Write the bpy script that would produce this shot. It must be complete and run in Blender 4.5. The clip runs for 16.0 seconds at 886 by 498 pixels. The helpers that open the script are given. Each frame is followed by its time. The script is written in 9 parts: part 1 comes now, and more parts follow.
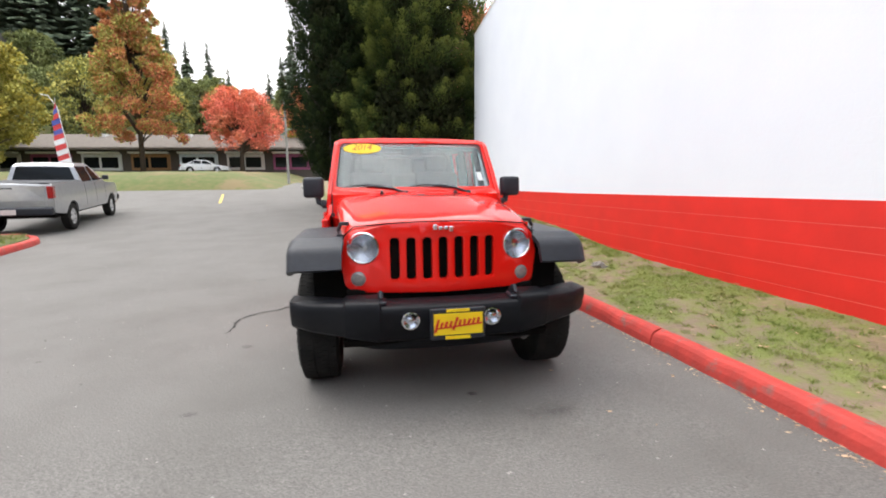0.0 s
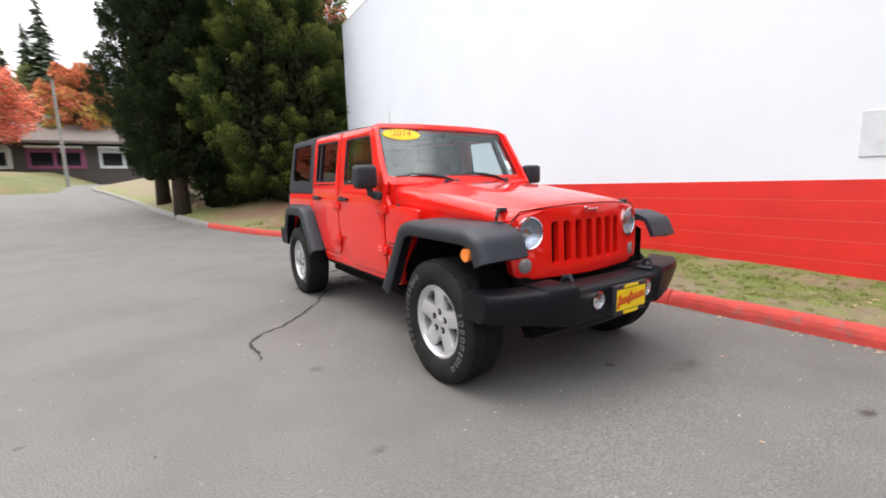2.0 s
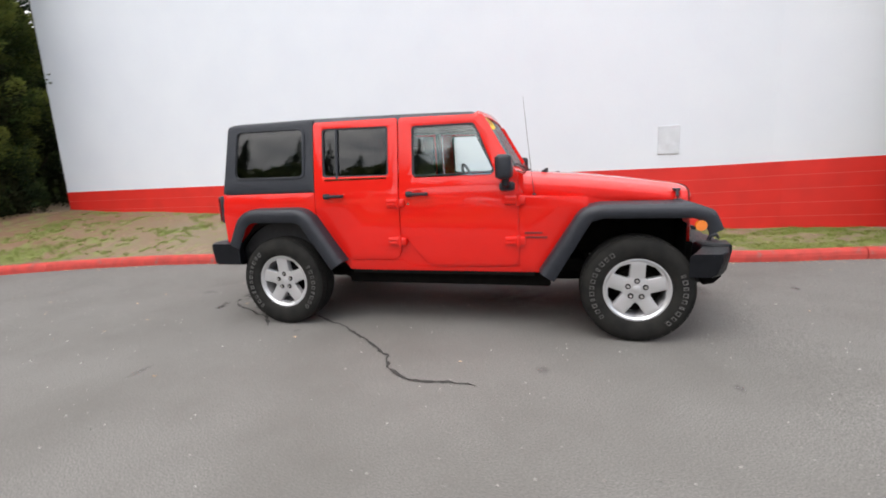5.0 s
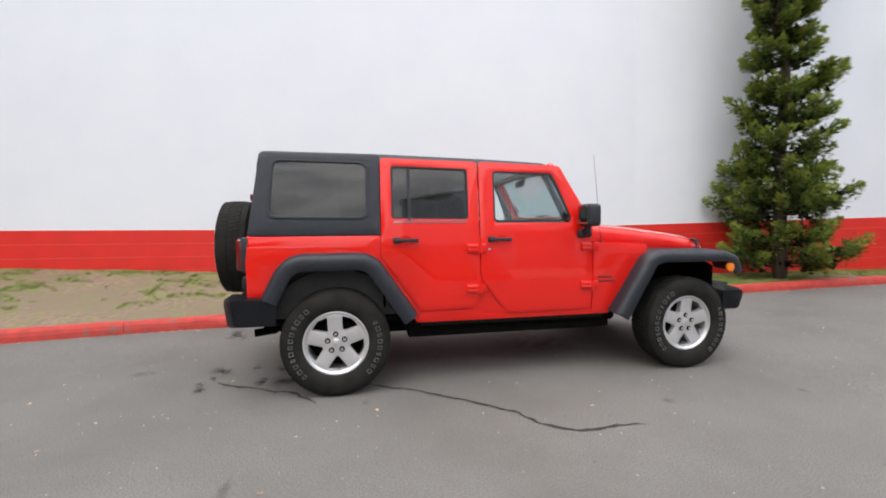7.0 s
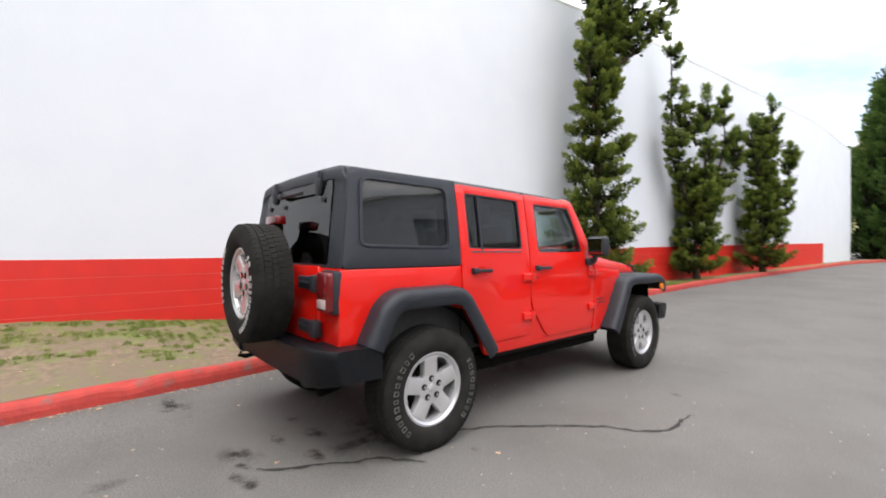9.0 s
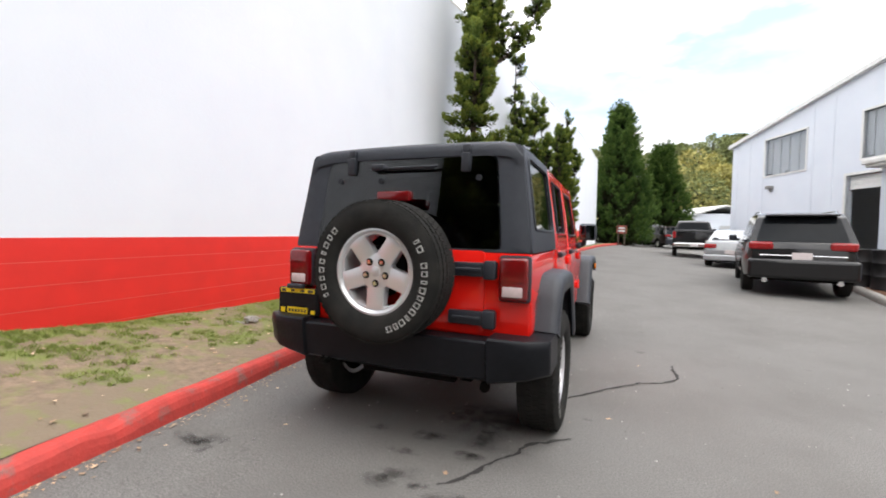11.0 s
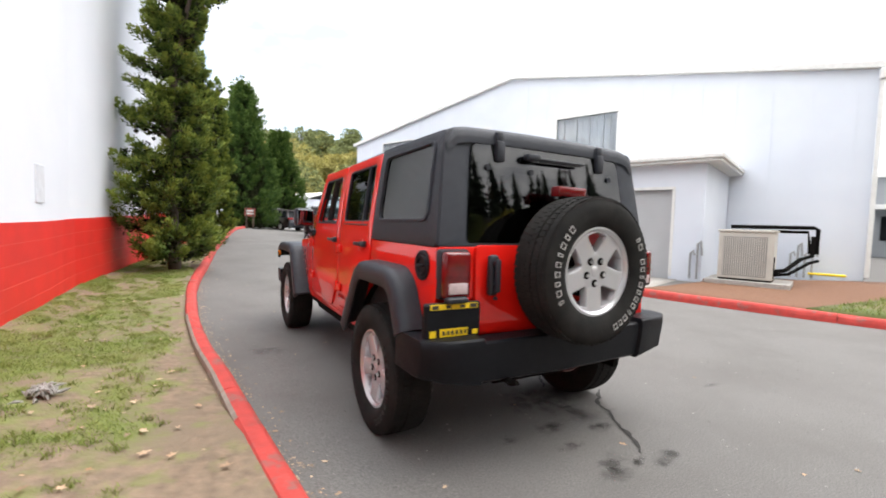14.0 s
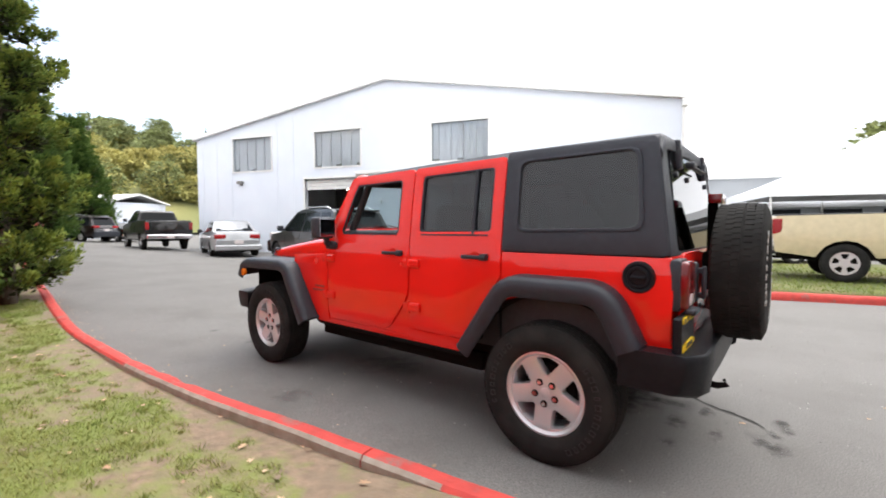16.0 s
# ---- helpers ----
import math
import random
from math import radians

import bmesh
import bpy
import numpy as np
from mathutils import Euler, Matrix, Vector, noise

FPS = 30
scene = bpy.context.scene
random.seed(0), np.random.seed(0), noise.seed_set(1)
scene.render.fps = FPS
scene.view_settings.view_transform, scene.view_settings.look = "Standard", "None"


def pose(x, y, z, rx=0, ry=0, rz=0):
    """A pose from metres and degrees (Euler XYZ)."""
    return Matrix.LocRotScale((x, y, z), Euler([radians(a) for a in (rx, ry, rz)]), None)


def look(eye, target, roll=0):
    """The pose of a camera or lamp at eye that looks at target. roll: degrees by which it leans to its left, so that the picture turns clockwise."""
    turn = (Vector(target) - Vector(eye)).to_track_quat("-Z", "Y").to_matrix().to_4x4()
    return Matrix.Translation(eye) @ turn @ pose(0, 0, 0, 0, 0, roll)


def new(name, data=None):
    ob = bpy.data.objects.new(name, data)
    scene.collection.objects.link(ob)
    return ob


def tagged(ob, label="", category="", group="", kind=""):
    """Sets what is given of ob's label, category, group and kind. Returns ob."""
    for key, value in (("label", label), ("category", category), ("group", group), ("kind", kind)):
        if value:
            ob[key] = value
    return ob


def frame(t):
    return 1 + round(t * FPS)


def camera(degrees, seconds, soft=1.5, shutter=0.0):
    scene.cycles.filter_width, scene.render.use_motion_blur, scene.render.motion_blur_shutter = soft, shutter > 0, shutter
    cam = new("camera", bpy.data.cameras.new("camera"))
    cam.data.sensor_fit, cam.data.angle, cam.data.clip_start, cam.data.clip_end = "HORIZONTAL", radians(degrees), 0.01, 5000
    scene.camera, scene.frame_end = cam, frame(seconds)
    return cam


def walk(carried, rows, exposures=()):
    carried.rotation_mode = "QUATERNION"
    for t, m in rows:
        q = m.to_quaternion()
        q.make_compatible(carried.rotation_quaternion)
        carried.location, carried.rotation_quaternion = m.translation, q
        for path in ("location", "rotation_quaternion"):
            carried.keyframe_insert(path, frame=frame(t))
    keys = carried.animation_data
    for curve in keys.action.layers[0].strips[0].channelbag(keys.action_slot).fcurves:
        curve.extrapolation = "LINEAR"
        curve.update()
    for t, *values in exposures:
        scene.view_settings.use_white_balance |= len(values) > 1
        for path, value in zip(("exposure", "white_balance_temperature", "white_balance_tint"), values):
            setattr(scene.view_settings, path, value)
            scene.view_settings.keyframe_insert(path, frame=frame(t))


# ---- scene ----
cam = camera(91.1, 16.0, soft=1.8, shutter=0.4)
PATH = [
    (0, (-0.483, -4.558, 1.326), (-0.127, -2.611, 1.039), -0.5),
    (0.5, (-0.858, -4.456, 1.269), (-0.422, -2.515, 1.058), -1.1),
    (1, (-1.318, -4.268, 1.266), (-0.634, -2.403, 1.037), -0.9),
    (1.5, (-1.846, -4.06, 1.247), (-0.919, -2.304, 1.006), -2.0),
    (2, (-2.329, -3.703, 1.268), (-1.224, -2.064, 0.963), -1.5),
    (2.5, (-2.822, -3.364, 1.29), (-1.476, -1.905, 1.04), -1.3),
    (3, (-3.24, -2.918, 1.297), (-1.775, -1.58, 1.045), -2.2),
    (3.5, (-3.642, -2.433, 1.336), (-2.022, -1.269, 1.19), -1.3),
    (4, (-3.945, -1.929, 1.324), (-2.259, -0.868, 1.144), -2.8),
    (4.2, (-4.018, -1.72, 1.347), (-2.272, -0.783, 1.071), -2.0),
    (6.3, (-4.265, 0.55, 1.272), (-2.273, 0.523, 1.097), -1.2),
    (6.5, (-4.202, 0.806, 1.278), (-2.211, 0.694, 1.128), 1.5),
    (7, (-4.1, 1.336, 1.26), (-2.144, 0.934, 1.143), -0.3),
    (7.5, (-3.88, 1.892, 1.261), (-1.987, 1.257, 1.16), -0.3),
    (8, (-3.747, 2.334, 1.261), (-1.939, 1.48, 1.219), 0.2),
    (8.5, (-3.391, 2.84, 1.284), (-1.725, 1.734, 1.259), 0.1),
    (9, (-3.046, 3.257, 1.29), (-1.531, 1.95, 1.292), -0.0),
    (9.2, (-2.922, 3.424, 1.299), (-1.473, 2.047, 1.237), -1.2),
    (11.3, (-0.915, 4.503, 1.284), (-0.281, 2.608, 1.203), 1.3),
    (11.5, (-0.717, 4.532, 1.296), (-0.165, 2.612, 1.2), 1.4),
    (12, (-0.225, 4.511, 1.264), (-0.016, 2.528, 1.113), 3.7),
    (12.5, (0.295, 4.513, 1.247), (0.09, 2.536, 1.028), 2.4),
    (13, (0.793, 4.361, 1.261), (0.285, 2.432, 1.113), 2.3),
    (13.5, (1.3, 4.171, 1.296), (0.516, 2.336, 1.166), 2.0),
    (14, (1.821, 3.975, 1.289), (0.842, 2.234, 1.177), 1.7),
    (14.5, (2.242, 3.675, 1.306), (1.108, 2.031, 1.204), 1.1),
    (15, (2.625, 3.343, 1.309), (1.343, 1.814, 1.167), 2.8),
    (15.5, (2.885, 2.972, 1.306), (1.465, 1.568, 1.186), 2.3),
    (16, (3.09, 2.544, 1.323), (1.54, 1.283, 1.224), -0.1),
]
walk(cam, [(t, look(eye, target, roll)) for t, eye, target, roll in PATH],
     [(t, e, 6750, 11) for t, e in ((0.0, 1.60), (2.0, 1.58), (3.0, 1.44), (4.0, 1.39), (7.0, 1.28), (9.0, 1.44), (12.0, 1.55), (16.0, 1.83))])

# ---- world and light ----
SUN_EL, SUN_AZ = 62.0, 300.0          # degrees; azimuth of the sun's side, from +y turning to +x
world = bpy.data.worlds.new("sky")
scene.world = world
world.use_nodes = True
wn, wl = world.node_tree.nodes, world.node_tree.links
wn.clear()
w_out = wn.new("ShaderNodeOutputWorld")
w_bg = wn.new("ShaderNodeBackground")
w_sky = wn.new("ShaderNodeTexSky")
w_sky.sky_type = "NISHITA"
w_sky.sun_disc = False
w_sky.sun_elevation, w_sky.sun_rotation = radians(SUN_EL), radians(SUN_AZ)
w_gain = wn.new("ShaderNodeVectorMath")
w_gain.operation = "SCALE"
w_gain.inputs["Scale"].default_value = 0.12
w_co = wn.new("ShaderNodeTexCoord")
w_map = wn.new("ShaderNodeMapping")
w_map.inputs["Scale"].default_value = (1.6, 1.6, 4.2)
w_map.inputs["Location"].default_value = (1.15, 0.9, 0.2)
w_noise = wn.new("ShaderNodeTexNoise")
w_noise.inputs["Scale"].default_value = 1.7
w_noise.inputs["Detail"].default_value = 7.0
w_noise.inputs["Roughness"].default_value = 0.58
w_ramp = wn.new("ShaderNodeValToRGB")
w_ramp.color_ramp.elements[0].position, w_ramp.color_ramp.elements[1].position = 0.33, 0.48
w_ramp.color_ramp.elements[0].color = (0.30, 0.30, 0.30, 1)      # thin haze over the open blue
w_noise2 = wn.new("ShaderNodeTexNoise")
w_noise2.inputs["Scale"].default_value = 4.4
w_noise2.inputs["Detail"].default_value = 5.0
w_tone = wn.new("ShaderNodeValToRGB")
w_tone.color_ramp.elements[0].position, w_tone.color_ramp.elements[1].position = 0.35, 0.62
w_tone.color_ramp.elements[0].color = (0.60, 0.63, 0.68, 1)
w_tone.color_ramp.elements[1].color = (1.16, 1.17, 1.19, 1)
w_mix = wn.new("ShaderNodeMixRGB")
wl.new(w_co.outputs["Generated"], w_map.inputs["Vector"])
wl.new(w_map.outputs["Vector"], w_noise.inputs["Vector"])
wl.new(w_map.outputs["Vector"], w_noise2.inputs["Vector"])
w_sep = wn.new("ShaderNodeSeparateXYZ")
w_lean = wn.new("ShaderNodeMath")
w_lean.operation = "MULTIPLY_ADD"
w_lean.inputs[1].default_value = 0.115
wl.new(w_co.outputs["Generated"], w_sep.inputs["Vector"])
wl.new(w_sep.outputs["Y"], w_lean.inputs[0])
wl.new(w_noise.outputs["Fac"], w_lean.inputs[2])
wl.new(w_lean.outputs["Value"], w_ramp.inputs["Fac"])
wl.new(w_noise2.outputs["Fac"], w_tone.inputs["Fac"])
wl.new(w_sky.outputs["Color"], w_gain.inputs[0])
wl.new(w_ramp.outputs["Color"], w_mix.inputs["Fac"])
wl.new(w_gain.outputs["Vector"], w_mix.inputs["Color1"])
w_rise = wn.new("ShaderNodeMath")      # a cloudy sky is brighter overhead than at the horizon
w_rise.operation = "MULTIPLY_ADD"
w_rise.use_clamp = False
w_rise.inputs[1].default_value, w_rise.inputs[2].default_value = 1.10, 0.44
w_cloud = wn.new("ShaderNodeVectorMath")
w_cloud.operation = "SCALE"
wl.new(w_sep.outputs["Z"], w_rise.inputs[0])
wl.new(w_tone.outputs["Color"], w_cloud.inputs[0])
wl.new(w_rise.outputs["Value"], w_cloud.inputs["Scale"])
wl.new(w_cloud.outputs["Vector"], w_mix.inputs["Color2"])
wl.new(w_mix.outputs["Color"], w_bg.inputs["Color"])
w_bg.inputs["Strength"].default_value = 1.0
wl.new(w_bg.outputs["Background"], w_out.inputs["Surface"])

sun_data = bpy.data.lights.new("sun", "SUN")
sun_data.energy, sun_data.angle, sun_data.color = 0.38, radians(30), (1.0, 0.97, 0.92)
sun = new("sun", sun_data)
_az, _el = radians(SUN_AZ), radians(SUN_EL)
SUN_AT = Vector((math.sin(_az) * math.cos(_el), math.cos(_az) * math.cos(_el), math.sin(_el)))
sun.matrix_world = look(SUN_AT * 60, (0, 0, 0))


# ---- materials ----
def mat(name, col, rough=0.6, metal=0.0, col2=None, scale=8.0, detail=6.0, bump=0.0, bscale=60.0, coat=0.0,
        coat_rough=0.05, spots=None, spot_scale=1.5, spot_lo=0.5, spot_hi=0.6, island=0.0, each=0.0, rough2=None, spec=0.5,
        stretch=(1, 1, 1), sub=0.0):
    """A procedural surface: two colours mixed by fine noise, large soft spots, bump, and a hue that may differ piece by piece."""
    m = bpy.data.materials.new(name)
    m.use_nodes = True
    nt = m.node_tree
    nd, lk = nt.nodes, nt.links
    b = nd["Principled BSDF"]
    b.inputs["Roughness"].default_value, b.inputs["Metallic"].default_value = rough, metal
    b.inputs["Specular IOR Level"].default_value = spec
    if coat:
        b.inputs["Coat Weight"].default_value, b.inputs["Coat Roughness"].default_value = coat, coat_rough
    co = nd.new("ShaderNodeTexCoord")
    mp = nd.new("ShaderNodeMapping")
    mp.inputs["Scale"].default_value = stretch
    lk.new(co.outputs["Object"], mp.inputs["Vector"])
    n1 = nd.new("ShaderNodeTexNoise")
    n1.inputs["Scale"].default_value, n1.inputs["Detail"].default_value = scale, detail
    lk.new(mp.outputs["Vector"], n1.inputs["Vector"])
    mix = nd.new("ShaderNodeMixRGB")
    rp = nd.new("ShaderNodeMapRange")
    rp.inputs["From Min"].default_value, rp.inputs["From Max"].default_value = 0.3, 0.7
    lk.new(n1.outputs["Fac"], rp.inputs["Value"])
    lk.new(rp.outputs["Result"], mix.inputs["Fac"])
    c2 = col2 or tuple(min(1, c * 0.86) for c in col)
    mix.inputs["Color1"].default_value, mix.inputs["Color2"].default_value = (*col, 1), (*c2, 1)
    out = mix.outputs["Color"]
    if spots:
        n2 = nd.new("ShaderNodeTexNoise")
        n2.inputs["Scale"].default_value, n2.inputs["Detail"].default_value, n2.inputs["Roughness"].default_value = spot_scale, 8.0, 0.6
        lk.new(mp.outputs["Vector"], n2.inputs["Vector"])
        r2 = nd.new("ShaderNodeMapRange")
        r2.inputs["From Min"].default_value, r2.inputs["From Max"].default_value = spot_lo, spot_hi
        lk.new(n2.outputs["Fac"], r2.inputs["Value"])
        mx2 = nd.new("ShaderNodeMixRGB")
        mx2.inputs["Color2"].default_value = (*spots, 1)
        lk.new(r2.outputs["Result"], mx2.inputs["Fac"])
        lk.new(out, mx2.inputs["Color1"])
        out = mx2.outputs["Color"]
    if island or each:
        hs = nd.new("ShaderNodeHueSaturation")
        src = nd.new("ShaderNodeNewGeometry").outputs["Random Per Island"] if island else nd.new("ShaderNodeObjectInfo").outputs["Random"]
        r3 = nd.new("ShaderNodeMapRange")
        amt = island or each
        r3.inputs["To Min"].default_value, r3.inputs["To Max"].default_value = 1 - amt, 1 + amt
        lk.new(src, r3.inputs["Value"])
        lk.new(r3.outputs["Result"], hs.inputs["Value"])
        lk.new(out, hs.inputs["Color"])
        out = hs.outputs["Color"]
    lk.new(out, b.inputs["Base Color"])
    if sub:
        b.inputs["Transmission Weight"].default_value = 0.0
    if rough2 is not None:
        r4 = nd.new("ShaderNodeMapRange")
        r4.inputs["To Min"].default_value, r4.inputs["To Max"].default_value = rough, rough2
        lk.new(n1.outputs["Fac"], r4.inputs["Value"])
        lk.new(r4.outputs["Result"], b.inputs["Roughness"])
    if bump:
        n3 = nd.new("ShaderNodeTexNoise")
        n3.inputs["Scale"].default_value, n3.inputs["Detail"].default_value = bscale, 4.0
        lk.new(mp.outputs["Vector"], n3.inputs["Vector"])
        bp = nd.new("ShaderNodeBump")
        bp.inputs["Strength"].default_value, bp.inputs["Distance"].default_value = bump, 0.01
        lk.new(n3.outputs["Fac"], bp.inputs["Height"])
        lk.new(bp.outputs["Normal"], b.inputs["Normal"])
    return m


def glass_mat(name, tint, dark=0.0, rough=0.02, base=0.055, edge=0.9):
    """Window glass: part see-through, part mirror by Fresnel; dark: how much light it holds back."""
    m = bpy.data.materials.new(name)
    m.use_nodes = True
    nd, lk = m.node_tree.nodes, m.node_tree.links
    nd.clear()
    out = nd.new("ShaderNodeOutputMaterial")
    tr = nd.new("ShaderNodeBsdfTransparent")
    tr.inputs["Color"].default_value = (*[c * (1 - dark) for c in tint], 1)
    gl = nd.new("ShaderNodeBsdfGlossy")
    gl.inputs["Roughness"].default_value = rough
    lw = nd.new("ShaderNodeLayerWeight")
    lw.inputs["Blend"].default_value = 0.5
    pw = nd.new("ShaderNodeMath")
    pw.operation = "POWER"
    pw.inputs[1].default_value = 4.0
    fr = nd.new("ShaderNodeMath")
    fr.operation = "MULTIPLY_ADD"
    fr.inputs[1].default_value, fr.inputs[2].default_value = edge, base
    lk.new(lw.outputs["Facing"], pw.inputs[0])
    lk.new(pw.outputs["Value"], fr.inputs[0])
    mx = nd.new("ShaderNodeMixShader")
    lk.new(fr.outputs["Value"], mx.inputs["Fac"])
    lk.new(tr.outputs["BSDF"], mx.inputs[1])
    lk.new(gl.outputs["BSDF"], mx.inputs[2])
    lk.new(mx.outputs["Shader"], out.inputs["Surface"])
    return m


M_ASPHALT = mat("asphalt", (0.082, 0.078, 0.073), 0.9, col2=(0.205, 0.197, 0.185), scale=120, detail=9, bump=0.05, bscale=420,
                spots=(0.098, 0.092, 0.084), spot_scale=0.9, spot_lo=0.42, spot_hi=0.85)
M_WALL_WHITE = mat("white_wall_paint", (0.74, 0.77, 0.82), 0.7, col2=(0.71, 0.74, 0.80), scale=1.2, bump=0.12, bscale=30)
_nd, _lk = M_WALL_WHITE.node_tree.nodes, M_WALL_WHITE.node_tree.links
_sep, _com, _brk = _nd.new("ShaderNodeSeparateXYZ"), _nd.new("ShaderNodeCombineXYZ"), _nd.new("ShaderNodeTexBrick")
_brk.inputs["Scale"].default_value, _brk.inputs["Mortar Size"].default_value, _brk.inputs["Mortar Smooth"].default_value = 1.0, 0.006, 0.3
_brk.inputs["Brick Width"].default_value, _brk.inputs["Row Height"].default_value = 0.406, 0.203
_wob, _msk, _bmp = _nd.new("ShaderNodeTexNoise"), _nd.new("ShaderNodeMapRange"), _nd.new("ShaderNodeBump")
_wob.inputs["Scale"].default_value, _wob.inputs["Detail"].default_value = 0.8, 3.0
_msk.inputs["From Min"].default_value, _msk.inputs["From Max"].default_value, _msk.inputs["To Max"].default_value = 0.47, 0.66, 0.30
_bmp.inputs["Distance"].default_value, _bmp.invert = 0.006, True
_co = _nd.new("ShaderNodeTexCoord")
_lk.new(_co.outputs["Object"], _sep.inputs["Vector"])
_lk.new(_co.outputs["Object"], _wob.inputs["Vector"])
_lk.new(_sep.outputs["Y"], _com.inputs["X"])
_lk.new(_sep.outputs["Z"], _com.inputs["Y"])
_lk.new(_com.outputs["Vector"], _brk.inputs["Vector"])
_lk.new(_wob.outputs["Fac"], _msk.inputs["Value"])
_lk.new(_msk.outputs["Result"], _bmp.inputs["Strength"])
_lk.new(_brk.outputs["Fac"], _bmp.inputs["Height"])
_b = _nd["Principled BSDF"]
_lk.new(_b.inputs["Normal"].links[0].from_socket, _bmp.inputs["Normal"])
_lk.new(_bmp.outputs["Normal"], _b.inputs["Normal"])
M_WALL_RED = mat("red_wall_paint", (0.72, 0.022, 0.014), 0.55, col2=(0.62, 0.02, 0.013), scale=3.0, bump=0.15, bscale=35)
M_KERB_RED = mat("worn_red_kerb_paint", (0.54, 0.052, 0.040), 0.75, col2=(0.37, 0.040, 0.032), scale=9, bump=0.4, bscale=50,
                 spots=(0.24, 0.10, 0.085), spot_scale=7, spot_lo=0.56, spot_hi=0.68)
M_CONCRETE = mat("grey_concrete", (0.38, 0.36, 0.33), 0.9, col2=(0.28, 0.265, 0.245), scale=18, bump=0.4, bscale=70)
M_DIRT = mat("lawn_soil", (0.265, 0.196, 0.134), 0.95, col2=(0.155, 0.114, 0.078), scale=16, bump=0.8, bscale=40,
             spots=(0.195, 0.150, 0.102), spot_scale=1.1, spot_lo=0.46, spot_hi=0.56)
_nd, _lk = M_DIRT.node_tree.nodes, M_DIRT.node_tree.links
_b = _nd["Principled BSDF"]
_soil = _b.inputs["Base Color"].links[0].from_socket
_at = _nd.new("ShaderNodeAttribute")
_at.attribute_name = "cover"
_nz = _nd.new("ShaderNodeTexNoise")
_nz.inputs["Scale"].default_value, _nz.inputs["Detail"].default_value = 7.0, 9.0
_ma = _nd.new("ShaderNodeMath")
_ma.operation = "MULTIPLY_ADD"
_ma.inputs[1].default_value, _ma.inputs[2].default_value = 3.4, -1.75
_ad = _nd.new("ShaderNodeMath")
_ad.operation = "ADD"
_ad.use_clamp = True
_li, _lm = _nd.new("ShaderNodeAttribute"), _nd.new("ShaderNodeMixRGB")
_li.attribute_name = "litter"
_lm.use_clamp = True
_lm.inputs["Color2"].default_value = (0.185, 0.098, 0.055, 1)
_lk.new(_li.outputs["Fac"], _lm.inputs["Fac"])
_lk.new(_soil, _lm.inputs["Color1"])
_soil = _lm.outputs["Color"]
_gc = _nd.new("ShaderNodeMixRGB")
_gc.inputs["Color1"].default_value, _gc.inputs["Color2"].default_value = (0.118, 0.168, 0.034, 1), (0.195, 0.212, 0.064, 1)
_mx = _nd.new("ShaderNodeMixRGB")
_co = _nd.new("ShaderNodeTexCoord")
_lk.new(_co.outputs["Object"], _nz.inputs["Vector"])
_lk.new(_nz.outputs["Fac"], _ma.inputs[0])
_lk.new(_ma.outputs["Value"], _ad.inputs[0])
_lk.new(_at.outputs["Fac"], _ad.inputs[1])
_lk.new(_nz.outputs["Fac"], _gc.inputs["Fac"])
_lk.new(_ad.outputs["Value"], _mx.inputs["Fac"])
_lk.new(_soil, _mx.inputs["Color1"])
_lk.new(_gc.outputs["Color"], _mx.inputs["Color2"])
_lk.new(_mx.outputs["Color"], _b.inputs["Base Color"])
M_GRASS = mat("grass_blades", (0.165, 0.225, 0.050), 0.8, col2=(0.25, 0.265, 0.088), scale=1.5, spec=0.12, island=0.2)
M_MULCH = mat("brown_bark_mulch", (0.20, 0.095, 0.05), 0.95, col2=(0.12, 0.06, 0.035), scale=30, bump=0.9, bscale=60)
M_FAR_GRASS = mat("far_grass", (0.075, 0.105, 0.026), 0.95, col2=(0.13, 0.125, 0.045), scale=2.5, bump=0.8, bscale=8, spots=(0.165, 0.125, 0.06), spot_scale=0.45, spot_lo=0.50, spot_hi=0.62)
M_KERB_BACK = mat("soil_stained_concrete", (0.36, 0.33, 0.28), 0.95, col2=(0.25, 0.22, 0.18), scale=9, bump=0.5, bscale=50)
M_KERB_GREY = mat("weathered_grey_kerb", (0.27, 0.26, 0.24), 0.9, col2=(0.19, 0.185, 0.17), scale=12, bump=0.4, bscale=60)
M_BUILD_WHITE = mat("white_metal_siding", (0.63, 0.67, 0.73), 0.6, col2=(0.58, 0.62, 0.69), scale=0.8, bump=0.05, bscale=12)
M_TRIM = mat("pale_trim", (0.70, 0.70, 0.68), 0.5)
M_DARK = mat("dark_interior", (0.03, 0.03, 0.032), 0.9)
M_BARK = mat("brown_bark", (0.085, 0.06, 0.042), 0.95, col2=(0.045, 0.033, 0.025), scale=16, bump=0.9, bscale=30, stretch=(1, 1, 0.25))
# Foliage lightened and greyed to paint the haze of distance.
M_CONIFER = mat("hazed_conifer_foliage", (0.080, 0.108, 0.078), 0.85, col2=(0.13, 0.16, 0.10), scale=0.5, spec=0.12, island=0.4)


# ---- small builders ----
def thing(name, label, category, group="", kind="", at=None):
    ob = new(name)
    ob.empty_display_size = 0.2
    if at is not None:
        ob.matrix_basis = at
    return tagged(ob, label, category, group, kind)


def mesh_of(bm, name, material, smooth=False):
    me = bpy.data.meshes.new(name)
    bmesh.ops.recalc_face_normals(bm, faces=bm.faces)
    bm.to_mesh(me)
    bm.free()
    mats = material if isinstance(material, (list, tuple)) else [material]
    for m in mats:
        me.materials.append(m)
    if smooth:
        for p in me.polygons:
            p.use_smooth = True
    return me


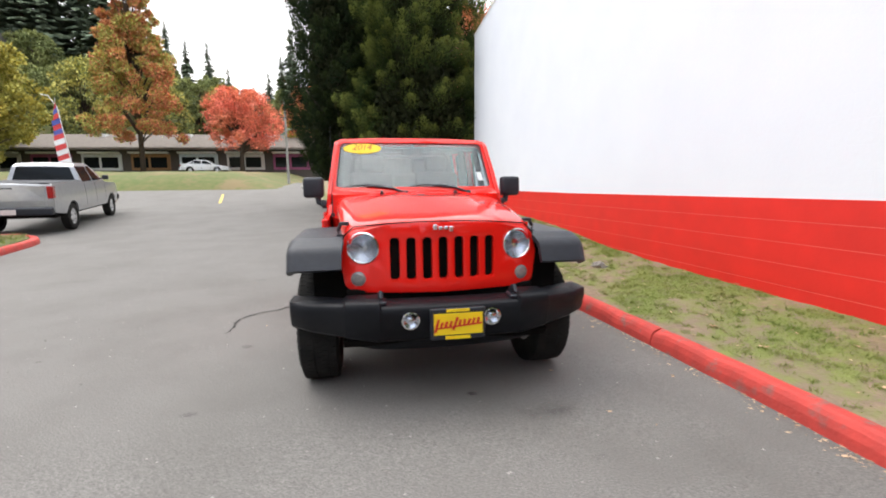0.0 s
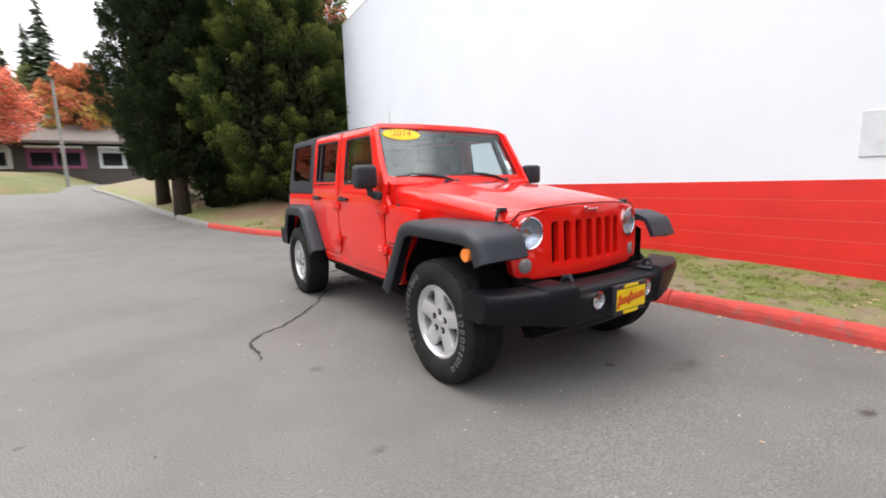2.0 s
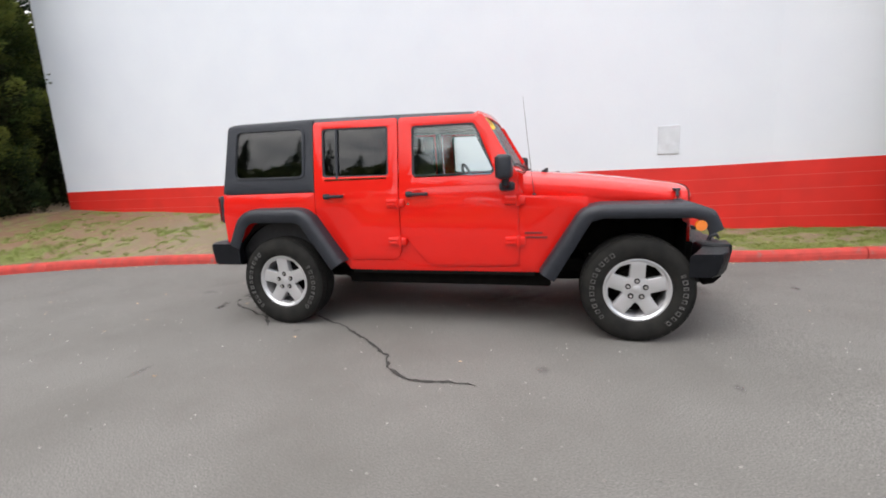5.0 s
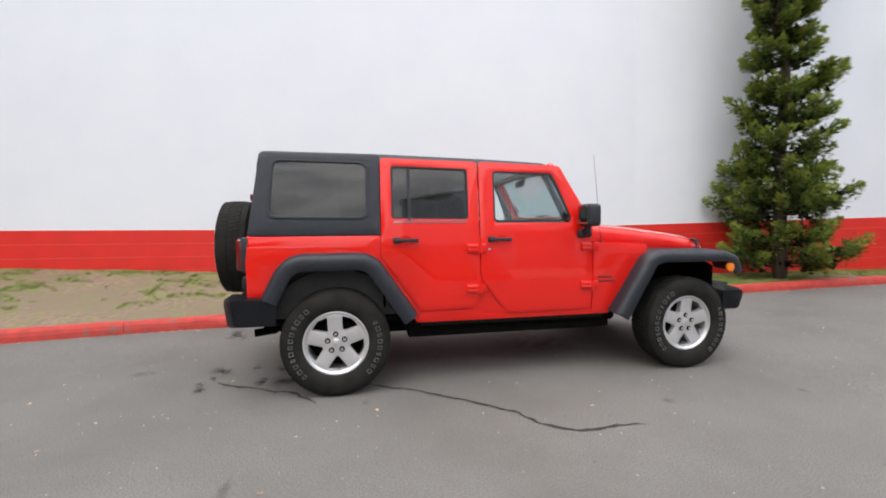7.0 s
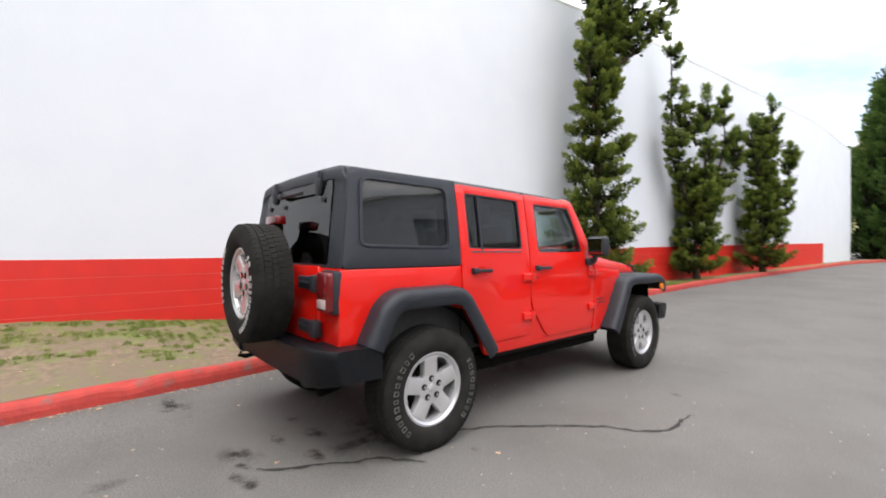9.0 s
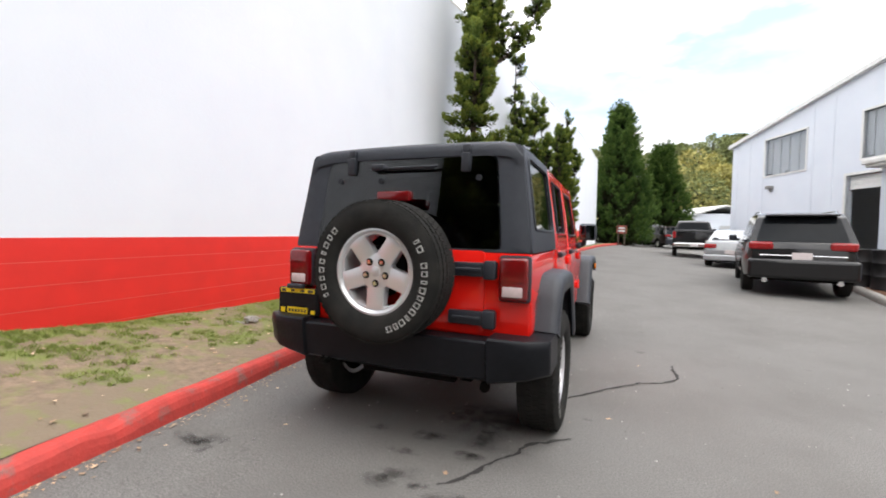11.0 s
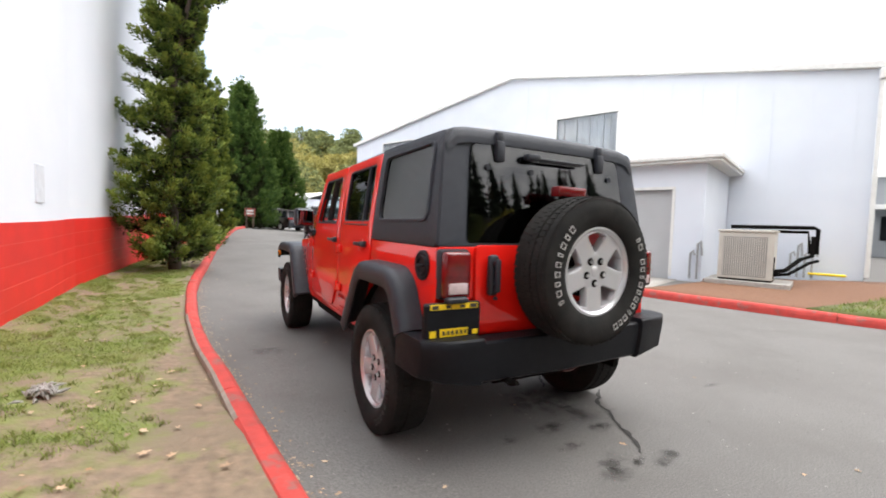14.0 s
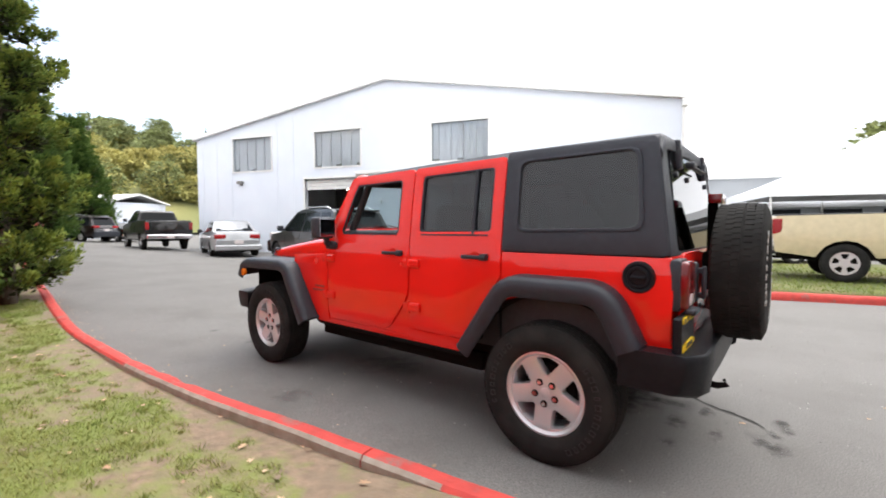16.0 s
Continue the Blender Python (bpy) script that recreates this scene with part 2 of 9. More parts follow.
def part(name, bm, material, parent, label="", smooth=False, sharp=None):
    """Link a bmesh as one mesh object under a thing or a part."""
    me = mesh_of(bm, name, material, smooth)
    if sharp is not None:
        for p in me.polygons:
            p.use_smooth = True
        me.set_sharp_from_angle(angle=radians(sharp))
    ob = new(name, me)
    ob.parent = parent
    return tagged(ob, label)


def solid(name, bm, material, label, category="", group="", kind="", smooth=False, sharp=None):
    ob = part(name, bm, material, None, "", smooth, sharp)
    return tagged(ob, label, category, group, kind)


def raw(name, verts, faces, material, parent=None, smooth=False):
    me = bpy.data.meshes.new(name)
    me.from_pydata(verts, [], faces)
    me.materials.append(material)
    if smooth:
        me.polygons.foreach_set("use_smooth", [True] * len(me.polygons))
    ob = new(name, me)
    ob.parent = parent
    return ob


def box(bm, x0, x1, y0, y1, z0, z1, m=None, bevel=0.0, seg=1):
    r = bmesh.ops.create_cube(bm, size=1.0)
    vs = r["verts"]
    for v in vs:
        v.co = Vector((x0 + (v.co.x + 0.5) * (x1 - x0), y0 + (v.co.y + 0.5) * (y1 - y0), z0 + (v.co.z + 0.5) * (z1 - z0)))
    if bevel > 0:
        es = {e for v in vs for e in v.link_edges}
        g = bmesh.ops.bevel(bm, geom=list(es), offset=bevel, segments=seg, profile=0.5, affect="EDGES", clamp_overlap=True)
        vs = list({v for f in g["faces"] for v in f.verts} | {v for v in vs if v.is_valid})
    if m is not None:
        bmesh.ops.transform(bm, matrix=m, verts=vs)
    return vs


def cyl(bm, r, depth, m, seg=24, r2=None):
    """A cylinder or cone along local z, its middle at the origin of m."""
    g = bmesh.ops.create_cone(bm, cap_ends=True, segments=seg, radius1=r, radius2=r if r2 is None else r2, depth=depth, matrix=m)
    return g["verts"]


def tube(bm, pts, radii, seg=8, cap=True):
    """A round tube through points."""
    rings = []
    pts = [Vector(p) for p in pts]
    n = len(pts)
    if not isinstance(radii, (list, tuple)):
        radii = [radii] * n
    for i, p in enumerate(pts):
        d = (pts[min(i + 1, n - 1)] - pts[max(i - 1, 0)]).normalized()
        q = d.to_track_quat("Z", "Y")
        rings.append([bm.verts.new(p + q @ Vector((math.cos(a) * radii[i], math.sin(a) * radii[i], 0)))
                      for a in (2 * math.pi * k / seg for k in range(seg))])
    for a, b in zip(rings, rings[1:]):
        for k in range(seg):
            bm.faces.new((a[k], a[(k + 1) % seg], b[(k + 1) % seg], b[k]))
    if cap:
        bm.faces.new(rings[0][::-1])
        bm.faces.new(rings[-1])
    return rings


def prism(bm, outline, axis, lo, hi):
    """An outline of (a, b) pairs pushed along an axis: x takes (y, z), y takes (x, z), z takes (x, y)."""
    def put(a, b, c):
        return {"x": (c, a, b), "y": (a, c, b), "z": (a, b, c)}[axis]
    A = [bm.verts.new(put(a, b, lo)) for a, b in outline]
    B = [bm.verts.new(put(a, b, hi)) for a, b in outline]
    n = len(A)
    bm.faces.new(A)
    bm.faces.new(B[::-1])
    for i in range(n):
        bm.faces.new((A[i], B[i], B[(i + 1) % n], A[(i + 1) % n]))
    return A + B


def lathe(bm, profile, m, seg=48):
    """A profile of (radius, height) turned round local z; closed on itself."""
    rings = [[bm.verts.new(m @ Vector((r * math.cos(a), r * math.sin(a), h))) for a in (2 * math.pi * k / seg for k in range(seg))] for r, h in profile]
    for i in range(len(rings)):
        a, b = rings[i], rings[(i + 1) % len(rings)]
        for k in range(seg):
            bm.faces.new((a[k], a[(k + 1) % seg], b[(k + 1) % seg], b[k]))


# ---- the lie of the land ----
H_Y = [-90, -45, -25, -10, -5, -3.3, -2, 5, 8, 10.3, 14, 18, 24, 30, 40, 60, 400]
H_Z = [1.5, 1.0, 0.60, 0.27, 0.105, 0.012, 0.0, 0.0, 0.03, 0.12, 0.34, 0.60, 1.02, 1.40, 1.75, 1.9, 1.9]


def hgt(x, y):
    z = float(np.interp(y, H_Y, H_Z))
    if y < 0:
        z *= float(np.interp(x, [-6, 0], [0.35, 1.0]))
    x0 = float(np.interp(y, [2.2, 4.0], [1.0, 0.1]))
    return z + float(np.interp(y, [-4.5, -2.5, 0, 1.2, 5.0, 7.5], [0, 0.012, 0.03, 0.055, 0.065, 0])) * min(1.0, max(0.0, (x - x0) / 0.5))


KERB = [(-2.6, 33.5), (-4.3, 31.6), (-4.9, 29.2), (-3.95, 24.5), (-2.85, 19.5), (-2.0, 15.2), (-1.22, 11.6), (-0.45, 9.2), (0.55, 6.9), (1.00, 5.1), (1.25, 3.7), (1.37, 2.6), (1.50, 1.5),
        (1.62, 0.4), (1.72, -0.5), (1.815, -1.8), (1.855, -3.0), (1.835, -4.6), (1.65, -7.0), (1.25, -12.0), (0.45, -20.0), (-0.3, -26.0), (-1.6, -33.0)]


def curve_pts(pts, step):
    """Points at even steps along a smooth line through pts."""
    P = [Vector((*p, 0)) for p in pts]
    out = []
    for i in range(len(P) - 1):
        p0, p1, p2, p3 = P[max(i - 1, 0)], P[i], P[i + 1], P[min(i + 2, len(P) - 1)]
        k = max(2, int((p2 - p1).length / step))
        for j in range(k):
            t = j / k
            out.append(0.5 * ((2 * p1) + (p2 - p0) * t + (2 * p0 - 5 * p1 + 4 * p2 - p3) * t * t + (3 * p1 - p0 - 3 * p2 + p3) * t ** 3))
    out.append(P[-1])
    return out


# the paved ground, one sheet out to the horizon
def build_ground():
    def axis(lo, hi, fine_lo, fine_hi, fine, coarse):
        a = list(np.arange(fine_lo, fine_hi + 1e-6, fine))
        v, s = fine_hi, fine
        while v < hi:
            s = min(s * 1.5, coarse)
            v += s
            a.append(v)
        v, s = fine_lo, fine
        while v > lo:
            s = min(s * 1.5, coarse)
            v -= s
            a.insert(0, v)
        return a
    xs, ys = axis(-900, 900, -14, 6, 0.25, 120), axis(-900, 900, -30, 30, 0.5, 120)
    V = [(x, y, hgt(x, y)) for y in ys for x in xs]
    n = len(xs)
    F = [(j * n + i, j * n + i + 1, (j + 1) * n + i + 1, (j + 1) * n + i) for j in range(len(ys) - 1) for i in range(n - 1)]
    tagged(raw("ground", V, F, M_ASPHALT, smooth=True), "worn grey asphalt driveway with stains and cracks", "driveway", kind="structure")


build_ground()


def kerb_run(name, pts, width, height, material, label, inward=1, stones=3.05, joints=(), chips=()):
    """A kerb of cast lengths along a line; inward: the side on which its back lies. Each length is a stone of its own."""
    line = curve_pts(pts, 0.14)
    root = thing(name, label, "kerb", kind="structure")
    run, dist = [], 0.0
    rnd = random.Random(5)

    def flush(seg):
        if len(seg) < 2:
            return
        bm = bmesh.new()
        prof = [(-0.016, -0.12), (-0.004, height - 0.075), (0.008, height - 0.034), (0.026, height - 0.010), (0.044, height), (0.086, height + 0.001), (width - 0.018, height - 0.003), (width, height - 0.022), (width, -0.12)]
        rings = []
        for i, p in enumerate(seg):
            d = (seg[min(i + 1, len(seg) - 1)] - seg[max(i - 1, 0)]).normalized()
            side = Vector((-d.y, d.x, 0)) * inward
            j = rnd.uniform(-0.002, 0.002) + 0.012 * noise.noise(Vector((p.x * 0.9, p.y * 0.9, 4)))
            bend = 0.016 * noise.noise(Vector((p.x * 0.7, p.y * 0.7, 8)))
            chip = rnd.uniform(0.008, 0.028) if rnd.random() < 0.10 else 0.0
            for cy, cr, cd in chips:
                chip += cd * max(0.0, 1 - ((p.y - cy) / cr) ** 2)
            rings.append([bm.verts.new((p.x + side.x * (a + bend + rnd.uniform(-0.002, 0.002)), p.y + side.y * (a + bend + rnd.uniform(-0.002, 0.002)), hgt(p.x, p.y) + b + (j if b > 0 else 0) - (chip if k in (1, 2, 3, 4) else 0))) for k, (a, b) in enumerate(prof)])
        for a, b in zip(rings, rings[1:]):
            for k in range(len(prof) - 1):
                bm.faces.new((a[k], a[k + 1], b[k + 1], b[k]))
        bm.faces.new(rings[0])
        bm.faces.new(rings[-1][::-1])
        for f in bm.faces:
            f.material_index = 0
        for i in range(len(rings) - 1):
            for k in (5, 6, 7):
                f = bm.faces.get((rings[i][k], rings[i][k + 1], rings[i + 1][k + 1], rings[i + 1][k]))
                if f and (k == 7 or (k == 6 and -1.8 < seg[i].y < 1.35)):
                    f.material_index = 1
        part("kerbstone", bm, [material(seg[len(seg) // 2]) if callable(material) else material, M_KERB_BACK], root)
    for p in line:
        if run:
            dist += (p - run[-1]).length
        run.append(p)
        near = [j for j in joints if abs(j - p.y) < stones * 1.4]
        if (len(run) > 2 and any(run[-2].y > j >= p.y for j in joints)) or (not near and dist >= stones):
            q = run[-1]
            e = run[-2]
            flush(run[:-1] + [e + (q - e) * 0.94])
            run, dist = [p], 0.0
    flush(run)
    return root


kerb_run("kerb", KERB, 0.135, 0.134, lambda p: M_KERB_GREY if p.y > 10.6 else M_KERB_RED, "red painted concrete kerb, worn and chipped, along the drive", inward=1, joints=(10.6, 6.9, 3.95, 1.0, -1.4, -4.3, -7.3), chips=((2.88, 0.17, 0.030), (3.35, 0.3, 0.010), (-2.1, 0.12, 0.014)))

# ---- the long white wall with its red foot ----
TOP_Y, TOP_Z = [-30, -24, -8, 0, 6, 10], [6.7, 7.4, 7.5, 7.1, 6.45, 6.05]
RED_Y, RED_Z = [-30, -25, -10, -3, 3, 6, 10], [1.7, 1.6, 1.36, 1.19, 1.175, 1.19, 1.18]
FOOT_Y, FOOT_Z = [-29.5, -25, -9, -3, 0, 1.7, 3.6, 6.4, 9.7], [0.7, 0.6, 0.28, 0.22, 0.28, 0.35, 0.53, 0.66, 0.78]


def wall_x(y):
    return float(np.interp(y, [-29.5, -4.0, 9.75], [0.42, 3.42, 3.22]))


def build_wall():
    root = thing("wall_east", "tall painted block wall, white above and red below", "wall", kind="structure")

    def slab(name, y_from, y_to, zlo, zhi, material, proud, label):
        ys = [y for y in np.arange(y_to, y_from + 1e-6, (y_from - y_to) / 60)]
        V, F = [], []
        for y in ys:
            x = wall_x(y) - proud
            V += [(x, y, zlo(y)), (x, y, zhi(y)), (x + 0.3, y, zhi(y)), (x + 0.3, y, zlo(y))]
        for i in range(len(ys) - 1):
            a, b = 4 * i, 4 * i + 4
            F += [(a + k, b + k, b + (k + 1) % 4, a + (k + 1) % 4) for k in range(4)]
        F += [(0, 1, 2, 3), tuple(len(V) - 4 + k for k in (3, 2, 1, 0))]
        bm = bmesh.new()
        vs = [bm.verts.new(v) for v in V]
        for f in F:
            bm.faces.new([vs[k] for k in f])
        part(name, bm, material, root, label)
    red = lambda y: float(np.interp(y, RED_Y, RED_Z))
    top = lambda y: float(np.interp(y, TOP_Y, TOP_Z))
    slab("wall_face", 9.75, -29.5, red, top, M_WALL_WHITE, 0.0, "white painted upper wall")
    slab("wall_base", 9.75, -29.5, lambda y: -0.3, lambda y: red(y) + 0.0, M_WALL_WHITE, -0.02, "white painted foot of the wall")
    # red courses, each a band of blocks with a recessed joint
    lo_z = lambda y: float(np.interp(y, FOOT_Y, FOOT_Z)) - 0.15
    hgt_course = 0.203
    for c in range(6):
        zt = lambda y, c=c: red(y) - c * hgt_course - (0.007 if c else 0)
        zb = lambda y, c=c: red(y) - (c + 1) * hgt_course
        slab("block_course", 9.75, -25.0, zb, zt, M_WALL_RED, 0.006, "red painted block course")
    slab("joint_backing", 9.75, -25.0, lambda y: red(y) - 6 * hgt_course, lambda y: red(y) - 0.004, mat("pale_red_joint", (0.75, 0.16, 0.12), 0.7), 0.003, "paler joint lines")
    slab("coping", 9.75, -29.5, lambda y: top(y) - 0.01, lambda y: top(y) + 0.05, M_TRIM, 0.008, "thin pale metal coping")
    # the return of the wall at its far end, and the body of the building behind
    bm = bmesh.new()
    prism(bm, [(3.3, 9.745), (16.0, 9.745), (16.0, -29.4), (0.75, -29.4), (3.70, -4.0)], "z", -0.3, 5.98)
    part("building_body", bm, M_WALL_WHITE, root)
    # a pale patch where a vent is closed
    bm = bmesh.new()
    box(bm, 3.385, 3.412, -2.73, -2.42, 1.40, 1.83, bevel=0.006)
    p = part("vent_cover", bm, mat("grey_vent_paint", (0.67, 0.695, 0.735), 0.6), root, "pale grey square vent cover")


build_wall()

# ---- the lawn strip by the wall ----
def lawn_z(x, y, kx, kz):
    """Height of the lawn between the kerb at kx and the wall."""
    wx = wall_x(y)
    u = min(1.0, max(0.0, (x - kx) / max(0.3, wx - kx)))
    fz = float(np.interp(y, FOOT_Y, FOOT_Z))
    z = (kz + float(np.interp(y, [-6, -3, -1, 0.9, 1.6, 5], [0.11, 0.09, 0.065, 0.065, 0.122, 0.128]))) * (1 - u) + fz * u
    calm = min(1.0, 0.15 + 5 * u)
    return z + calm * (0.03 * noise.noise(Vector((x * 0.9, y * 0.9, 3))) + 0.012 * noise.noise(Vector((x * 5, y * 5, 7))))


KLINE = [p for p in curve_pts(KERB, 0.2)]


def kerb_at(y):
    return float(np.interp(y, [p.y for p in KLINE[::-1]], [p.x for p in KLINE[::-1]]))


def cover(x, y):
    """How grown-over the lawn is, from bare soil at 0 to grass at 1."""
    kx, wx = kerb_at(y) + 0.13, wall_x(y)
    u = (x - kx) / max(0.4, wx - kx)
    d = 0.85 * noise.noise(Vector((x * 1.2, y * 1.0, 0.0))) + 0.75 * noise.noise(Vector((x * 3.4, y * 2.6, 5.0))) + 0.3 * noise.noise(Vector((x * 9, y * 7, 2.0)))
    base = float(np.interp(y, [-12, -6, -1, 1.5, 2.6, 3.5, 8], [0.75, 0.66, 0.62, 0.50, 0.22, 0.10, 0.14]))
    bare = float(np.interp(y, [4.5, 6.5], [1.1, -0.45])) * max(0.0, 1 - u / float(np.interp(y, [-4, -1, 1, 5, 7], [0.06, 0.14, 0.36, 0.2, 0.5])))
    foot = 0.55 * max(0.0, (u - 0.82) / 0.18) if y > 1.5 else 0.0
    return min(1.0, max(0.0, base + d * 0.85 - bare + foot))


def quick_mesh(name, Q, material, parent=None, label="", category="", kind=""):
    """Many separate small faces at once: Q holds, face by face, the corners' places."""
    N, k = Q.shape[:2]
    me = bpy.data.meshes.new(name)
    me.vertices.add(N * k)
    me.vertices.foreach_set("co", Q.astype(np.float32).ravel())
    me.loops.add(N * k)
    me.loops.foreach_set("vertex_index", np.arange(N * k, dtype=np.int32))
    me.polygons.add(N)
    me.polygons.foreach_set("loop_start", np.arange(0, N * k, k, dtype=np.int32))
    me.update(calc_edges=True)
    me.materials.append(material)
    ob = new(name, me)
    ob.parent = parent
    return tagged(ob, label, category, "", kind)


def build_lawn():
    ys = [y for y in np.arange(-30, 33.41, 0.10)]
    nx = 30
    V, F, C = [], [], []
    for y in ys:
        kx = kerb_at(y) + 0.13
        kz = hgt(kx, y)
        xe = wall_x(y) + 0.05 if y < 9.8 else kx + 14
        for i in range(nx + 1):
            u = i / nx
            x = kx + (xe - kx) * u
            if y < 9.8:
                z = lawn_z(x, y, kx, kz)
            else:
                rise = float(np.interp(y, [16, 21, 27, 33], [0.55, 0.35, 0.50, 0.75])) * min(1, (x - kx) / 3.0)
                z = kz + 0.10 + rise + 0.03 * noise.noise(Vector((x * 0.9, y * 0.9, 3)))
            V.append((x, y, z))
            C.append(cover(x, y) if y < 9.8 else 0.10 + 0.9 * noise.noise(Vector((x * 0.6, y * 0.6, 0))) + 0.60 * max(0.0, 1 - (x - kx) / 1.3))
    n = nx + 1
    F = [(j * n + i, j * n + i + 1, (j + 1) * n + i + 1, (j + 1) * n + i) for j in range(len(ys) - 1) for i in range(nx)]
    lawn = tagged(raw("lawn", V, F, M_DIRT, smooth=True), "patchy lawn strip with bare brown soil beside the kerb", "lawn", kind="structure")
    lawn.data.attributes.new("cover", "FLOAT", "POINT").data.foreach_set("value", C)
    litter = [max(0.0, 1.15 - min(math.hypot(x - tx, (y - ty) * 0.9) for tx, ty in ((1.72, 11.2), (-1.35, 13.3), (1.9, 9.0), (0.4, 12.6))) / 2.9 + 0.35 * noise.noise(Vector((x * 1.6, y * 1.6, 9)))) for x, y, z in V]
    lawn.data.attributes.new("litter", "FLOAT", "POINT").data.foreach_set("value", litter)
    # blades of grass, thick in patches
    rng = np.random.RandomState(4)
    A, K = np.array(V).reshape(len(ys), n, 3), np.array(C).reshape(len(ys), n)
    lo, hi = int((-11 + 30) / 0.10), int((9.3 + 30) / 0.10)
    N = 420000
    fj, fi = rng.uniform(lo, hi, N), rng.uniform(0.6, nx - 0.8, N)
    ja, ia = fj.astype(int), fi.astype(int)
    wj, wi = (fj - ja)[:, None], (fi - ia)[:, None]
    P = (A[ja, ia] * (1 - wi) + A[ja, ia + 1] * wi) * (1 - wj) + (A[ja + 1, ia] * (1 - wi) + A[ja + 1, ia + 1] * wi) * wj
    keep = K[ja, ia] > rng.uniform(0.35, 1.1, N)
    P = P[keep][:190000]
    N = len(P)
    # longer blades stand together in tussocks where the turf is thin
    M = 14000
    fj, fi = rng.uniform(lo, hi, M), rng.uniform(1.0, nx - 1.0, M)
    ja, ia = fj.astype(int), fi.astype(int)
    mid = (K[ja, ia] > rng.uniform(0.05, 0.75, M)) & (K[ja, ia] < 0.9) & ((A[ja, ia][:, 1] > 1.7) | (rng.uniform(0, 1, M) < 0.2))
    T = A[ja, ia][mid][:1500]
    Tp = np.repeat(T, 45, 0) + np.concatenate([rng.normal(0, 0.022, (len(T) * 45, 2)), np.zeros((len(T) * 45, 1))], 1)
    P = np.concatenate([P, Tp])
    tall = np.concatenate([np.ones(N), np.full(len(Tp), 1.9)])
    N = len(P)
    ang, w, h = rng.uniform(0, 6.28, N), rng.uniform(0.0014, 0.0034, N), rng.uniform(0.005, 0.020, N) * tall
    off = np.stack([np.cos(ang) * w, np.sin(ang) * w, np.zeros(N)], 1)
    tip = P + np.stack([rng.normal(0, 0.018, N), rng.normal(0, 0.018, N), h], 1)
    quick_mesh("grass", np.stack([P + off, P - off, tip], 1), M_GRASS, None, "short green grass growing in uneven patches", "grass", "stuff")


build_lawn()


# ---- trees ----
def unit(A):
    return A / np.maximum(1e-9, np.linalg.norm(A, axis=1))[:, None]


def leaf_quads(rng, P, D, size, lean, flat, face=None):
    """Small pointed leaves at the places P, growing along D; face: the side to which each one turns its blade."""
    N = len(P)
    D = unit(D + rng.normal(0, lean, (N, 3)))
    S = unit(np.cross(D, rng.normal(0, 1, (N, 3)) if face is None else face + rng.normal(0, 0.22, (N, 3))))
    L, W = size * rng.uniform(0.7, 1.3, N)[:, None], size * flat * rng.uniform(0.6, 1.1, N)[:, None]
    mid, up = P + D * L * 0.45, np.cross(D, S) * W * 0.25
    return np.stack([P, mid + S * W * 0.5 + up, P + D * L, mid - S * W * 0.5 + up], 1)


def tufts_of(rng, C, R, O, n, flatten=1.0):
    """n leaf places on each ragged tuft with middle C, radius R and outward direction O."""
    C, R, O = np.repeat(np.array(C), n, 0), np.repeat(np.array(R), n), np.repeat(np.array(O), n, 0)
    q = unit(rng.normal(0, 1, (len(C), 3)))
    r = R * (0.55 + 0.45 * rng.uniform(size=len(C))) * rng.uniform(0.5, 1.0, len(C))
    return C + q * np.array((1, 1, flatten)) * r[:, None], unit(q + O * 0.8)


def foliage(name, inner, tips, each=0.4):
    """Leaves with painted shade: colour runs from dark inside to bright at spray tips."""
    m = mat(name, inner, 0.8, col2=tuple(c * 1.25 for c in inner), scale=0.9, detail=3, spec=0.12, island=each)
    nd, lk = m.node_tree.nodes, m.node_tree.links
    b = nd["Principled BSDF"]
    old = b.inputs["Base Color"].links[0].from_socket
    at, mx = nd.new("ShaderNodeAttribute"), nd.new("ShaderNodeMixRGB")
    at.attribute_name = "tip_light"
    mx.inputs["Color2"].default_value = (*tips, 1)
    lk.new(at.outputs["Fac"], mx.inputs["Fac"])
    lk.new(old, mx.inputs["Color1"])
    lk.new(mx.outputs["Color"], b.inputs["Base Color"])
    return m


def sprays(rng, C, O, L, n, fat=0.30):
    """n leaf places on each upswept feathery spray that starts at C and grows along O for the length L."""
    C, O, L = np.repeat(np.array(C), n, 0), np.repeat(unit(np.array(O)), n, 0), np.repeat(np.array(L), n)
    s = rng.uniform(0.05, 1.0, len(C)) ** 0.8
    q = rng.normal(0, 1, (len(C), 3))
    q -= O * np.sum(q * O, 1)[:, None]
    q = unit(q) * rng.uniform(0.25, 1.0, len(C))[:, None]
    belly = L * fat * np.sin(np.pi * np.minimum(1.0, 0.12 + 0.86 * s)) ** 0.8
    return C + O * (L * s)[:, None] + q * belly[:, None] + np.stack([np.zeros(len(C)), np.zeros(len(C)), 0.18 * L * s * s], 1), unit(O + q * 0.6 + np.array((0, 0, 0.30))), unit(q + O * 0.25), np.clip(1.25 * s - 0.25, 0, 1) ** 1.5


def tree_thing(name, label, at, trunk, crowns, group=""):
    root = thing(name, label, "tree", group, at=pose(*at))
    part("trunk", trunk, M_BARK, root, "brown bark trunk and limbs", smooth=True)
    for Q, m, text, tip_light in crowns:
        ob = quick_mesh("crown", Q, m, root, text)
        if tip_light is not None:
            ob.data.attributes.new("tip_light", "FLOAT", "FACE").data.foreach_set("value", tip_light.astype(np.float32))
    return root


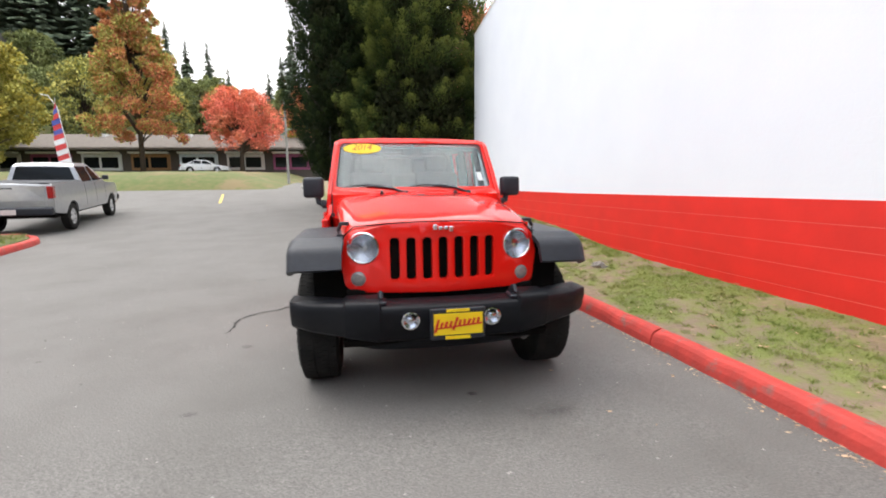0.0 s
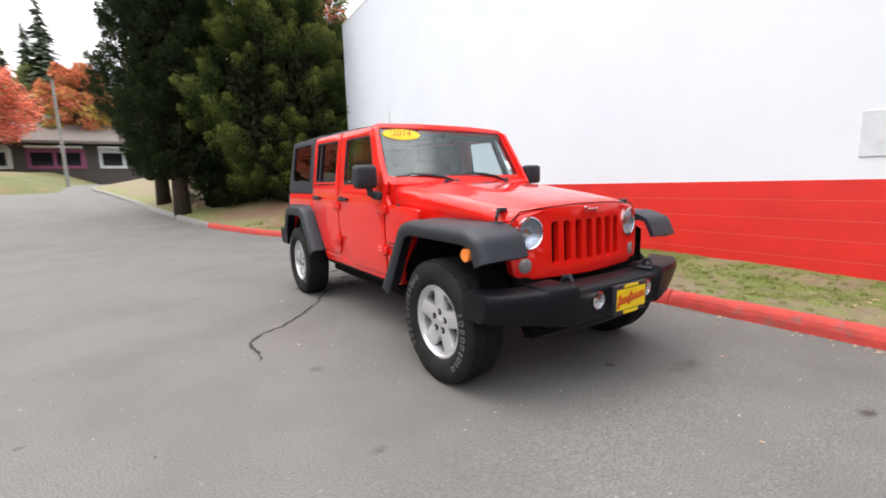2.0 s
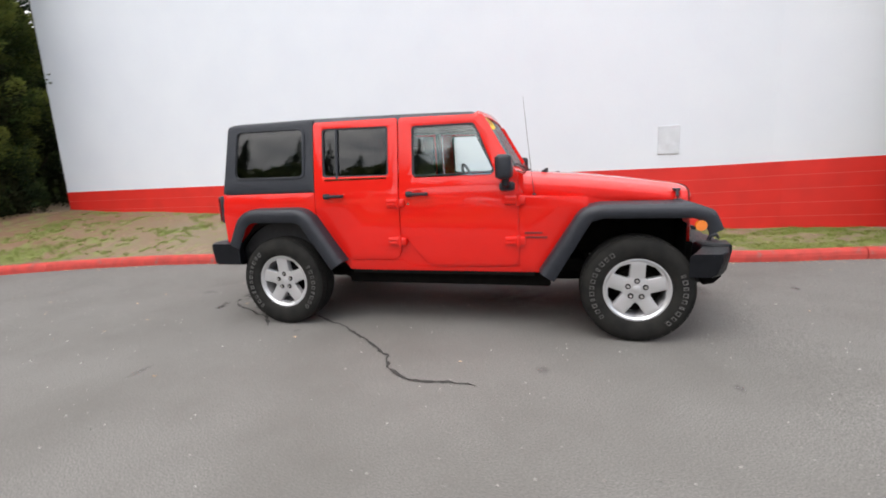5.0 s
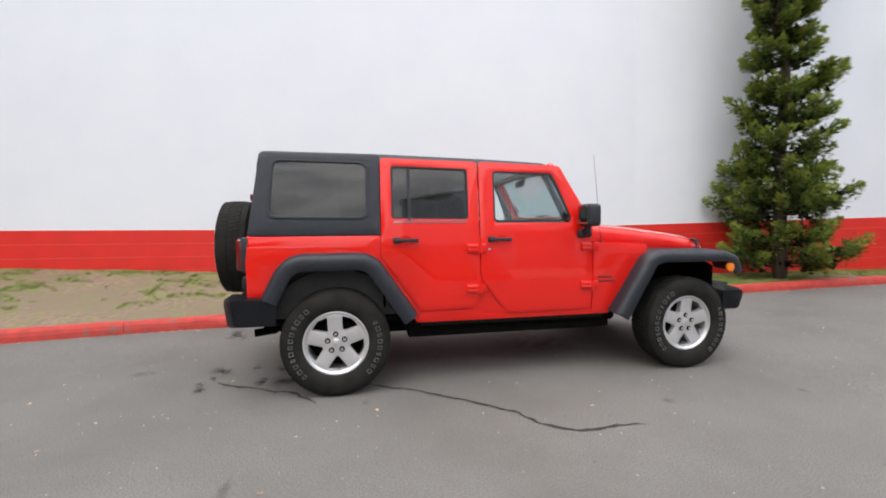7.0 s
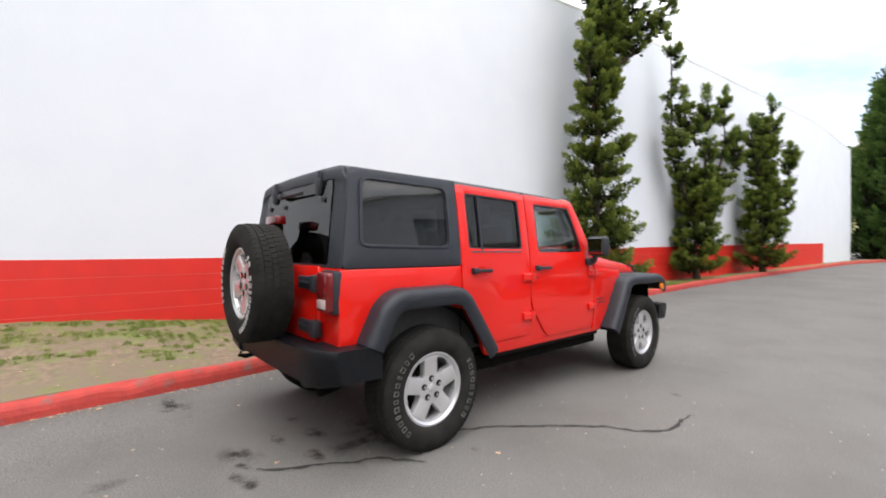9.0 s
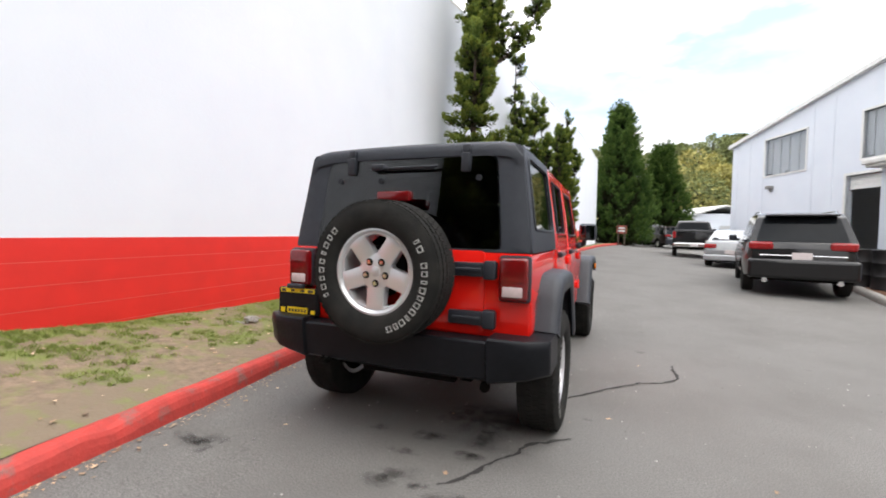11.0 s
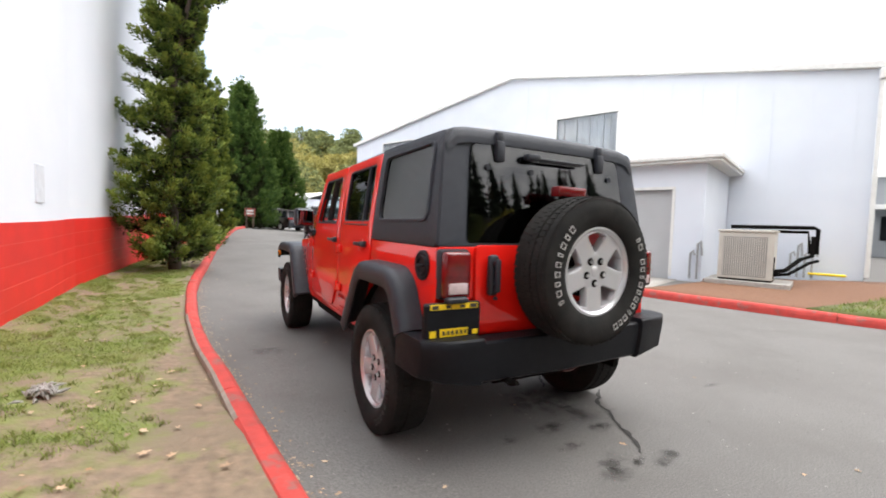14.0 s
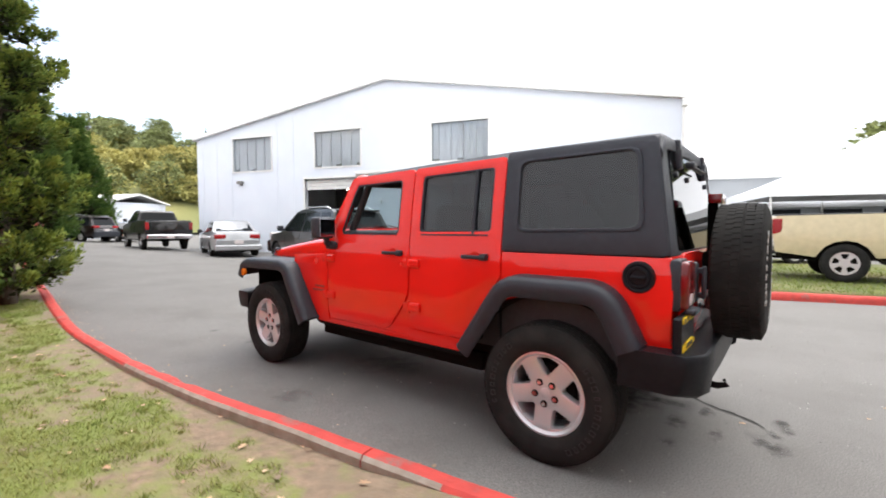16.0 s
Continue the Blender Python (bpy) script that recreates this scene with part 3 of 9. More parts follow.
# Dark first colour paints shaded gaps, bright second colour paints lit tips.
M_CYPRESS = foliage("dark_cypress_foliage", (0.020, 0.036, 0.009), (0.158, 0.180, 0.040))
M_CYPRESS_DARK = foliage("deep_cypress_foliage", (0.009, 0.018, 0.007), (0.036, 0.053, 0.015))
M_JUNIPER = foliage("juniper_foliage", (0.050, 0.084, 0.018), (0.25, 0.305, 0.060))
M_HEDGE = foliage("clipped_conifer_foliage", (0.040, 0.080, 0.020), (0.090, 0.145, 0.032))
# Near-black leaf colour paints the shade in the heart of each crown.
M_INNER_LEAF = mat("shaded_inner_foliage", (0.016, 0.020, 0.008), 0.9, spec=0.1, col2=(0.026, 0.030, 0.012), scale=2, island=0.3)


def cypress(at, height, radius, seed, material, label, tufts=750, leaves=46, base=0.9, size=0.10, top_power=0.55, tuft_r=(0.5, 0.95), rise=0.9, fat=0.34, skirt=0.55, name="cypress_tree", group="evergreens beside the drive"):
    """A dense columnar conifer whose crown is made of many upswept tufts over a dark heart."""
    rng = np.random.RandomState(seed)
    bm = bmesh.new()
    k0 = min(1.0, height / 8)
    tube(bm, [(0, 0, -0.3), (0.03, 0.02, height * 0.3), (0, 0.05, height * 0.9)], [0.28 * k0, 0.2 * k0, 0.03 * k0], 9)
    for k in range(10):
        a, z = rng.uniform(0, 6.28), rng.uniform(0.06, 0.4) * height
        tube(bm, [(0, 0, z), (math.cos(a) * radius * 0.4, math.sin(a) * radius * 0.4, z + 0.4 * k0), (math.cos(a) * radius * 0.8, math.sin(a) * radius * 0.8, z + 1.1 * k0)], [0.07 * k0, 0.045 * k0, 0.015 * k0], 6)

    def shell(n, lo, hi):
        u = rng.uniform(0, 1, n) ** 0.9
        z = base + u * (height - base)
        prof = np.minimum(1.0, ((1 - u) / 0.75) ** top_power) * np.minimum(1.0, skirt + u * 3.0)
        a = rng.uniform(0, 6.28, n)
        bulge = 1 + 0.16 * np.sin(3 * a + z * 1.3) + 0.10 * np.sin(5 * a - z * 2.1 + seed)
        r = radius * prof * bulge * rng.uniform(lo, hi, n)
        return np.stack([r * np.cos(a), r * np.sin(a), z], 1), np.stack([np.cos(a), np.sin(a), np.full(n, 0.75)], 1)
    C, O = shell(tufts, 0.72, 0.97)
    k1 = (radius / 2.2) ** 0.5
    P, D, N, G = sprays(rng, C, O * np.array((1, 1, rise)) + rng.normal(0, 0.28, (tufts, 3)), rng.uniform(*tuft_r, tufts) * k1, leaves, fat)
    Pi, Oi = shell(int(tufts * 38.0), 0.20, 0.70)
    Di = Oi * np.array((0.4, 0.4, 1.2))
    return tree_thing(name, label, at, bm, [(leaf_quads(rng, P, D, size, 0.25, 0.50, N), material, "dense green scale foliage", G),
                                            (leaf_quads(rng, Pi, Di, 0.22 * k1, 0.5, 0.9), M_INNER_LEAF, "inner foliage darkened to paint the crown's shade", None)], group)


cypress((1.72, 11.75, 0.45), 13.5, 2.12, 11, M_CYPRESS, "tall dense green cypress tree on the grass bank", tufts=640, leaves=330, base=0.35, size=0.070, rise=0.75, skirt=0.50, tuft_r=(0.50, 0.95), fat=0.52)
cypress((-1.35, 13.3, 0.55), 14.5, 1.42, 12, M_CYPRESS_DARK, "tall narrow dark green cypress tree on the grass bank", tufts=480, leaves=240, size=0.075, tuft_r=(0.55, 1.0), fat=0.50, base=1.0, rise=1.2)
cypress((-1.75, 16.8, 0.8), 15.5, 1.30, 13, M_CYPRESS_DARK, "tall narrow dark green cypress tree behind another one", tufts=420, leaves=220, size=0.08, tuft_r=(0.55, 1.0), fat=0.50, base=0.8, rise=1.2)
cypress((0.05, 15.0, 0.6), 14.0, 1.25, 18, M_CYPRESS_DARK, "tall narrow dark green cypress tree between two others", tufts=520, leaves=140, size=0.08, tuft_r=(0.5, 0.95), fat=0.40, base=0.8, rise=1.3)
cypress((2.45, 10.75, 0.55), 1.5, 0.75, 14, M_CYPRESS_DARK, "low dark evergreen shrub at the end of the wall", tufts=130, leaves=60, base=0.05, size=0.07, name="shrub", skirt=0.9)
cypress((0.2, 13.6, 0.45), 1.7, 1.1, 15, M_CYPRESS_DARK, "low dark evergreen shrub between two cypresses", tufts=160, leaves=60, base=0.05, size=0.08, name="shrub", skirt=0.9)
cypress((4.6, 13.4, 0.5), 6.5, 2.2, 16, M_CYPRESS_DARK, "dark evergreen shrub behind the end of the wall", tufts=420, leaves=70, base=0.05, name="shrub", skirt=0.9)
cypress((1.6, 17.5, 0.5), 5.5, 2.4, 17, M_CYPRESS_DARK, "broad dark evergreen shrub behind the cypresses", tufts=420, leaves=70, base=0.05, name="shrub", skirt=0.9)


def juniper(at, height, spread, seed, label, arms=(), taper=((0, 0.8), (0.08, 1.0), (0.3, 1.0), (0.6, 0.62), (1, 0.2)), shelf=0.33, first=0.35, crown_to=1.0):
    """A ragged upright juniper: a leader and upswept side arms; boughs in uneven shelves end in rounded sprays, with gaps between."""
    rng = np.random.RandomState(seed)
    bm = bmesh.new()
    C, R, O, I, J = [], [], [], [], []
    lines = [[Vector((0, 0, -0.2)), Vector((0.06, 0.03, height * 0.3)), Vector((-0.05, 0.05, height * 0.65)), Vector((0.03, 0, height))]]
    for (dx, dy, z0, z1) in arms:
        lines.append([Vector((0, 0, z0)), Vector((dx * 0.55, dy * 0.55, z0 + (z1 - z0) * 0.22)), Vector((dx * 0.95, dy * 0.95, z0 + (z1 - z0) * 0.55)), Vector((dx, dy, z1))])

    def bough(q, b, reach, rise, n, lo, hi):
        d = Vector((math.cos(b), math.sin(b), 0))
        tip = q + d * reach + Vector((0, 0, reach * rise))
        bend = q + d * reach * 0.55 + Vector((0, 0, reach * rise * 0.15 - 0.03))
        tube(bm, [q, bend, tip], [0.020, 0.013, 0.004], 4, cap=False)
        for k in range(n):
            u = 0.30 + 0.75 * (k + rng.uniform(0, 1)) / n
            c = (q.lerp(bend, u / 0.55) if u < 0.55 else bend.lerp(tip, (u - 0.55) / 0.45)) + Vector(rng.normal(0, 0.045, 3)) * min(1.0, reach)
            turn = rng.normal(0, 0.75)
            C.append(tuple(c))
            R.append(rng.uniform(lo, hi))
            O.append((d.x * math.cos(turn) - d.y * math.sin(turn), d.x * math.sin(turn) + d.y * math.cos(turn), rng.uniform(0.15, 0.75)))
            I.append(tuple(c - d * 0.06))
            J.append((d.x, d.y, 0.35))
    for li, pts in enumerate(lines):
        fine = []
        for i in range(len(pts) - 1):
            for j in range(6):
                fine.append(pts[i].lerp(pts[i + 1], j / 6) + Vector(rng.normal(0, 0.014, 3)))
        fine.append(pts[-1])
        n = len(fine)
        tube(bm, fine, [(0.12 if li == 0 else 0.055) * (1 - 0.88 * i / (n - 1)) + 0.006 for i in range(n)], 7)
        if li == 0:
            z = first
            while z < height * crown_to:
                u = z / height
                wide = spread * float(np.interp(u, [p[0] for p in taper], [p[1] for p in taper])) * rng.uniform(0.72, 1.12)
                b0, k = rng.uniform(0, 6.28), rng.randint(6, 9)
                for a in range(k):
                    q = fine[min(n - 1, int((z + 0.2) / (height + 0.2) * (n - 1)))]
                    reach = wide * rng.uniform(0.55, 1.05)
                    bough(Vector((q.x, q.y, z + rng.uniform(-0.12, 0.12))), b0 + 6.28 * a / k + rng.normal(0, 0.25), reach, rng.uniform(0.10, 0.42), max(4, int(8.5 * reach)), 0.26 - 0.10 * u, 0.44 - 0.18 * u)
                z += shelf * rng.uniform(0.75, 1.25)
        else:
            length = (pts[-1] - pts[0]).length
            for k in range(int(7 * length)):
                u = 0.16 + 0.84 * rng.uniform(0, 1)
                q = fine[min(n - 1, int(u * (n - 1)))]
                bough(q, rng.uniform(0, 6.28), (0.10 + 0.26 * (1 - u) ** 0.5) * rng.uniform(0.5, 1.2), rng.uniform(0.7, 1.5), 3, 0.15, 0.27)
            for k in range(5):
                C.append(tuple(fine[-1 - k % 2]))
                R.append(rng.uniform(0.2, 0.32))
                O.append((rng.normal(0, 0.25), rng.normal(0, 0.25), 1.0))
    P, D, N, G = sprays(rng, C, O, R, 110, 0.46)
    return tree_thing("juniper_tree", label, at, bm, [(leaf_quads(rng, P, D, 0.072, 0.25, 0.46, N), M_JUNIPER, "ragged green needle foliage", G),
                                                      (leaf_quads(rng, np.repeat(np.array(I), 6, 0) + rng.normal(0, 0.055, (6 * len(I), 3)), unit(np.repeat(np.array(J), 6, 0)), 0.12, 0.6, 0.8), M_INNER_LEAF, "inner foliage darkened to paint the crown's shade", None)], "evergreens along the wall")


juniper((2.25, -6.1, 0.2), 8.3, 0.86, 21, "ragged upright juniper tree against the wall", taper=((0, 0.9), (0.08, 1.08), (0.3, 0.98), (0.48, 0.66), (0.6, 0.48), (1, 0.2)), shelf=0.38, arms=((-0.2, -1.35, 4.9, 8.2), (-0.3, 0.95, 4.0, 5.6), (-0.5, 0.4, 5.4, 7.8), (-1.4, -0.7, 5.0, 7.7)))
juniper((2.0, -11.5, 0.32), 3.3, 0.76, 22, "twisted juniper tree with three bare leaders against the wall", arms=((0.1, 1.75, 1.6, 6.9), (-0.25, -0.1, 2.0, 5.7), (-0.2, -1.9, 2.0, 6.1), (-0.3, -2.7, 2.4, 4.9), (0.1, 0.75, 4.2, 5.6)), taper=((0, 0.75), (0.2, 1.0), (0.6, 0.95), (1, 0.45)))
juniper((1.25, -15.6, 0.45), 5.6, 0.84, 27, "narrow twisted juniper tree against the wall", arms=((-0.35, -2.3, 2.2, 4.7), (0.1, 1.0, 3.2, 5.2), (-0.3, -2.0, 1.4, 3.2), (-0.1, -0.6, 3.8, 6.2)), taper=((0, 0.8), (0.2, 1.0), (0.4, 0.8), (0.6, 0.4), (1, 0.12)))

# ---- white service building across the drive ----
# its own frame: local x runs along the front (towards +s), local y into the building, front face at y = 0
B_D, B_N = Vector((-0.337, 0.9415, 0)), Vector((0.9415, 0.337, 0))
B_M = Matrix(((B_D.x, -B_N.x, 0, B_N.x * -13.16), (B_D.y, -B_N.y, 0, B_N.y * -13.16), (0, 0, 1, 0.1), (0, 0, 0, 1)))


def place(ob, m):
    ob.matrix_basis = m
    return ob


M_CURTAIN = mat("grey_window_film", (0.50, 0.51, 0.53), 0.5, col2=(0.36, 0.37, 0.39), scale=3.5, stretch=(5, 5, 0.3))
M_DOOR_GREY = mat("grey_roller_door", (0.40, 0.41, 0.42), 0.55, col2=(0.37, 0.38, 0.39), scale=2)
M_GLASS_FAR = glass_mat("window_glass", (0.95, 0.97, 0.98), 0.05)
M_LAMP_BOX = mat("grey_lamp_housing", (0.22, 0.21, 0.2), 0.5)


def build_service_building():
    root = place(thing("service_building", "white metal-clad service building with a low gable", "building"), B_M)
    s0, s1, ridge = -17.9, 4.05, -7.2
    zl, zr, zt = 5.65, 5.6, 7.48
    holes = [(-15.55, -13.25, 3.97, 5.55), (-10.8, -8.45, 3.97, 5.55), (-5.1, -2.72, 3.95, 5.5), (-11.37, -6.6, 0.0, 3.45)]

    def roof(s):
        return float(np.interp(s, [s0, ridge, s1], [zl, zt, zr]))
    # front wall cut into upright strips round its openings
    cuts = sorted({s0, s1, ridge, *[h[0] for h in holes], *[h[1] for h in holes]})
    bm = bmesh.new()
    for a, b in zip(cuts, cuts[1:]):
        m = (a + b) / 2
        spans, z = [], -0.3
        for h in sorted((h for h in holes if h[0] < m < h[1]), key=lambda h: h[2]):
            if h[2] > z:
                spans.append((z, h[2], z, h[2]))
            z = h[3]
        spans.append((z, roof(a), z, roof(b)))
        for za0, za1, zb0, zb1 in spans:
            prism(bm, [(a, za0), (b, zb0), (b, zb1), (a, za1)], "y", 0.0, 0.22)
    bmesh.ops.remove_doubles(bm, verts=bm.verts, dist=0.0005)
    part("wall", bm, M_BUILD_WHITE, root, "white ribbed front wall")
    # raised siding seams
    for i, s in enumerate(np.arange(s0 + 0.4, s1, 0.92)):
        if any(h[0] - 0.06 < s < h[1] + 0.06 for h in holes):
            continue
        bm = bmesh.new()
        box(bm, s - 0.012, s + 0.012, -0.012, 0.001, -0.3, roof(s) - 0.12)
        part("siding_seam", bm, M_BUILD_WHITE, root)
    for nm, s in (("side_wall", s0), ("side_wall", s1 - 0.22)):
        bm = bmesh.new()
        box(bm, s, s + 0.22, 0.222, 28, -0.3, 5.45)
        part(nm, bm, M_BUILD_WHITE, root)
    bm = bmesh.new()
    prism(bm, [(s0 - 0.15, zl - 0.02), (ridge, zt + 0.0), (s1 + 0.15, zr - 0.02), (s1 + 0.15, zr + 0.14), (ridge, zt + 0.16), (s0 - 0.15, zl + 0.14)], "y", -0.16, 28)
    part("roof", bm, M_TRIM, root, "pale low-pitched metal roof with a trim edge")
    bm = bmesh.new()
    box(bm, s1 + 0.0, s1 + 0.1, -0.14, -0.02, 0.1, zr - 0.05, bevel=0.01)
    box(bm, s1 - 0.02, s1 + 0.16, -0.2, 0.1, zr - 0.3, zr - 0.02, bevel=0.02)
    part("downpipe", bm, M_TRIM, root, "white downpipe at the corner")
    for h in holes[:3]:
        bm = bmesh.new()
        for a, b, c, d in ((h[0] - 0.07, h[0], h[2] - 0.07, h[3] + 0.07), (h[1], h[1] + 0.07, h[2] - 0.07, h[3] + 0.07), (h[0], h[1], h[2] - 0.07, h[2]), (h[0], h[1], h[3], h[3] + 0.07)):
            box(bm, a, b, -0.03, 0.10, c, d)
        w = part("window", bm, M_TRIM, root, "wide window with a white frame and grey blinds")
        bm = bmesh.new()
        box(bm, h[0], h[1], 0.06, 0.068, h[2], h[3])
        pane = part("pane", bm, M_GLASS_FAR, w)
        pane.visible_shadow = False
        for k in range(9):
            bm = bmesh.new()
            a = h[0] + (h[1] - h[0]) * k / 9
            box(bm, a + 0.01, a + (h[1] - h[0]) / 9 - 0.006, 0.12 + 0.02 * (k % 2), 0.13 + 0.02 * (k % 2), h[2] + (0.0 if k % 4 else 0.1), h[3])
            part("blind", bm, M_CURTAIN, w)
    # service bay: frame, rolled door above, floor and back wall inside
    h = holes[3]
    bm = bmesh.new()
    box(bm, h[0] - 0.09, h[0], -0.03, 0.2, -0.2, h[3] + 0.09)
    box(bm, h[0], h[1], -0.03, 0.2, h[3], h[3] + 0.09)
    bay = part("bay_door", bm, M_TRIM, root, "open service bay with its door rolled up")
    bm = bmesh.new()
    for k in range(3):
        box(bm, h[0] + 0.02, h[1], 0.12, 0.16, h[3] - 0.16 * (k + 1), h[3] - 0.16 * k - 0.012)
    part("door_panel", bm, M_TRIM, bay)
    bm = bmesh.new()
    box(bm, s0 + 0.3, s1 - 0.3, 12, 12.2, -0.3, 5.5)
    part("back_wall", bm, mat("shop_back_wall", (0.10, 0.10, 0.105), 0.9), bay)
    bm = bmesh.new()
    box(bm, s0 + 0.3, s1 - 0.3, 0.3, 12, 0.13, 0.15)
    part("shop_floor", bm, M_CONCRETE, bay)
    M_TUBE = bpy.data.materials.new("shop_tube_light")
    M_TUBE.use_nodes = True
    M_TUBE.node_tree.nodes["Principled BSDF"].inputs["Emission Color"].default_value = (1, 0.95, 0.85, 1)
    M_TUBE.node_tree.nodes["Principled BSDF"].inputs["Emission Strength"].default_value = 4.0
    for k in range(3):
        bm = bmesh.new()
        box(bm, -11.0 + 1.3 * k, -10.1 + 1.3 * k, 3.0 + 1.4 * k, 3.12 + 1.4 * k, 3.2, 3.25)
        part("tube_lamp", bm, M_TUBE, bay, "lit fluorescent tube")
    bm = bmesh.new()
    for s, z, y in ((-10.4, 0.15, 1.6), (-9.0, 0.15, 2.4)):
        box(bm, s, s + 0.12, y, y + 0.12, z, 3.3)
    part("post", bm, M_DARK, bay)
    bm = bmesh.new()
    box(bm, -15.2, -14.94, -0.22, 0.0, 3.36, 3.5, bevel=0.02)
    box(bm, -15.12, -15.02, -0.1, 0.0, 3.28, 3.37)
    part("wall_lamp", bm, M_LAMP_BOX, root, "small grey wall lamp")

    # the low annexe in front
    an = place(thing("annexe", "low white annexe with a flat overhanging roof", "building"), B_M)
    a0, a1, f = -6.3, 0.85, -3.49
    d0, d1, dz = -1.44, 0.09, 2.3
    bm = bmesh.new()
    for x0, x1, z0, z1 in ((a0, d0, -0.3, 2.95), (d1, a1, -0.3, 2.95), (d0, d1, dz, 2.95)):
        box(bm, x0, x1, f, f + 0.2, z0, z1)
    bmesh.ops.remove_doubles(bm, verts=bm.verts, dist=0.0005)
    part("wall", bm, M_BUILD_WHITE, an, "white front wall")
    for x in (a0, a1 - 0.2):
        bm = bmesh.new()
        box(bm, x, x + 0.2, f + 0.202, -0.02, -0.3, 2.95)
        part("side_wall", bm, M_BUILD_WHITE, an)
    bm = bmesh.new()
    box(bm, a0 - 0.12, a1 + 0.35, f - 0.3, -0.02, 2.95, 3.02, bevel=0.01)
    box(bm, a0 - 0.16, a1 + 0.40, f - 0.36, -0.02, 3.02, 3.14, bevel=0.025, seg=2)
    part("roof", bm, M_TRIM, an, "flat roof with a pale rounded gutter edge")
    bm = bmesh.new()
    box(bm, d0 + 0.02, d1 - 0.02, f + 0.12, f + 0.14, -0.12, dz)
    door = part("roller_door", bm, M_DOOR_GREY, an, "closed grey roller door")
    for k in range(12):
        z = -0.10 + k * (dz + 0.10) / 12
        bm = bmesh.new()
        box(bm, d0 + 0.02, d1 - 0.02, f + 0.1, f + 0.117, z, z + (dz + 0.10) / 12 - 0.0025)
        part("slat", bm, M_DOOR_GREY, door)
    bm = bmesh.new()
    for x0, x1, z0, z1 in ((d0 - 0.07, d0, 0.0, dz + 0.07), (d1, d1 + 0.07, 0.0, dz + 0.07), (d0, d1, dz, dz + 0.07)):
        box(bm, x0, x1, f - 0.02, f + 0.06, z0, z1)
    part("door_frame", bm, M_TRIM, door)
    bm = bmesh.new()
    box(bm, -3.95, -3.55, f - 0.26, f, 2.72, 2.86, bevel=0.02)
    box(bm, -3.85, -3.65, f - 0.14, f, 2.62, 2.73)
    part("wall_lamp", bm, M_LAMP_BOX, an, "flat grey wall lamp under the eaves")
    bm = bmesh.new()
    bmesh.ops.create_uvsphere(bm, u_segments=14, v_segments=8, radius=0.06, matrix=pose(-5.6, f - 0.06, 2.12))
    cyl(bm, 0.03, 0.06, pose(-5.6, f - 0.02, 2.12, 90), 12)
    part("camera_dome", bm, M_TRIM, an, "small white round fitting", smooth=True)


build_service_building()

# ---- the red four-door off-roader ----
def roundpoly(pts, r, n=4):
    """A polygon of (a, b) with rounded corners; r may be one radius or one for each corner."""
    out = []
    k = len(pts)
    for i in range(k):
        p, a, b = Vector(pts[i]), Vector(pts[i - 1]), Vector(pts[(i + 1) % k])
        rr = r[i] if isinstance(r, (list, tuple)) else r
        if rr <= 0:
            out.append(tuple(p))
            continue
        u, v = (a - p).normalized(), (b - p).normalized()
        ang = u.angle(v)
        t = min(rr / math.tan(ang / 2), (a - p).length * 0.48, (b - p).length * 0.48)
        p0, p1 = p + u * t, p + v * t
        for j in range(n + 1):
            s = j / n
            out.append(tuple(p0 * (1 - s) ** 2 + p * 2 * s * (1 - s) + p1 * s * s))
    return out


def circle(cx, cy, r, n=24):
    return [(cx + r * math.cos(2 * math.pi * k / n), cy + r * math.sin(2 * math.pi * k / n)) for k in range(n)]


def plate(bm, outer, holes, put, thick, cuts_a=(), cuts_b=(), bevel=0.0):
    """A plate with holes: outlines of (a, b); put(a, b, depth) gives the place, depth 0 on the face and thick behind it."""
    tmp = bmesh.new()
    edges = []
    for loop in (outer, *holes):
        vs = [tmp.verts.new((a, b, 0)) for a, b in loop]
        edges += [tmp.edges.new((vs[i], vs[(i + 1) % len(vs)])) for i in range(len(vs))]
    bmesh.ops.triangle_fill(tmp, use_beauty=True, edges=edges)
    for axis, cuts in ((0, cuts_a), (1, cuts_b)):
        for c in cuts:
            no = [0, 0, 0]
            no[axis] = 1
            co = [0, 0, 0]
            co[axis] = c
            bmesh.ops.bisect_plane(tmp, geom=tmp.verts[:] + tmp.edges[:] + tmp.faces[:], plane_co=co, plane_no=no, dist=1e-5)
    faces = tmp.faces[:]
    idx = {v: i for i, v in enumerate(tmp.verts)}
    F = [bm.verts.new(put(v.co.x, v.co.y, 0.0)) for v in tmp.verts]
    B = [bm.verts.new(put(v.co.x, v.co.y, thick)) for v in tmp.verts]
    for f in faces:
        q = [idx[v] for v in f.verts]
        bm.faces.new([F[i] for i in q])
        bm.faces.new([B[i] for i in q[::-1]])
    rim = []
    for e in tmp.edges:
        if len(e.link_faces) == 1:
            i, j = (idx[v] for v in e.verts)
            bm.faces.new((F[i], F[j], B[j], B[i]))
            rim.append((F[i], F[j]))
    if bevel:
        es = [bm.edges.get(p) for p in rim]
        bmesh.ops.recalc_face_normals(bm, faces=bm.faces)
        bmesh.ops.bevel(bm, geom=[e for e in es if e], offset=bevel, segments=2, profile=0.5, affect="EDGES", clamp_overlap=True)
    tmp.free()


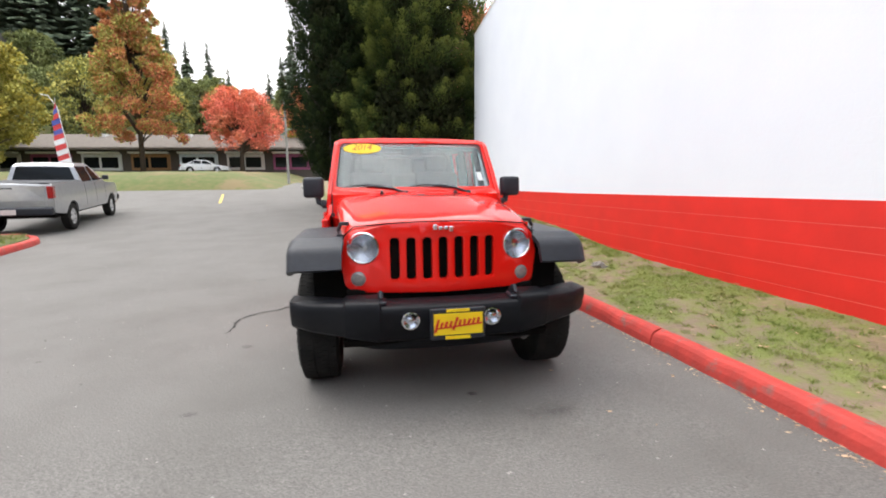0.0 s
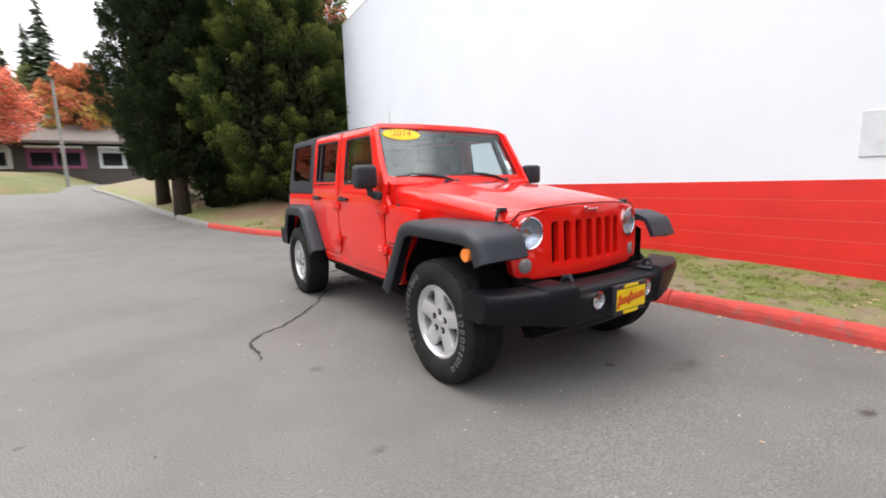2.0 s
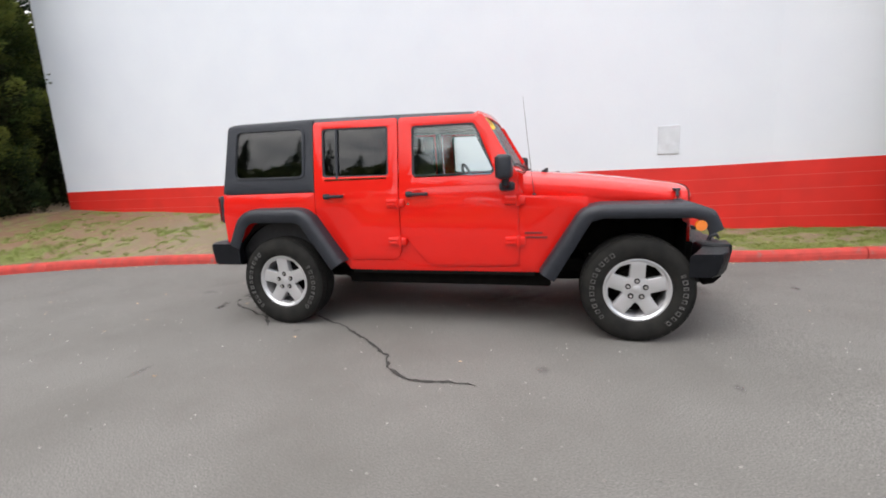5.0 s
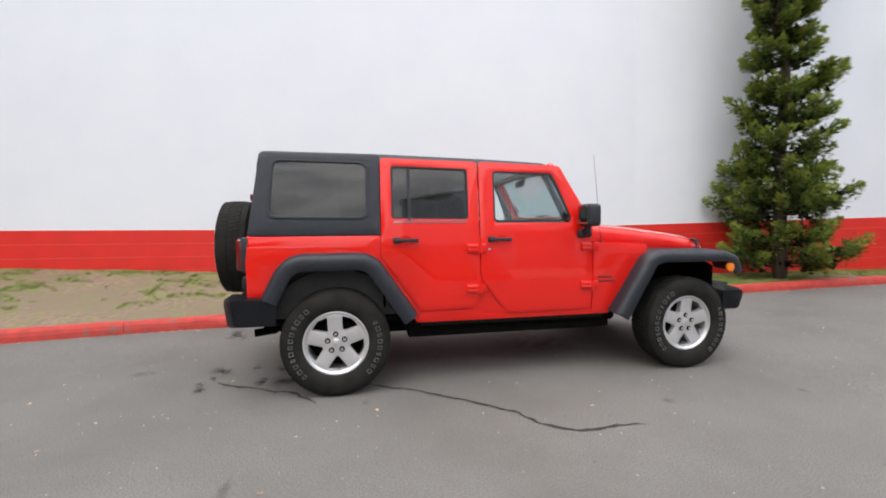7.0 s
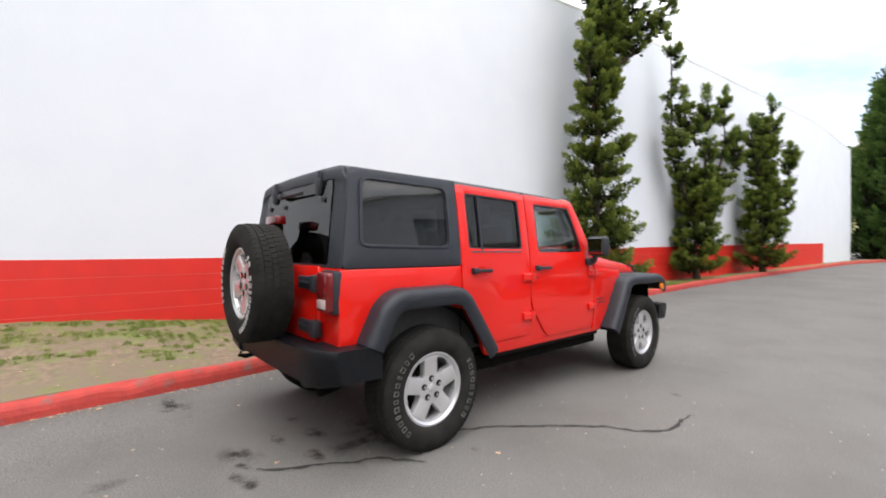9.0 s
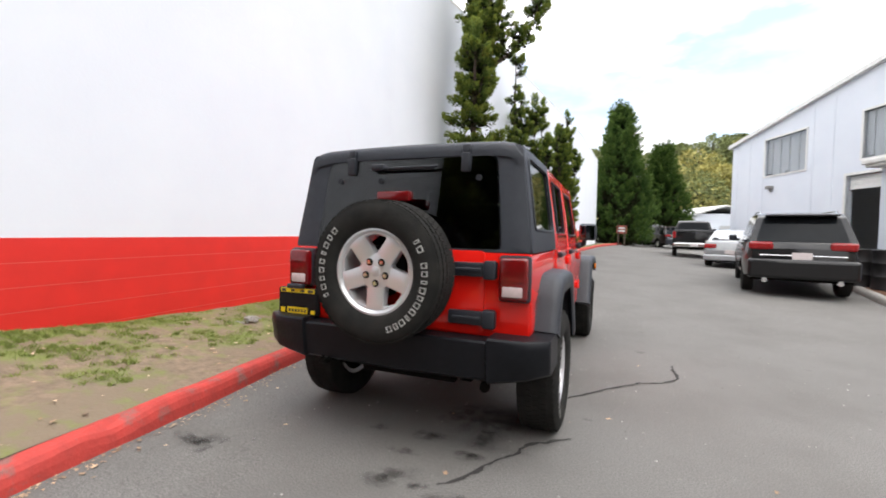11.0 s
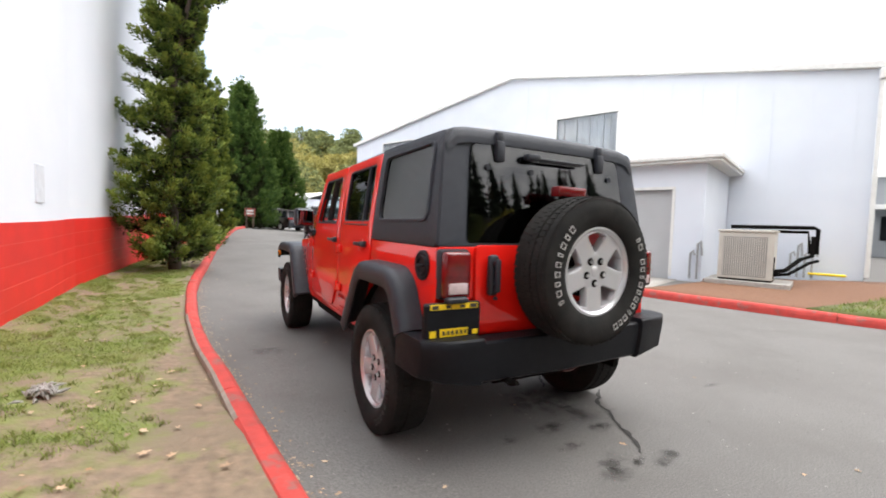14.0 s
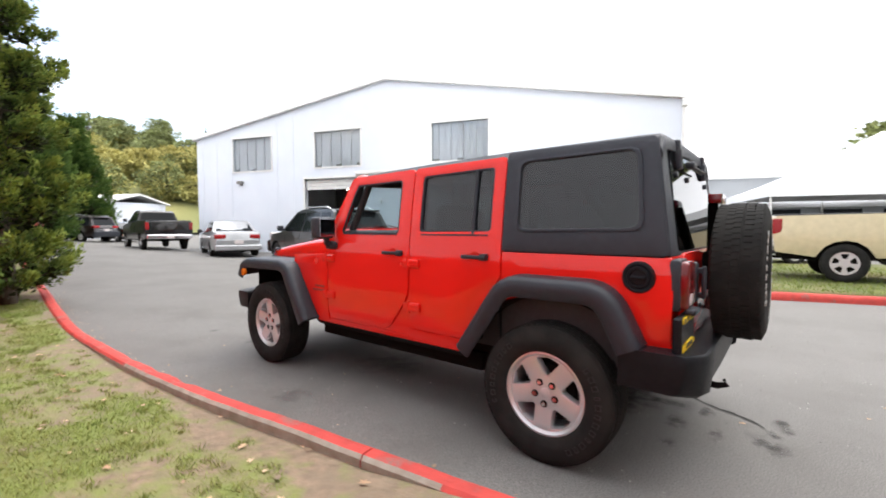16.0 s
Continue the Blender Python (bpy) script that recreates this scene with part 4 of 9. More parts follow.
M_RED = mat("glossy_red_car_paint", (0.74, 0.011, 0.006), 0.5, col2=(0.70, 0.010, 0.005), scale=2, coat=1.0, coat_rough=0.04, spec=0.1)
M_TRIM_BLACK = mat("grained_black_plastic", (0.015, 0.0175, 0.024), 0.45, col2=(0.020, 0.023, 0.031), scale=25, bump=0.2, bscale=420, spec=0.40)
M_HARDTOP = mat("black_grained_hard_top", (0.017, 0.0205, 0.029), 0.50, col2=(0.022, 0.026, 0.035), scale=20, bump=0.3, bscale=380, spec=0.42)
M_RUBBER = mat("black_tyre_rubber", (0.014, 0.014, 0.0138), 0.85, col2=(0.025, 0.024, 0.022), scale=9, bump=0.2, bscale=90, spec=0.12)
M_ALLOY = mat("silver_alloy", (0.64, 0.64, 0.655), 0.27, metal=0.6, col2=(0.62, 0.62, 0.635), scale=5)
M_MIRROR = mat("dim_mirror_glass", (0.30, 0.32, 0.34), 0.04, metal=1.0)
M_REFLECTOR = mat("faceted_reflector", (0.56, 0.57, 0.60), 0.22, metal=0.9, bump=0.5, bscale=55)
M_CHROME = mat("chrome", (0.8, 0.8, 0.81), 0.12, metal=1.0)
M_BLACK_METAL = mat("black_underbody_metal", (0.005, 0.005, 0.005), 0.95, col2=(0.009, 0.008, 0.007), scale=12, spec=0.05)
M_INNER = mat("black_cabin_plastic", (0.020, 0.020, 0.022), 0.65, col2=(0.028, 0.028, 0.03), scale=30, bump=0.2, bscale=200)
M_SEAT = mat("black_seat_cloth", (0.022, 0.022, 0.024), 0.9, col2=(0.032, 0.032, 0.034), scale=60, bump=0.3, bscale=300)
M_GLASS_CLEAR = glass_mat("clear_car_glass", (0.90, 0.965, 0.955), 0.04, base=0.095)
M_GLASS_SCREEN = glass_mat("windscreen_glass", (0.84, 0.93, 0.94), 0.13, rough=0.14, base=0.090, edge=0.26)
M_GLASS_DARK = glass_mat("dark_tinted_glass", (0.46, 0.49, 0.50), 0.55, base=0.075, edge=0.6)
M_LENS = glass_mat("clear_lamp_lens", (0.95, 0.97, 1.0), 0.0)
M_TAIL_RED = mat("red_lamp_lens", (0.16, 0.004, 0.006), 0.18, coat=0.5, col2=(0.11, 0.003, 0.004), scale=22)
M_TAIL_BRIGHT = mat("bright_red_lamp_lens", (0.30, 0.010, 0.012), 0.18, coat=0.3, col2=(0.22, 0.007, 0.009), scale=22)
M_TAIL_CLEAR = mat("milky_lamp_lens", (0.66, 0.60, 0.60), 0.2, coat=1.0)
M_AMBER = mat("amber_lamp_lens", (0.85, 0.22, 0.02), 0.2, coat=1.0)
M_REVERSE = mat("pinkish_reversing_lens", (0.62, 0.50, 0.50), 0.2, coat=1.0, col2=(0.50, 0.40, 0.40), scale=40)
M_LETTER = mat("raised_white_tyre_lettering", (0.50, 0.50, 0.48), 0.8, col2=(0.24, 0.24, 0.23), scale=30)
M_LETTER_DULL = mat("dulled_raised_tyre_lettering", (0.17, 0.165, 0.16), 0.85, col2=(0.045, 0.045, 0.044), scale=18)
M_LETTER_BLACK = mat("black_raised_tyre_lettering", (0.016, 0.016, 0.016), 0.8, col2=(0.024, 0.023, 0.022), scale=18)
M_FROST = mat("dim_frosted_lens", (0.28, 0.25, 0.24), 0.2, coat=1.0, col2=(0.16, 0.15, 0.15), scale=60)
M_BUMPER = mat("black_bumper_plastic", (0.006, 0.0068, 0.0090), 0.42, col2=(0.009, 0.0098, 0.0125), scale=25, bump=0.15, bscale=420, spec=0.17)
M_YELLOW = mat("yellow_print", (0.85, 0.60, 0.01), 0.5)
M_PRINT_RED = mat("red_print", (0.55, 0.02, 0.01), 0.5)
M_PRINT_DARK = mat("dark_print", (0.05, 0.045, 0.03), 0.6)
M_PAPER = mat("pale_paper", (0.7, 0.8, 0.82), 0.6)

SX_Z = [0.48, 0.56, 0.70, 0.90, 1.08, 1.18, 1.28, 1.45, 1.70, 1.80]
SX_X = [0.770, 0.786, 0.795, 0.798, 0.795, 0.788, 0.778, 0.757, 0.720, 0.700]


def side_x(z):
    return float(np.interp(z, SX_Z, SX_X))


Z_CUTS = [0.56, 0.63, 0.70, 0.80, 0.90, 1.0, 1.08, 1.18, 1.28, 1.36, 1.45, 1.53, 1.62, 1.70]


def side_put(s, proud):
    return lambda y, z, d: (s * (side_x(z) + proud - d), y, z)


car = thing("off_roader", "glossy red four-door off-road vehicle with black hard top parked on asphalt", "car")


def cpart(name, bm, material, parent=None, label="", sharp=30):
    return part(name, bm, material, parent or car, label, sharp=sharp)


# body sides, doors and glass
DOOR_F = roundpoly([(-0.615, 1.262), (-0.615, 0.540), (0.12, 0.530), (0.352, 0.83), (0.352, 1.752), (-0.345, 1.735)], [0.01, 0.08, 0.20, 0.25, 0.035, 0.05], 6)
WIN_F = roundpoly([(0.240, 1.275), (0.240, 1.680), (-0.285, 1.672), (-0.445, 1.275)], [0.03, 0.035, 0.05, 0.03], 4)
DOOR_R = roundpoly([(0.364, 1.752), (0.364, 0.590), (0.83, 0.582), (1.132, 1.02), (1.132, 1.765)], [0.03, 0.10, 0.06, 0.05, 0.035], 6)
WIN_R = roundpoly([(1.052, 1.297), (1.052, 1.706), (0.445, 1.692), (0.445, 1.290)], 0.03, 4)
WIN_Q = roundpoly([(1.940, 1.315), (1.905, 1.728), (1.235, 1.720), (1.240, 1.308)], 0.06, 5)

for s in (-1, 1):
    bm = bmesh.new()
    plate(bm, roundpoly([(-1.10, 1.08), (-1.02, 0.80), (-0.78, 0.492), (0.86, 0.488), (1.10, 0.86), (1.45, 0.96), (1.80, 0.90), (1.95, 0.74), (2.085, 0.735), (2.07, 1.172), (-0.62, 1.172), (-0.66, 1.10)], 0.02, 2),
          [], side_put(s, -0.012), 0.03, cuts_b=Z_CUTS)
    cpart("side_panel", bm, M_RED)
    bm = bmesh.new()                                    # rear quarter
    plate(bm, roundpoly([(1.142, 1.172), (1.142, 0.90), (1.45, 0.97), (1.80, 0.92), (1.94, 0.735), (2.085, 0.735), (2.095, 1.0), (2.075, 1.172)], [0.01, 0, 0, 0, 0, 0.03, 0.04, 0.02], 3), [], side_put(s, 0.0), 0.02, cuts_b=Z_CUTS, bevel=0.006)
    cpart("rear_quarter", bm, M_RED)
    bm = bmesh.new()                                    # cowl side between door and flare
    plate(bm, roundpoly([(-0.628, 1.095), (-0.628, 0.50), (-0.80, 0.50), (-1.13, 1.0), (-1.13, 1.075)], 0.012, 3), [], side_put(s, 0.0), 0.02, cuts_b=Z_CUTS, bevel=0.005)
    cpart("cowl_side", bm, M_RED)
    bm = bmesh.new()                                    # rocker
    plate(bm, roundpoly([(-0.80, 0.488), (0.86, 0.488), (0.84, 0.575), (0.35, 0.578), (0.30, 0.526), (-0.60, 0.532), (-0.80, 0.532)], 0.015, 2), [], side_put(s, -0.004), 0.05, bevel=0.006)
    cpart("rocker", bm, M_RED)
    for nm, outer, win, hy, key in (("front_door", DOOR_F, WIN_F, 0.195, True), ("rear_door", DOOR_R, WIN_R, 0.945, False)):
        bm = bmesh.new()
        plate(bm, outer, [win], side_put(s, 0.004), 0.035, cuts_b=Z_CUTS, bevel=0.006)
        door = cpart(nm, bm, M_RED)
        # rubber seal and sill strip round the window
        grow = lambda o, k: [(Vector(p) + (Vector(p) - Vector((sum(q[0] for q in win) / len(win), sum(q[1] for q in win) / len(win)))).normalized() * k) for p in o]
        bm = bmesh.new()
        plate(bm, [tuple(v) for v in grow(win, 0.006)], [[tuple(v) for v in grow(win, -0.018)]], side_put(s, 0.001), 0.012, cuts_b=Z_CUTS)
        cpart("window_seal", bm, M_TRIM_BLACK, door)
        bm = bmesh.new()
        y0, y1 = min(p[0] for p in win), max(p[0] for p in win)
        plate(bm, [(y0 + 0.02, 1.268), (y1 - 0.02, 1.268), (y1 - 0.02, 1.278), (y0 + 0.02, 1.278)], [], side_put(s, 0.008), 0.01)
        cpart("sill_strip", bm, M_MIRROR if s < 0 else M_TRIM_BLACK, door)
        bm = bmesh.new()
        plate(bm, [tuple(v) for v in grow(win, 0.004)], [], side_put(s, -0.012), 0.004, cuts_b=Z_CUTS)
        if key and s > 0:
            bm.free()                                   # the driver's window is wound down
        else:
            g = cpart("window_pane", bm, M_GLASS_CLEAR if key else M_GLASS_DARK, door, "clear glass" if key else "dark tinted glass")
            g.visible_shadow = False
        if not key:
            bm = bmesh.new()
            box(bm, s * 0.728 - 0.01, s * 0.728 + 0.01, 0.905, 0.925, 1.28, 1.70)
            for v in bm.verts:
                v.co.x = s * (side_x(v.co.z) - 0.004) + (v.co.x - s * 0.728)
            cpart("window_divider", bm, M_TRIM_BLACK, door)
        # pull handle over a round recess
        bm = bmesh.new()
        X = side_x(1.13) + 0.004
        lathe(bm, [(0.001, 0.0015), (0.045, 0.0015), (0.052, 0.004), (0.052, -0.004), (0.001, -0.004)], pose(s * X, hy, 1.118, 0, 90 * s, 0), 24)
        cpart("handle_cup", bm, M_RED, door)
        bm = bmesh.new()
        box(bm, s * (X + 0.028) - 0.009, s * (X + 0.028) + 0.009, hy - 0.095, hy + 0.095, 1.120, 1.146, bevel=0.008, seg=2)
        for yy in (hy - 0.085, hy + 0.06):
            box(bm, s * (X + 0.012) - 0.02, s * (X + 0.012) + 0.02, yy, yy + 0.03, 1.122, 1.144, bevel=0.004)
        box(bm, s * (X + 0.01) - 0.022, s * (X + 0.01) + 0.022, hy + 0.045, hy + 0.098, 1.112, 1.156, bevel=0.01, seg=2)
        cpart("door_handle", bm, M_TRIM_BLACK, door, "black grab handle")
        if key:
            bm = bmesh.new()
            cyl(bm, 0.010, 0.008, pose(s * (X + 0.002), hy + 0.085, 1.055, 0, 90, 0), 14)
            cpart("door_lock", bm, M_CHROME, door)
        # exposed strap hinges on the front edge
        y = -0.615 if key else 0.364
        for z in (1.065, 0.745):
            bm = bmesh.new()
            X2 = side_x(z)
            box(bm, s * (X2 + 0.012) - 0.012, s * (X2 + 0.012) + 0.012, y - 0.055, y + 0.105, z - 0.034, z + 0.034, bevel=0.010, seg=2)
            cyl(bm, 0.016, 0.085, pose(s * (X2 + 0.014), y - 0.002, z), 12)
            box(bm, s * (X2 + 0.020) - 0.008, s * (X2 + 0.020) + 0.008, y + 0.02, y + 0.095, z - 0.022, z - 0.006, bevel=0.003)
            box(bm, s * (X2 + 0.020) - 0.008, s * (X2 + 0.020) + 0.008, y + 0.02, y + 0.095, z + 0.006, z + 0.022, bevel=0.003)
            cpart("hinge", bm, M_RED, door, "body-coloured strap hinge")
    # hard top side with its dark quarter glass
    bm = bmesh.new()
    plate(bm, roundpoly([(1.138, 1.180), (2.075, 1.180), (1.985, 1.785), (1.138, 1.785)], [0.012, 0.03, 0.02, 0.01], 3), [WIN_Q], side_put(s, 0.004), 0.04, cuts_b=Z_CUTS, bevel=0.006)
    top_side = cpart("hard_top_side", bm, M_HARDTOP, None, "black grained hard top side")
    cq = Vector((1.58, 1.515))
    bm = bmesh.new()
    plate(bm, [tuple(Vector(p) + (Vector(p) - cq).normalized() * 0.018) for p in WIN_Q], [[tuple(Vector(p) - (Vector(p) - cq).normalized() * 0.004) for p in WIN_Q]], side_put(s, 0.012), 0.012, cuts_b=Z_CUTS, bevel=0.004)
    cpart("window_frame", bm, M_HARDTOP, top_side)
    bm = bmesh.new()
    plate(bm, [tuple(Vector(p) - (Vector(p) - cq).normalized() * 0.002) for p in WIN_Q], [], side_put(s, -0.004), 0.004, cuts_b=Z_CUTS)
    g = cpart("quarter_pane", bm, M_GLASS_DARK, top_side, "dark tinted glass")
    g.visible_shadow = False
    # grey pinstripe inside the glass edge
    bm = bmesh.new()
    plate(bm, [tuple(Vector(p) - (Vector(p) - cq).normalized() * 0.004) for p in WIN_Q], [[tuple(Vector(p) - (Vector(p) - cq).normalized() * 0.010) for p in WIN_Q]], side_put(s, -0.001), 0.002, cuts_b=Z_CUTS)
    cpart("glass_edge", bm, mat("grey_glass_edge", (0.05, 0.052, 0.055), 0.4), top_side)

# roof of the hard top, rounded at its edges
bm = bmesh.new()
ROOF_Y = [-0.345, -0.30, 0.0, 0.345, 0.350, 0.358, 0.363, 1.128, 1.133, 1.140, 1.146, 1.6, 1.93, 1.985, 2.012, 2.018]
rows = []
for y in ROOF_Y:
    zc = float(np.interp(y, [-0.345, 0.35, 1.13, 1.98, 2.02], [1.782, 1.804, 1.822, 1.825, 1.812]))
    groove = -0.006 if any(abs(y - g) < 0.006 for g in (0.354, 1.1365)) else 0.0
    drop = 0.014 if y < -0.33 else (0.045 if y > 2.014 else (0.014 if y > 2.0 else 0.0))
    ring = []
    for u in np.linspace(-1, 1, 21):
        a = abs(u)
        x = 0.716 * math.copysign(min(1.0, a * 1.03) if a < 0.95 else 1.0, u)
        z = zc - 0.018 * a ** 2 - (0.010 if a > 0.88 else 0) - (0.022 if a > 0.94 else 0) - (0.035 if a > 0.99 else 0)
        ring.append(bm.verts.new((x, y + (0.022 + 0.075 * (x / 0.75) ** 2 if y < -0.29 else 0.0), z + groove - drop)))
    low = [bm.verts.new((v.co.x * 0.985, v.co.y, min(v.co.z - 0.03, 1.755))) for v in ring]
    rows.append((ring, low))
for (a, al), (b, bl) in zip(rows, rows[1:]):
    for k in range(20):
        bm.faces.new((a[k], a[k + 1], b[k + 1], b[k]))
        bm.faces.new((al[k + 1], al[k], bl[k], bl[k + 1]))
    bm.faces.new((a[0], b[0], bl[0], al[0]))
    bm.faces.new((a[20], al[20], bl[20], b[20]))
for r, l in (rows[0], rows[-1]):
    for k in range(20):
        bm.faces.new((r[k], l[k], l[k + 1], r[k + 1]))
roof = cpart("hard_top_roof", bm, M_HARDTOP, None, "black removable hard top roof panels", sharp=40)

# tail of the hard top: pillars round the lift glass
def rear_y(z):
    return float(np.interp(z, [0.5, 1.18, 1.80], [2.10, 2.082, 1.995]))


def rear_put(out):
    return lambda x, z, d: (x, rear_y(z) + out - d, z)


bm = bmesh.new()
GLASS_R = roundpoly([(-0.622, 1.195), (-0.570, 1.735), (0.570, 1.735), (0.622, 1.195)], [0.03, 0.06, 0.06, 0.03], 4)
plate(bm, roundpoly([(-0.784, 1.180), (-0.712, 1.790), (0.712, 1.790), (0.784, 1.180)], [0.01, 0.05, 0.05, 0.01], 4), [GLASS_R], rear_put(0.0), 0.05, cuts_b=[1.3, 1.4, 1.5, 1.6, 1.7], bevel=0.012)
tail_frame = cpart("hard_top_tail", bm, M_HARDTOP, None, "black hard top tail frame")
bm = bmesh.new()
plate(bm, [(x * 0.985, 1.465 + (z - 1.465) * 0.985) for x, z in GLASS_R], [], rear_put(0.006), 0.006, cuts_b=[1.3, 1.4, 1.5, 1.6, 1.7])
g = cpart("lift_glass", bm, M_GLASS_DARK, None, "dark tinted rear glass")
g.visible_shadow = False
lift = g
for x in (-0.388, 0.388):
    bm = bmesh.new()
    box(bm, x - 0.028, x + 0.028, 2.0, 2.045, 1.640, 1.752, bevel=0.012, seg=2)
    box(bm, x - 0.026, x + 0.026, 1.955, 2.035, 1.735, 1.805, bevel=0.014, seg=2)
    cpart("glass_hinge", bm, M_TRIM_BLACK, lift)
bm = bmesh.new()
box(bm, -0.225, 0.175, 2.052, 2.068, 1.668, 1.682, bevel=0.004)
box(bm, 0.13, 0.225, 2.025, 2.075, 1.662, 1.700, bevel=0.012, seg=2)
box(bm, -0.20, 0.12, 2.046, 2.054, 1.660, 1.668)
cpart("rear_wiper", bm, M_TRIM_BLACK, lift, "black rear wiper arm")
for x in (0.47, -0.47, 0.17):
    bm = bmesh.new()
    cyl(bm, 0.017, 0.012, pose(x, rear_y(1.6) + 0.012, 1.605 if abs(x) > 0.3 else 1.60, 90), 14)
    cpart("glass_button", bm, M_TRIM_BLACK, lift)

# back of the body and the swing gate
bm = bmesh.new()
plate(bm, roundpoly([(-0.792, 0.70), (-0.790, 1.178), (0.790, 1.178), (0.792, 0.70)], 0.02, 3), [], rear_put(0.0), 0.03, bevel=0.010)
cpart("rear_panel", bm, M_RED)
bm = bmesh.new()
plate(bm, roundpoly([(-0.535, 0.725), (-0.535, 1.188), (0.570, 1.188), (0.570, 0.725)], 0.035, 4), [], rear_put(0.018), 0.02, bevel=0.008)
gate = cpart("tailgate", bm, M_RED, None, "red swing tailgate")
for z in (1.085, 0.815):
    bm = bmesh.new()
    box(bm, -0.600, -0.335, 2.115, 2.148, z - 0.040, z + 0.040, bevel=0.012, seg=2)
    box(bm, -0.615, -0.540, 2.11, 2.165, z - 0.052, z + 0.052, bevel=0.014, seg=2)
    box(bm, -0.53, -0.36, 2.146, 2.156, z - 0.010, z + 0.010, bevel=0.004)
    cpart("gate_hinge", bm, M_TRIM_BLACK, gate, "black heavy strap hinge")
bm = bmesh.new()
box(bm, 0.450, 0.510, 2.11, 2.150, 0.925, 1.140, bevel=0.018, seg=3)
box(bm, 0.464, 0.496, 2.165, 2.188, 0.945, 1.120, bevel=0.012, seg=2)
for z in (0.965, 1.095):
    box(bm, 0.468, 0.492, 2.14, 2.17, z - 0.015, z + 0.015, bevel=0.004)
cyl(bm, 0.011, 0.012, pose(0.480, 2.16, 0.915, 90), 12)
cpart("gate_handle", bm, M_TRIM_BLACK, gate, "black gate pull handle")

# tail lamps with guards of plastic
for s in (-1, 1):
    bm = bmesh.new()
    box(bm, s * 0.708 - 0.088, s * 0.708 + 0.088, 2.07, 2.128, 0.915, 1.168, bevel=0.018, seg=2)
    lamp = cpart("tail_lamp", bm, M_TRIM_BLACK, None, "square tail lamp with a dark surround")
    bm = bmesh.new()
    box(bm, s * 0.708 - 0.078, s * 0.708 + 0.078, 2.10, 2.160, 0.926, 1.158, bevel=0.02, seg=3)
    cpart("red_lens", bm, M_TAIL_RED, lamp)
    bm = bmesh.new()
    box(bm, s * 0.706 - 0.056, s * 0.706 + 0.056, 2.13, 2.164, 0.946, 1.004, bevel=0.008, seg=2)
    cpart("reversing_lens", bm, M_REVERSE, lamp)
    bm = bmesh.new()
    for k in range(2):
        box(bm, s * 0.708 - 0.070, s * 0.708 + 0.070, 2.158, 2.163, 1.03 + 0.05 * k, 1.034 + 0.05 * k)
    cpart("lens_rib", bm, M_TAIL_RED, lamp)

# rear plate holder on the driver's side
bm = bmesh.new()
box(bm, 0.560, 0.880, 2.110, 2.150, 0.725, 0.905, bevel=0.010)
holder = cpart("plate_holder", bm, M_BUMPER, None, "black plate frame with yellow dealer strips")
bm = bmesh.new()
box(bm, 0.66, 0.78, 2.14, 2.19, 0.905, 0.935, bevel=0.008)
cpart("plate_lamp", bm, M_TRIM_BLACK, holder)
bm = bmesh.new()
box(bm, 0.585, 0.855, 2.149, 2.154, 0.874, 0.901)
box(bm, 0.640, 0.800, 2.149, 2.154, 0.738, 0.778)
box(bm, 0.822, 0.855, 2.149, 2.154, 0.740, 0.772)
box(bm, 0.580, 0.612, 2.149, 2.154, 0.740, 0.764)
cpart("dealer_strip", bm, M_YELLOW, holder)
for x0, x1, z0, z1 in [(0.648 + 0.025 * k, 0.662 + 0.025 * k, 0.748, 0.768) for k in range(6)] + [(0.592, 0.632, 0.878, 0.897), (0.660, 0.690, 0.880, 0.895), (0.742, 0.768, 0.880, 0.895), (0.812, 0.846, 0.878, 0.897)]:
    bm = bmesh.new()
    box(bm, x0, x1, 2.153, 2.1565, z0, z1)
    cpart("print_bar", bm, M_PRINT_DARK, holder)

# round fuel filler on the driver's side
bm = bmesh.new()
lathe(bm, [(0.001, 0.004), (0.038, 0.004), (0.043, 0.014), (0.053, 0.014), (0.058, 0.006), (0.067, 0.012), (0.078, 0.010), (0.082, -0.01), (0.001, -0.01)], pose(side_x(1.07), 1.937, 1.072, 0, 90, 0), 36)
filler = cpart("fuel_filler", bm, M_BUMPER, None, "round black fuel filler")
bm = bmesh.new()
box(bm, side_x(1.07) + 0.004, side_x(1.07) + 0.026, 1.900, 1.974, 1.064, 1.080, bevel=0.006, seg=2)
cpart("filler_cap", bm, M_BUMPER, filler)

# windscreen frame, glass and wipers
def ws_put(z_base=1.305, out=0.0):
    # a runs across, b runs up the slope from 0 to 0.5
    n = Vector((0, -0.865, 0.50)).normalized()
    up = Vector((0, 0.50, 0.865)).normalized()
    base = Vector((0, -0.632, 1.268))
    return lambda a, b, d: tuple(base + Vector((a, 0, 0)) + up * b + n * (out - d) + Vector((0, 0.06 * (a / 0.75) ** 2, 0)))


WS_OUT = roundpoly([(-0.782, 0.0), (-0.722, 0.545), (-0.660, 0.576), (-0.30, 0.588), (0.30, 0.588), (0.660, 0.576), (0.722, 0.545), (0.782, 0.0)], [0.02, 0.03, 0.06, 0.1, 0.1, 0.06, 0.03, 0.02], 4)
WS_IN = roundpoly([(-0.716, 0.060), (-0.668, 0.535), (0.668, 0.535), (0.716, 0.060)], [0.04, 0.05, 0.05, 0.04], 5)
A_CUTS = [-0.6, -0.4, -0.2, 0, 0.2, 0.4, 0.6]
bm = bmesh.new()
plate(bm, WS_OUT, [WS_IN], ws_put(), 0.06, cuts_a=A_CUTS, bevel=0.014)
screen = cpart("windscreen_frame", bm, M_RED, None, "red windscreen frame")
bm = bmesh.new()
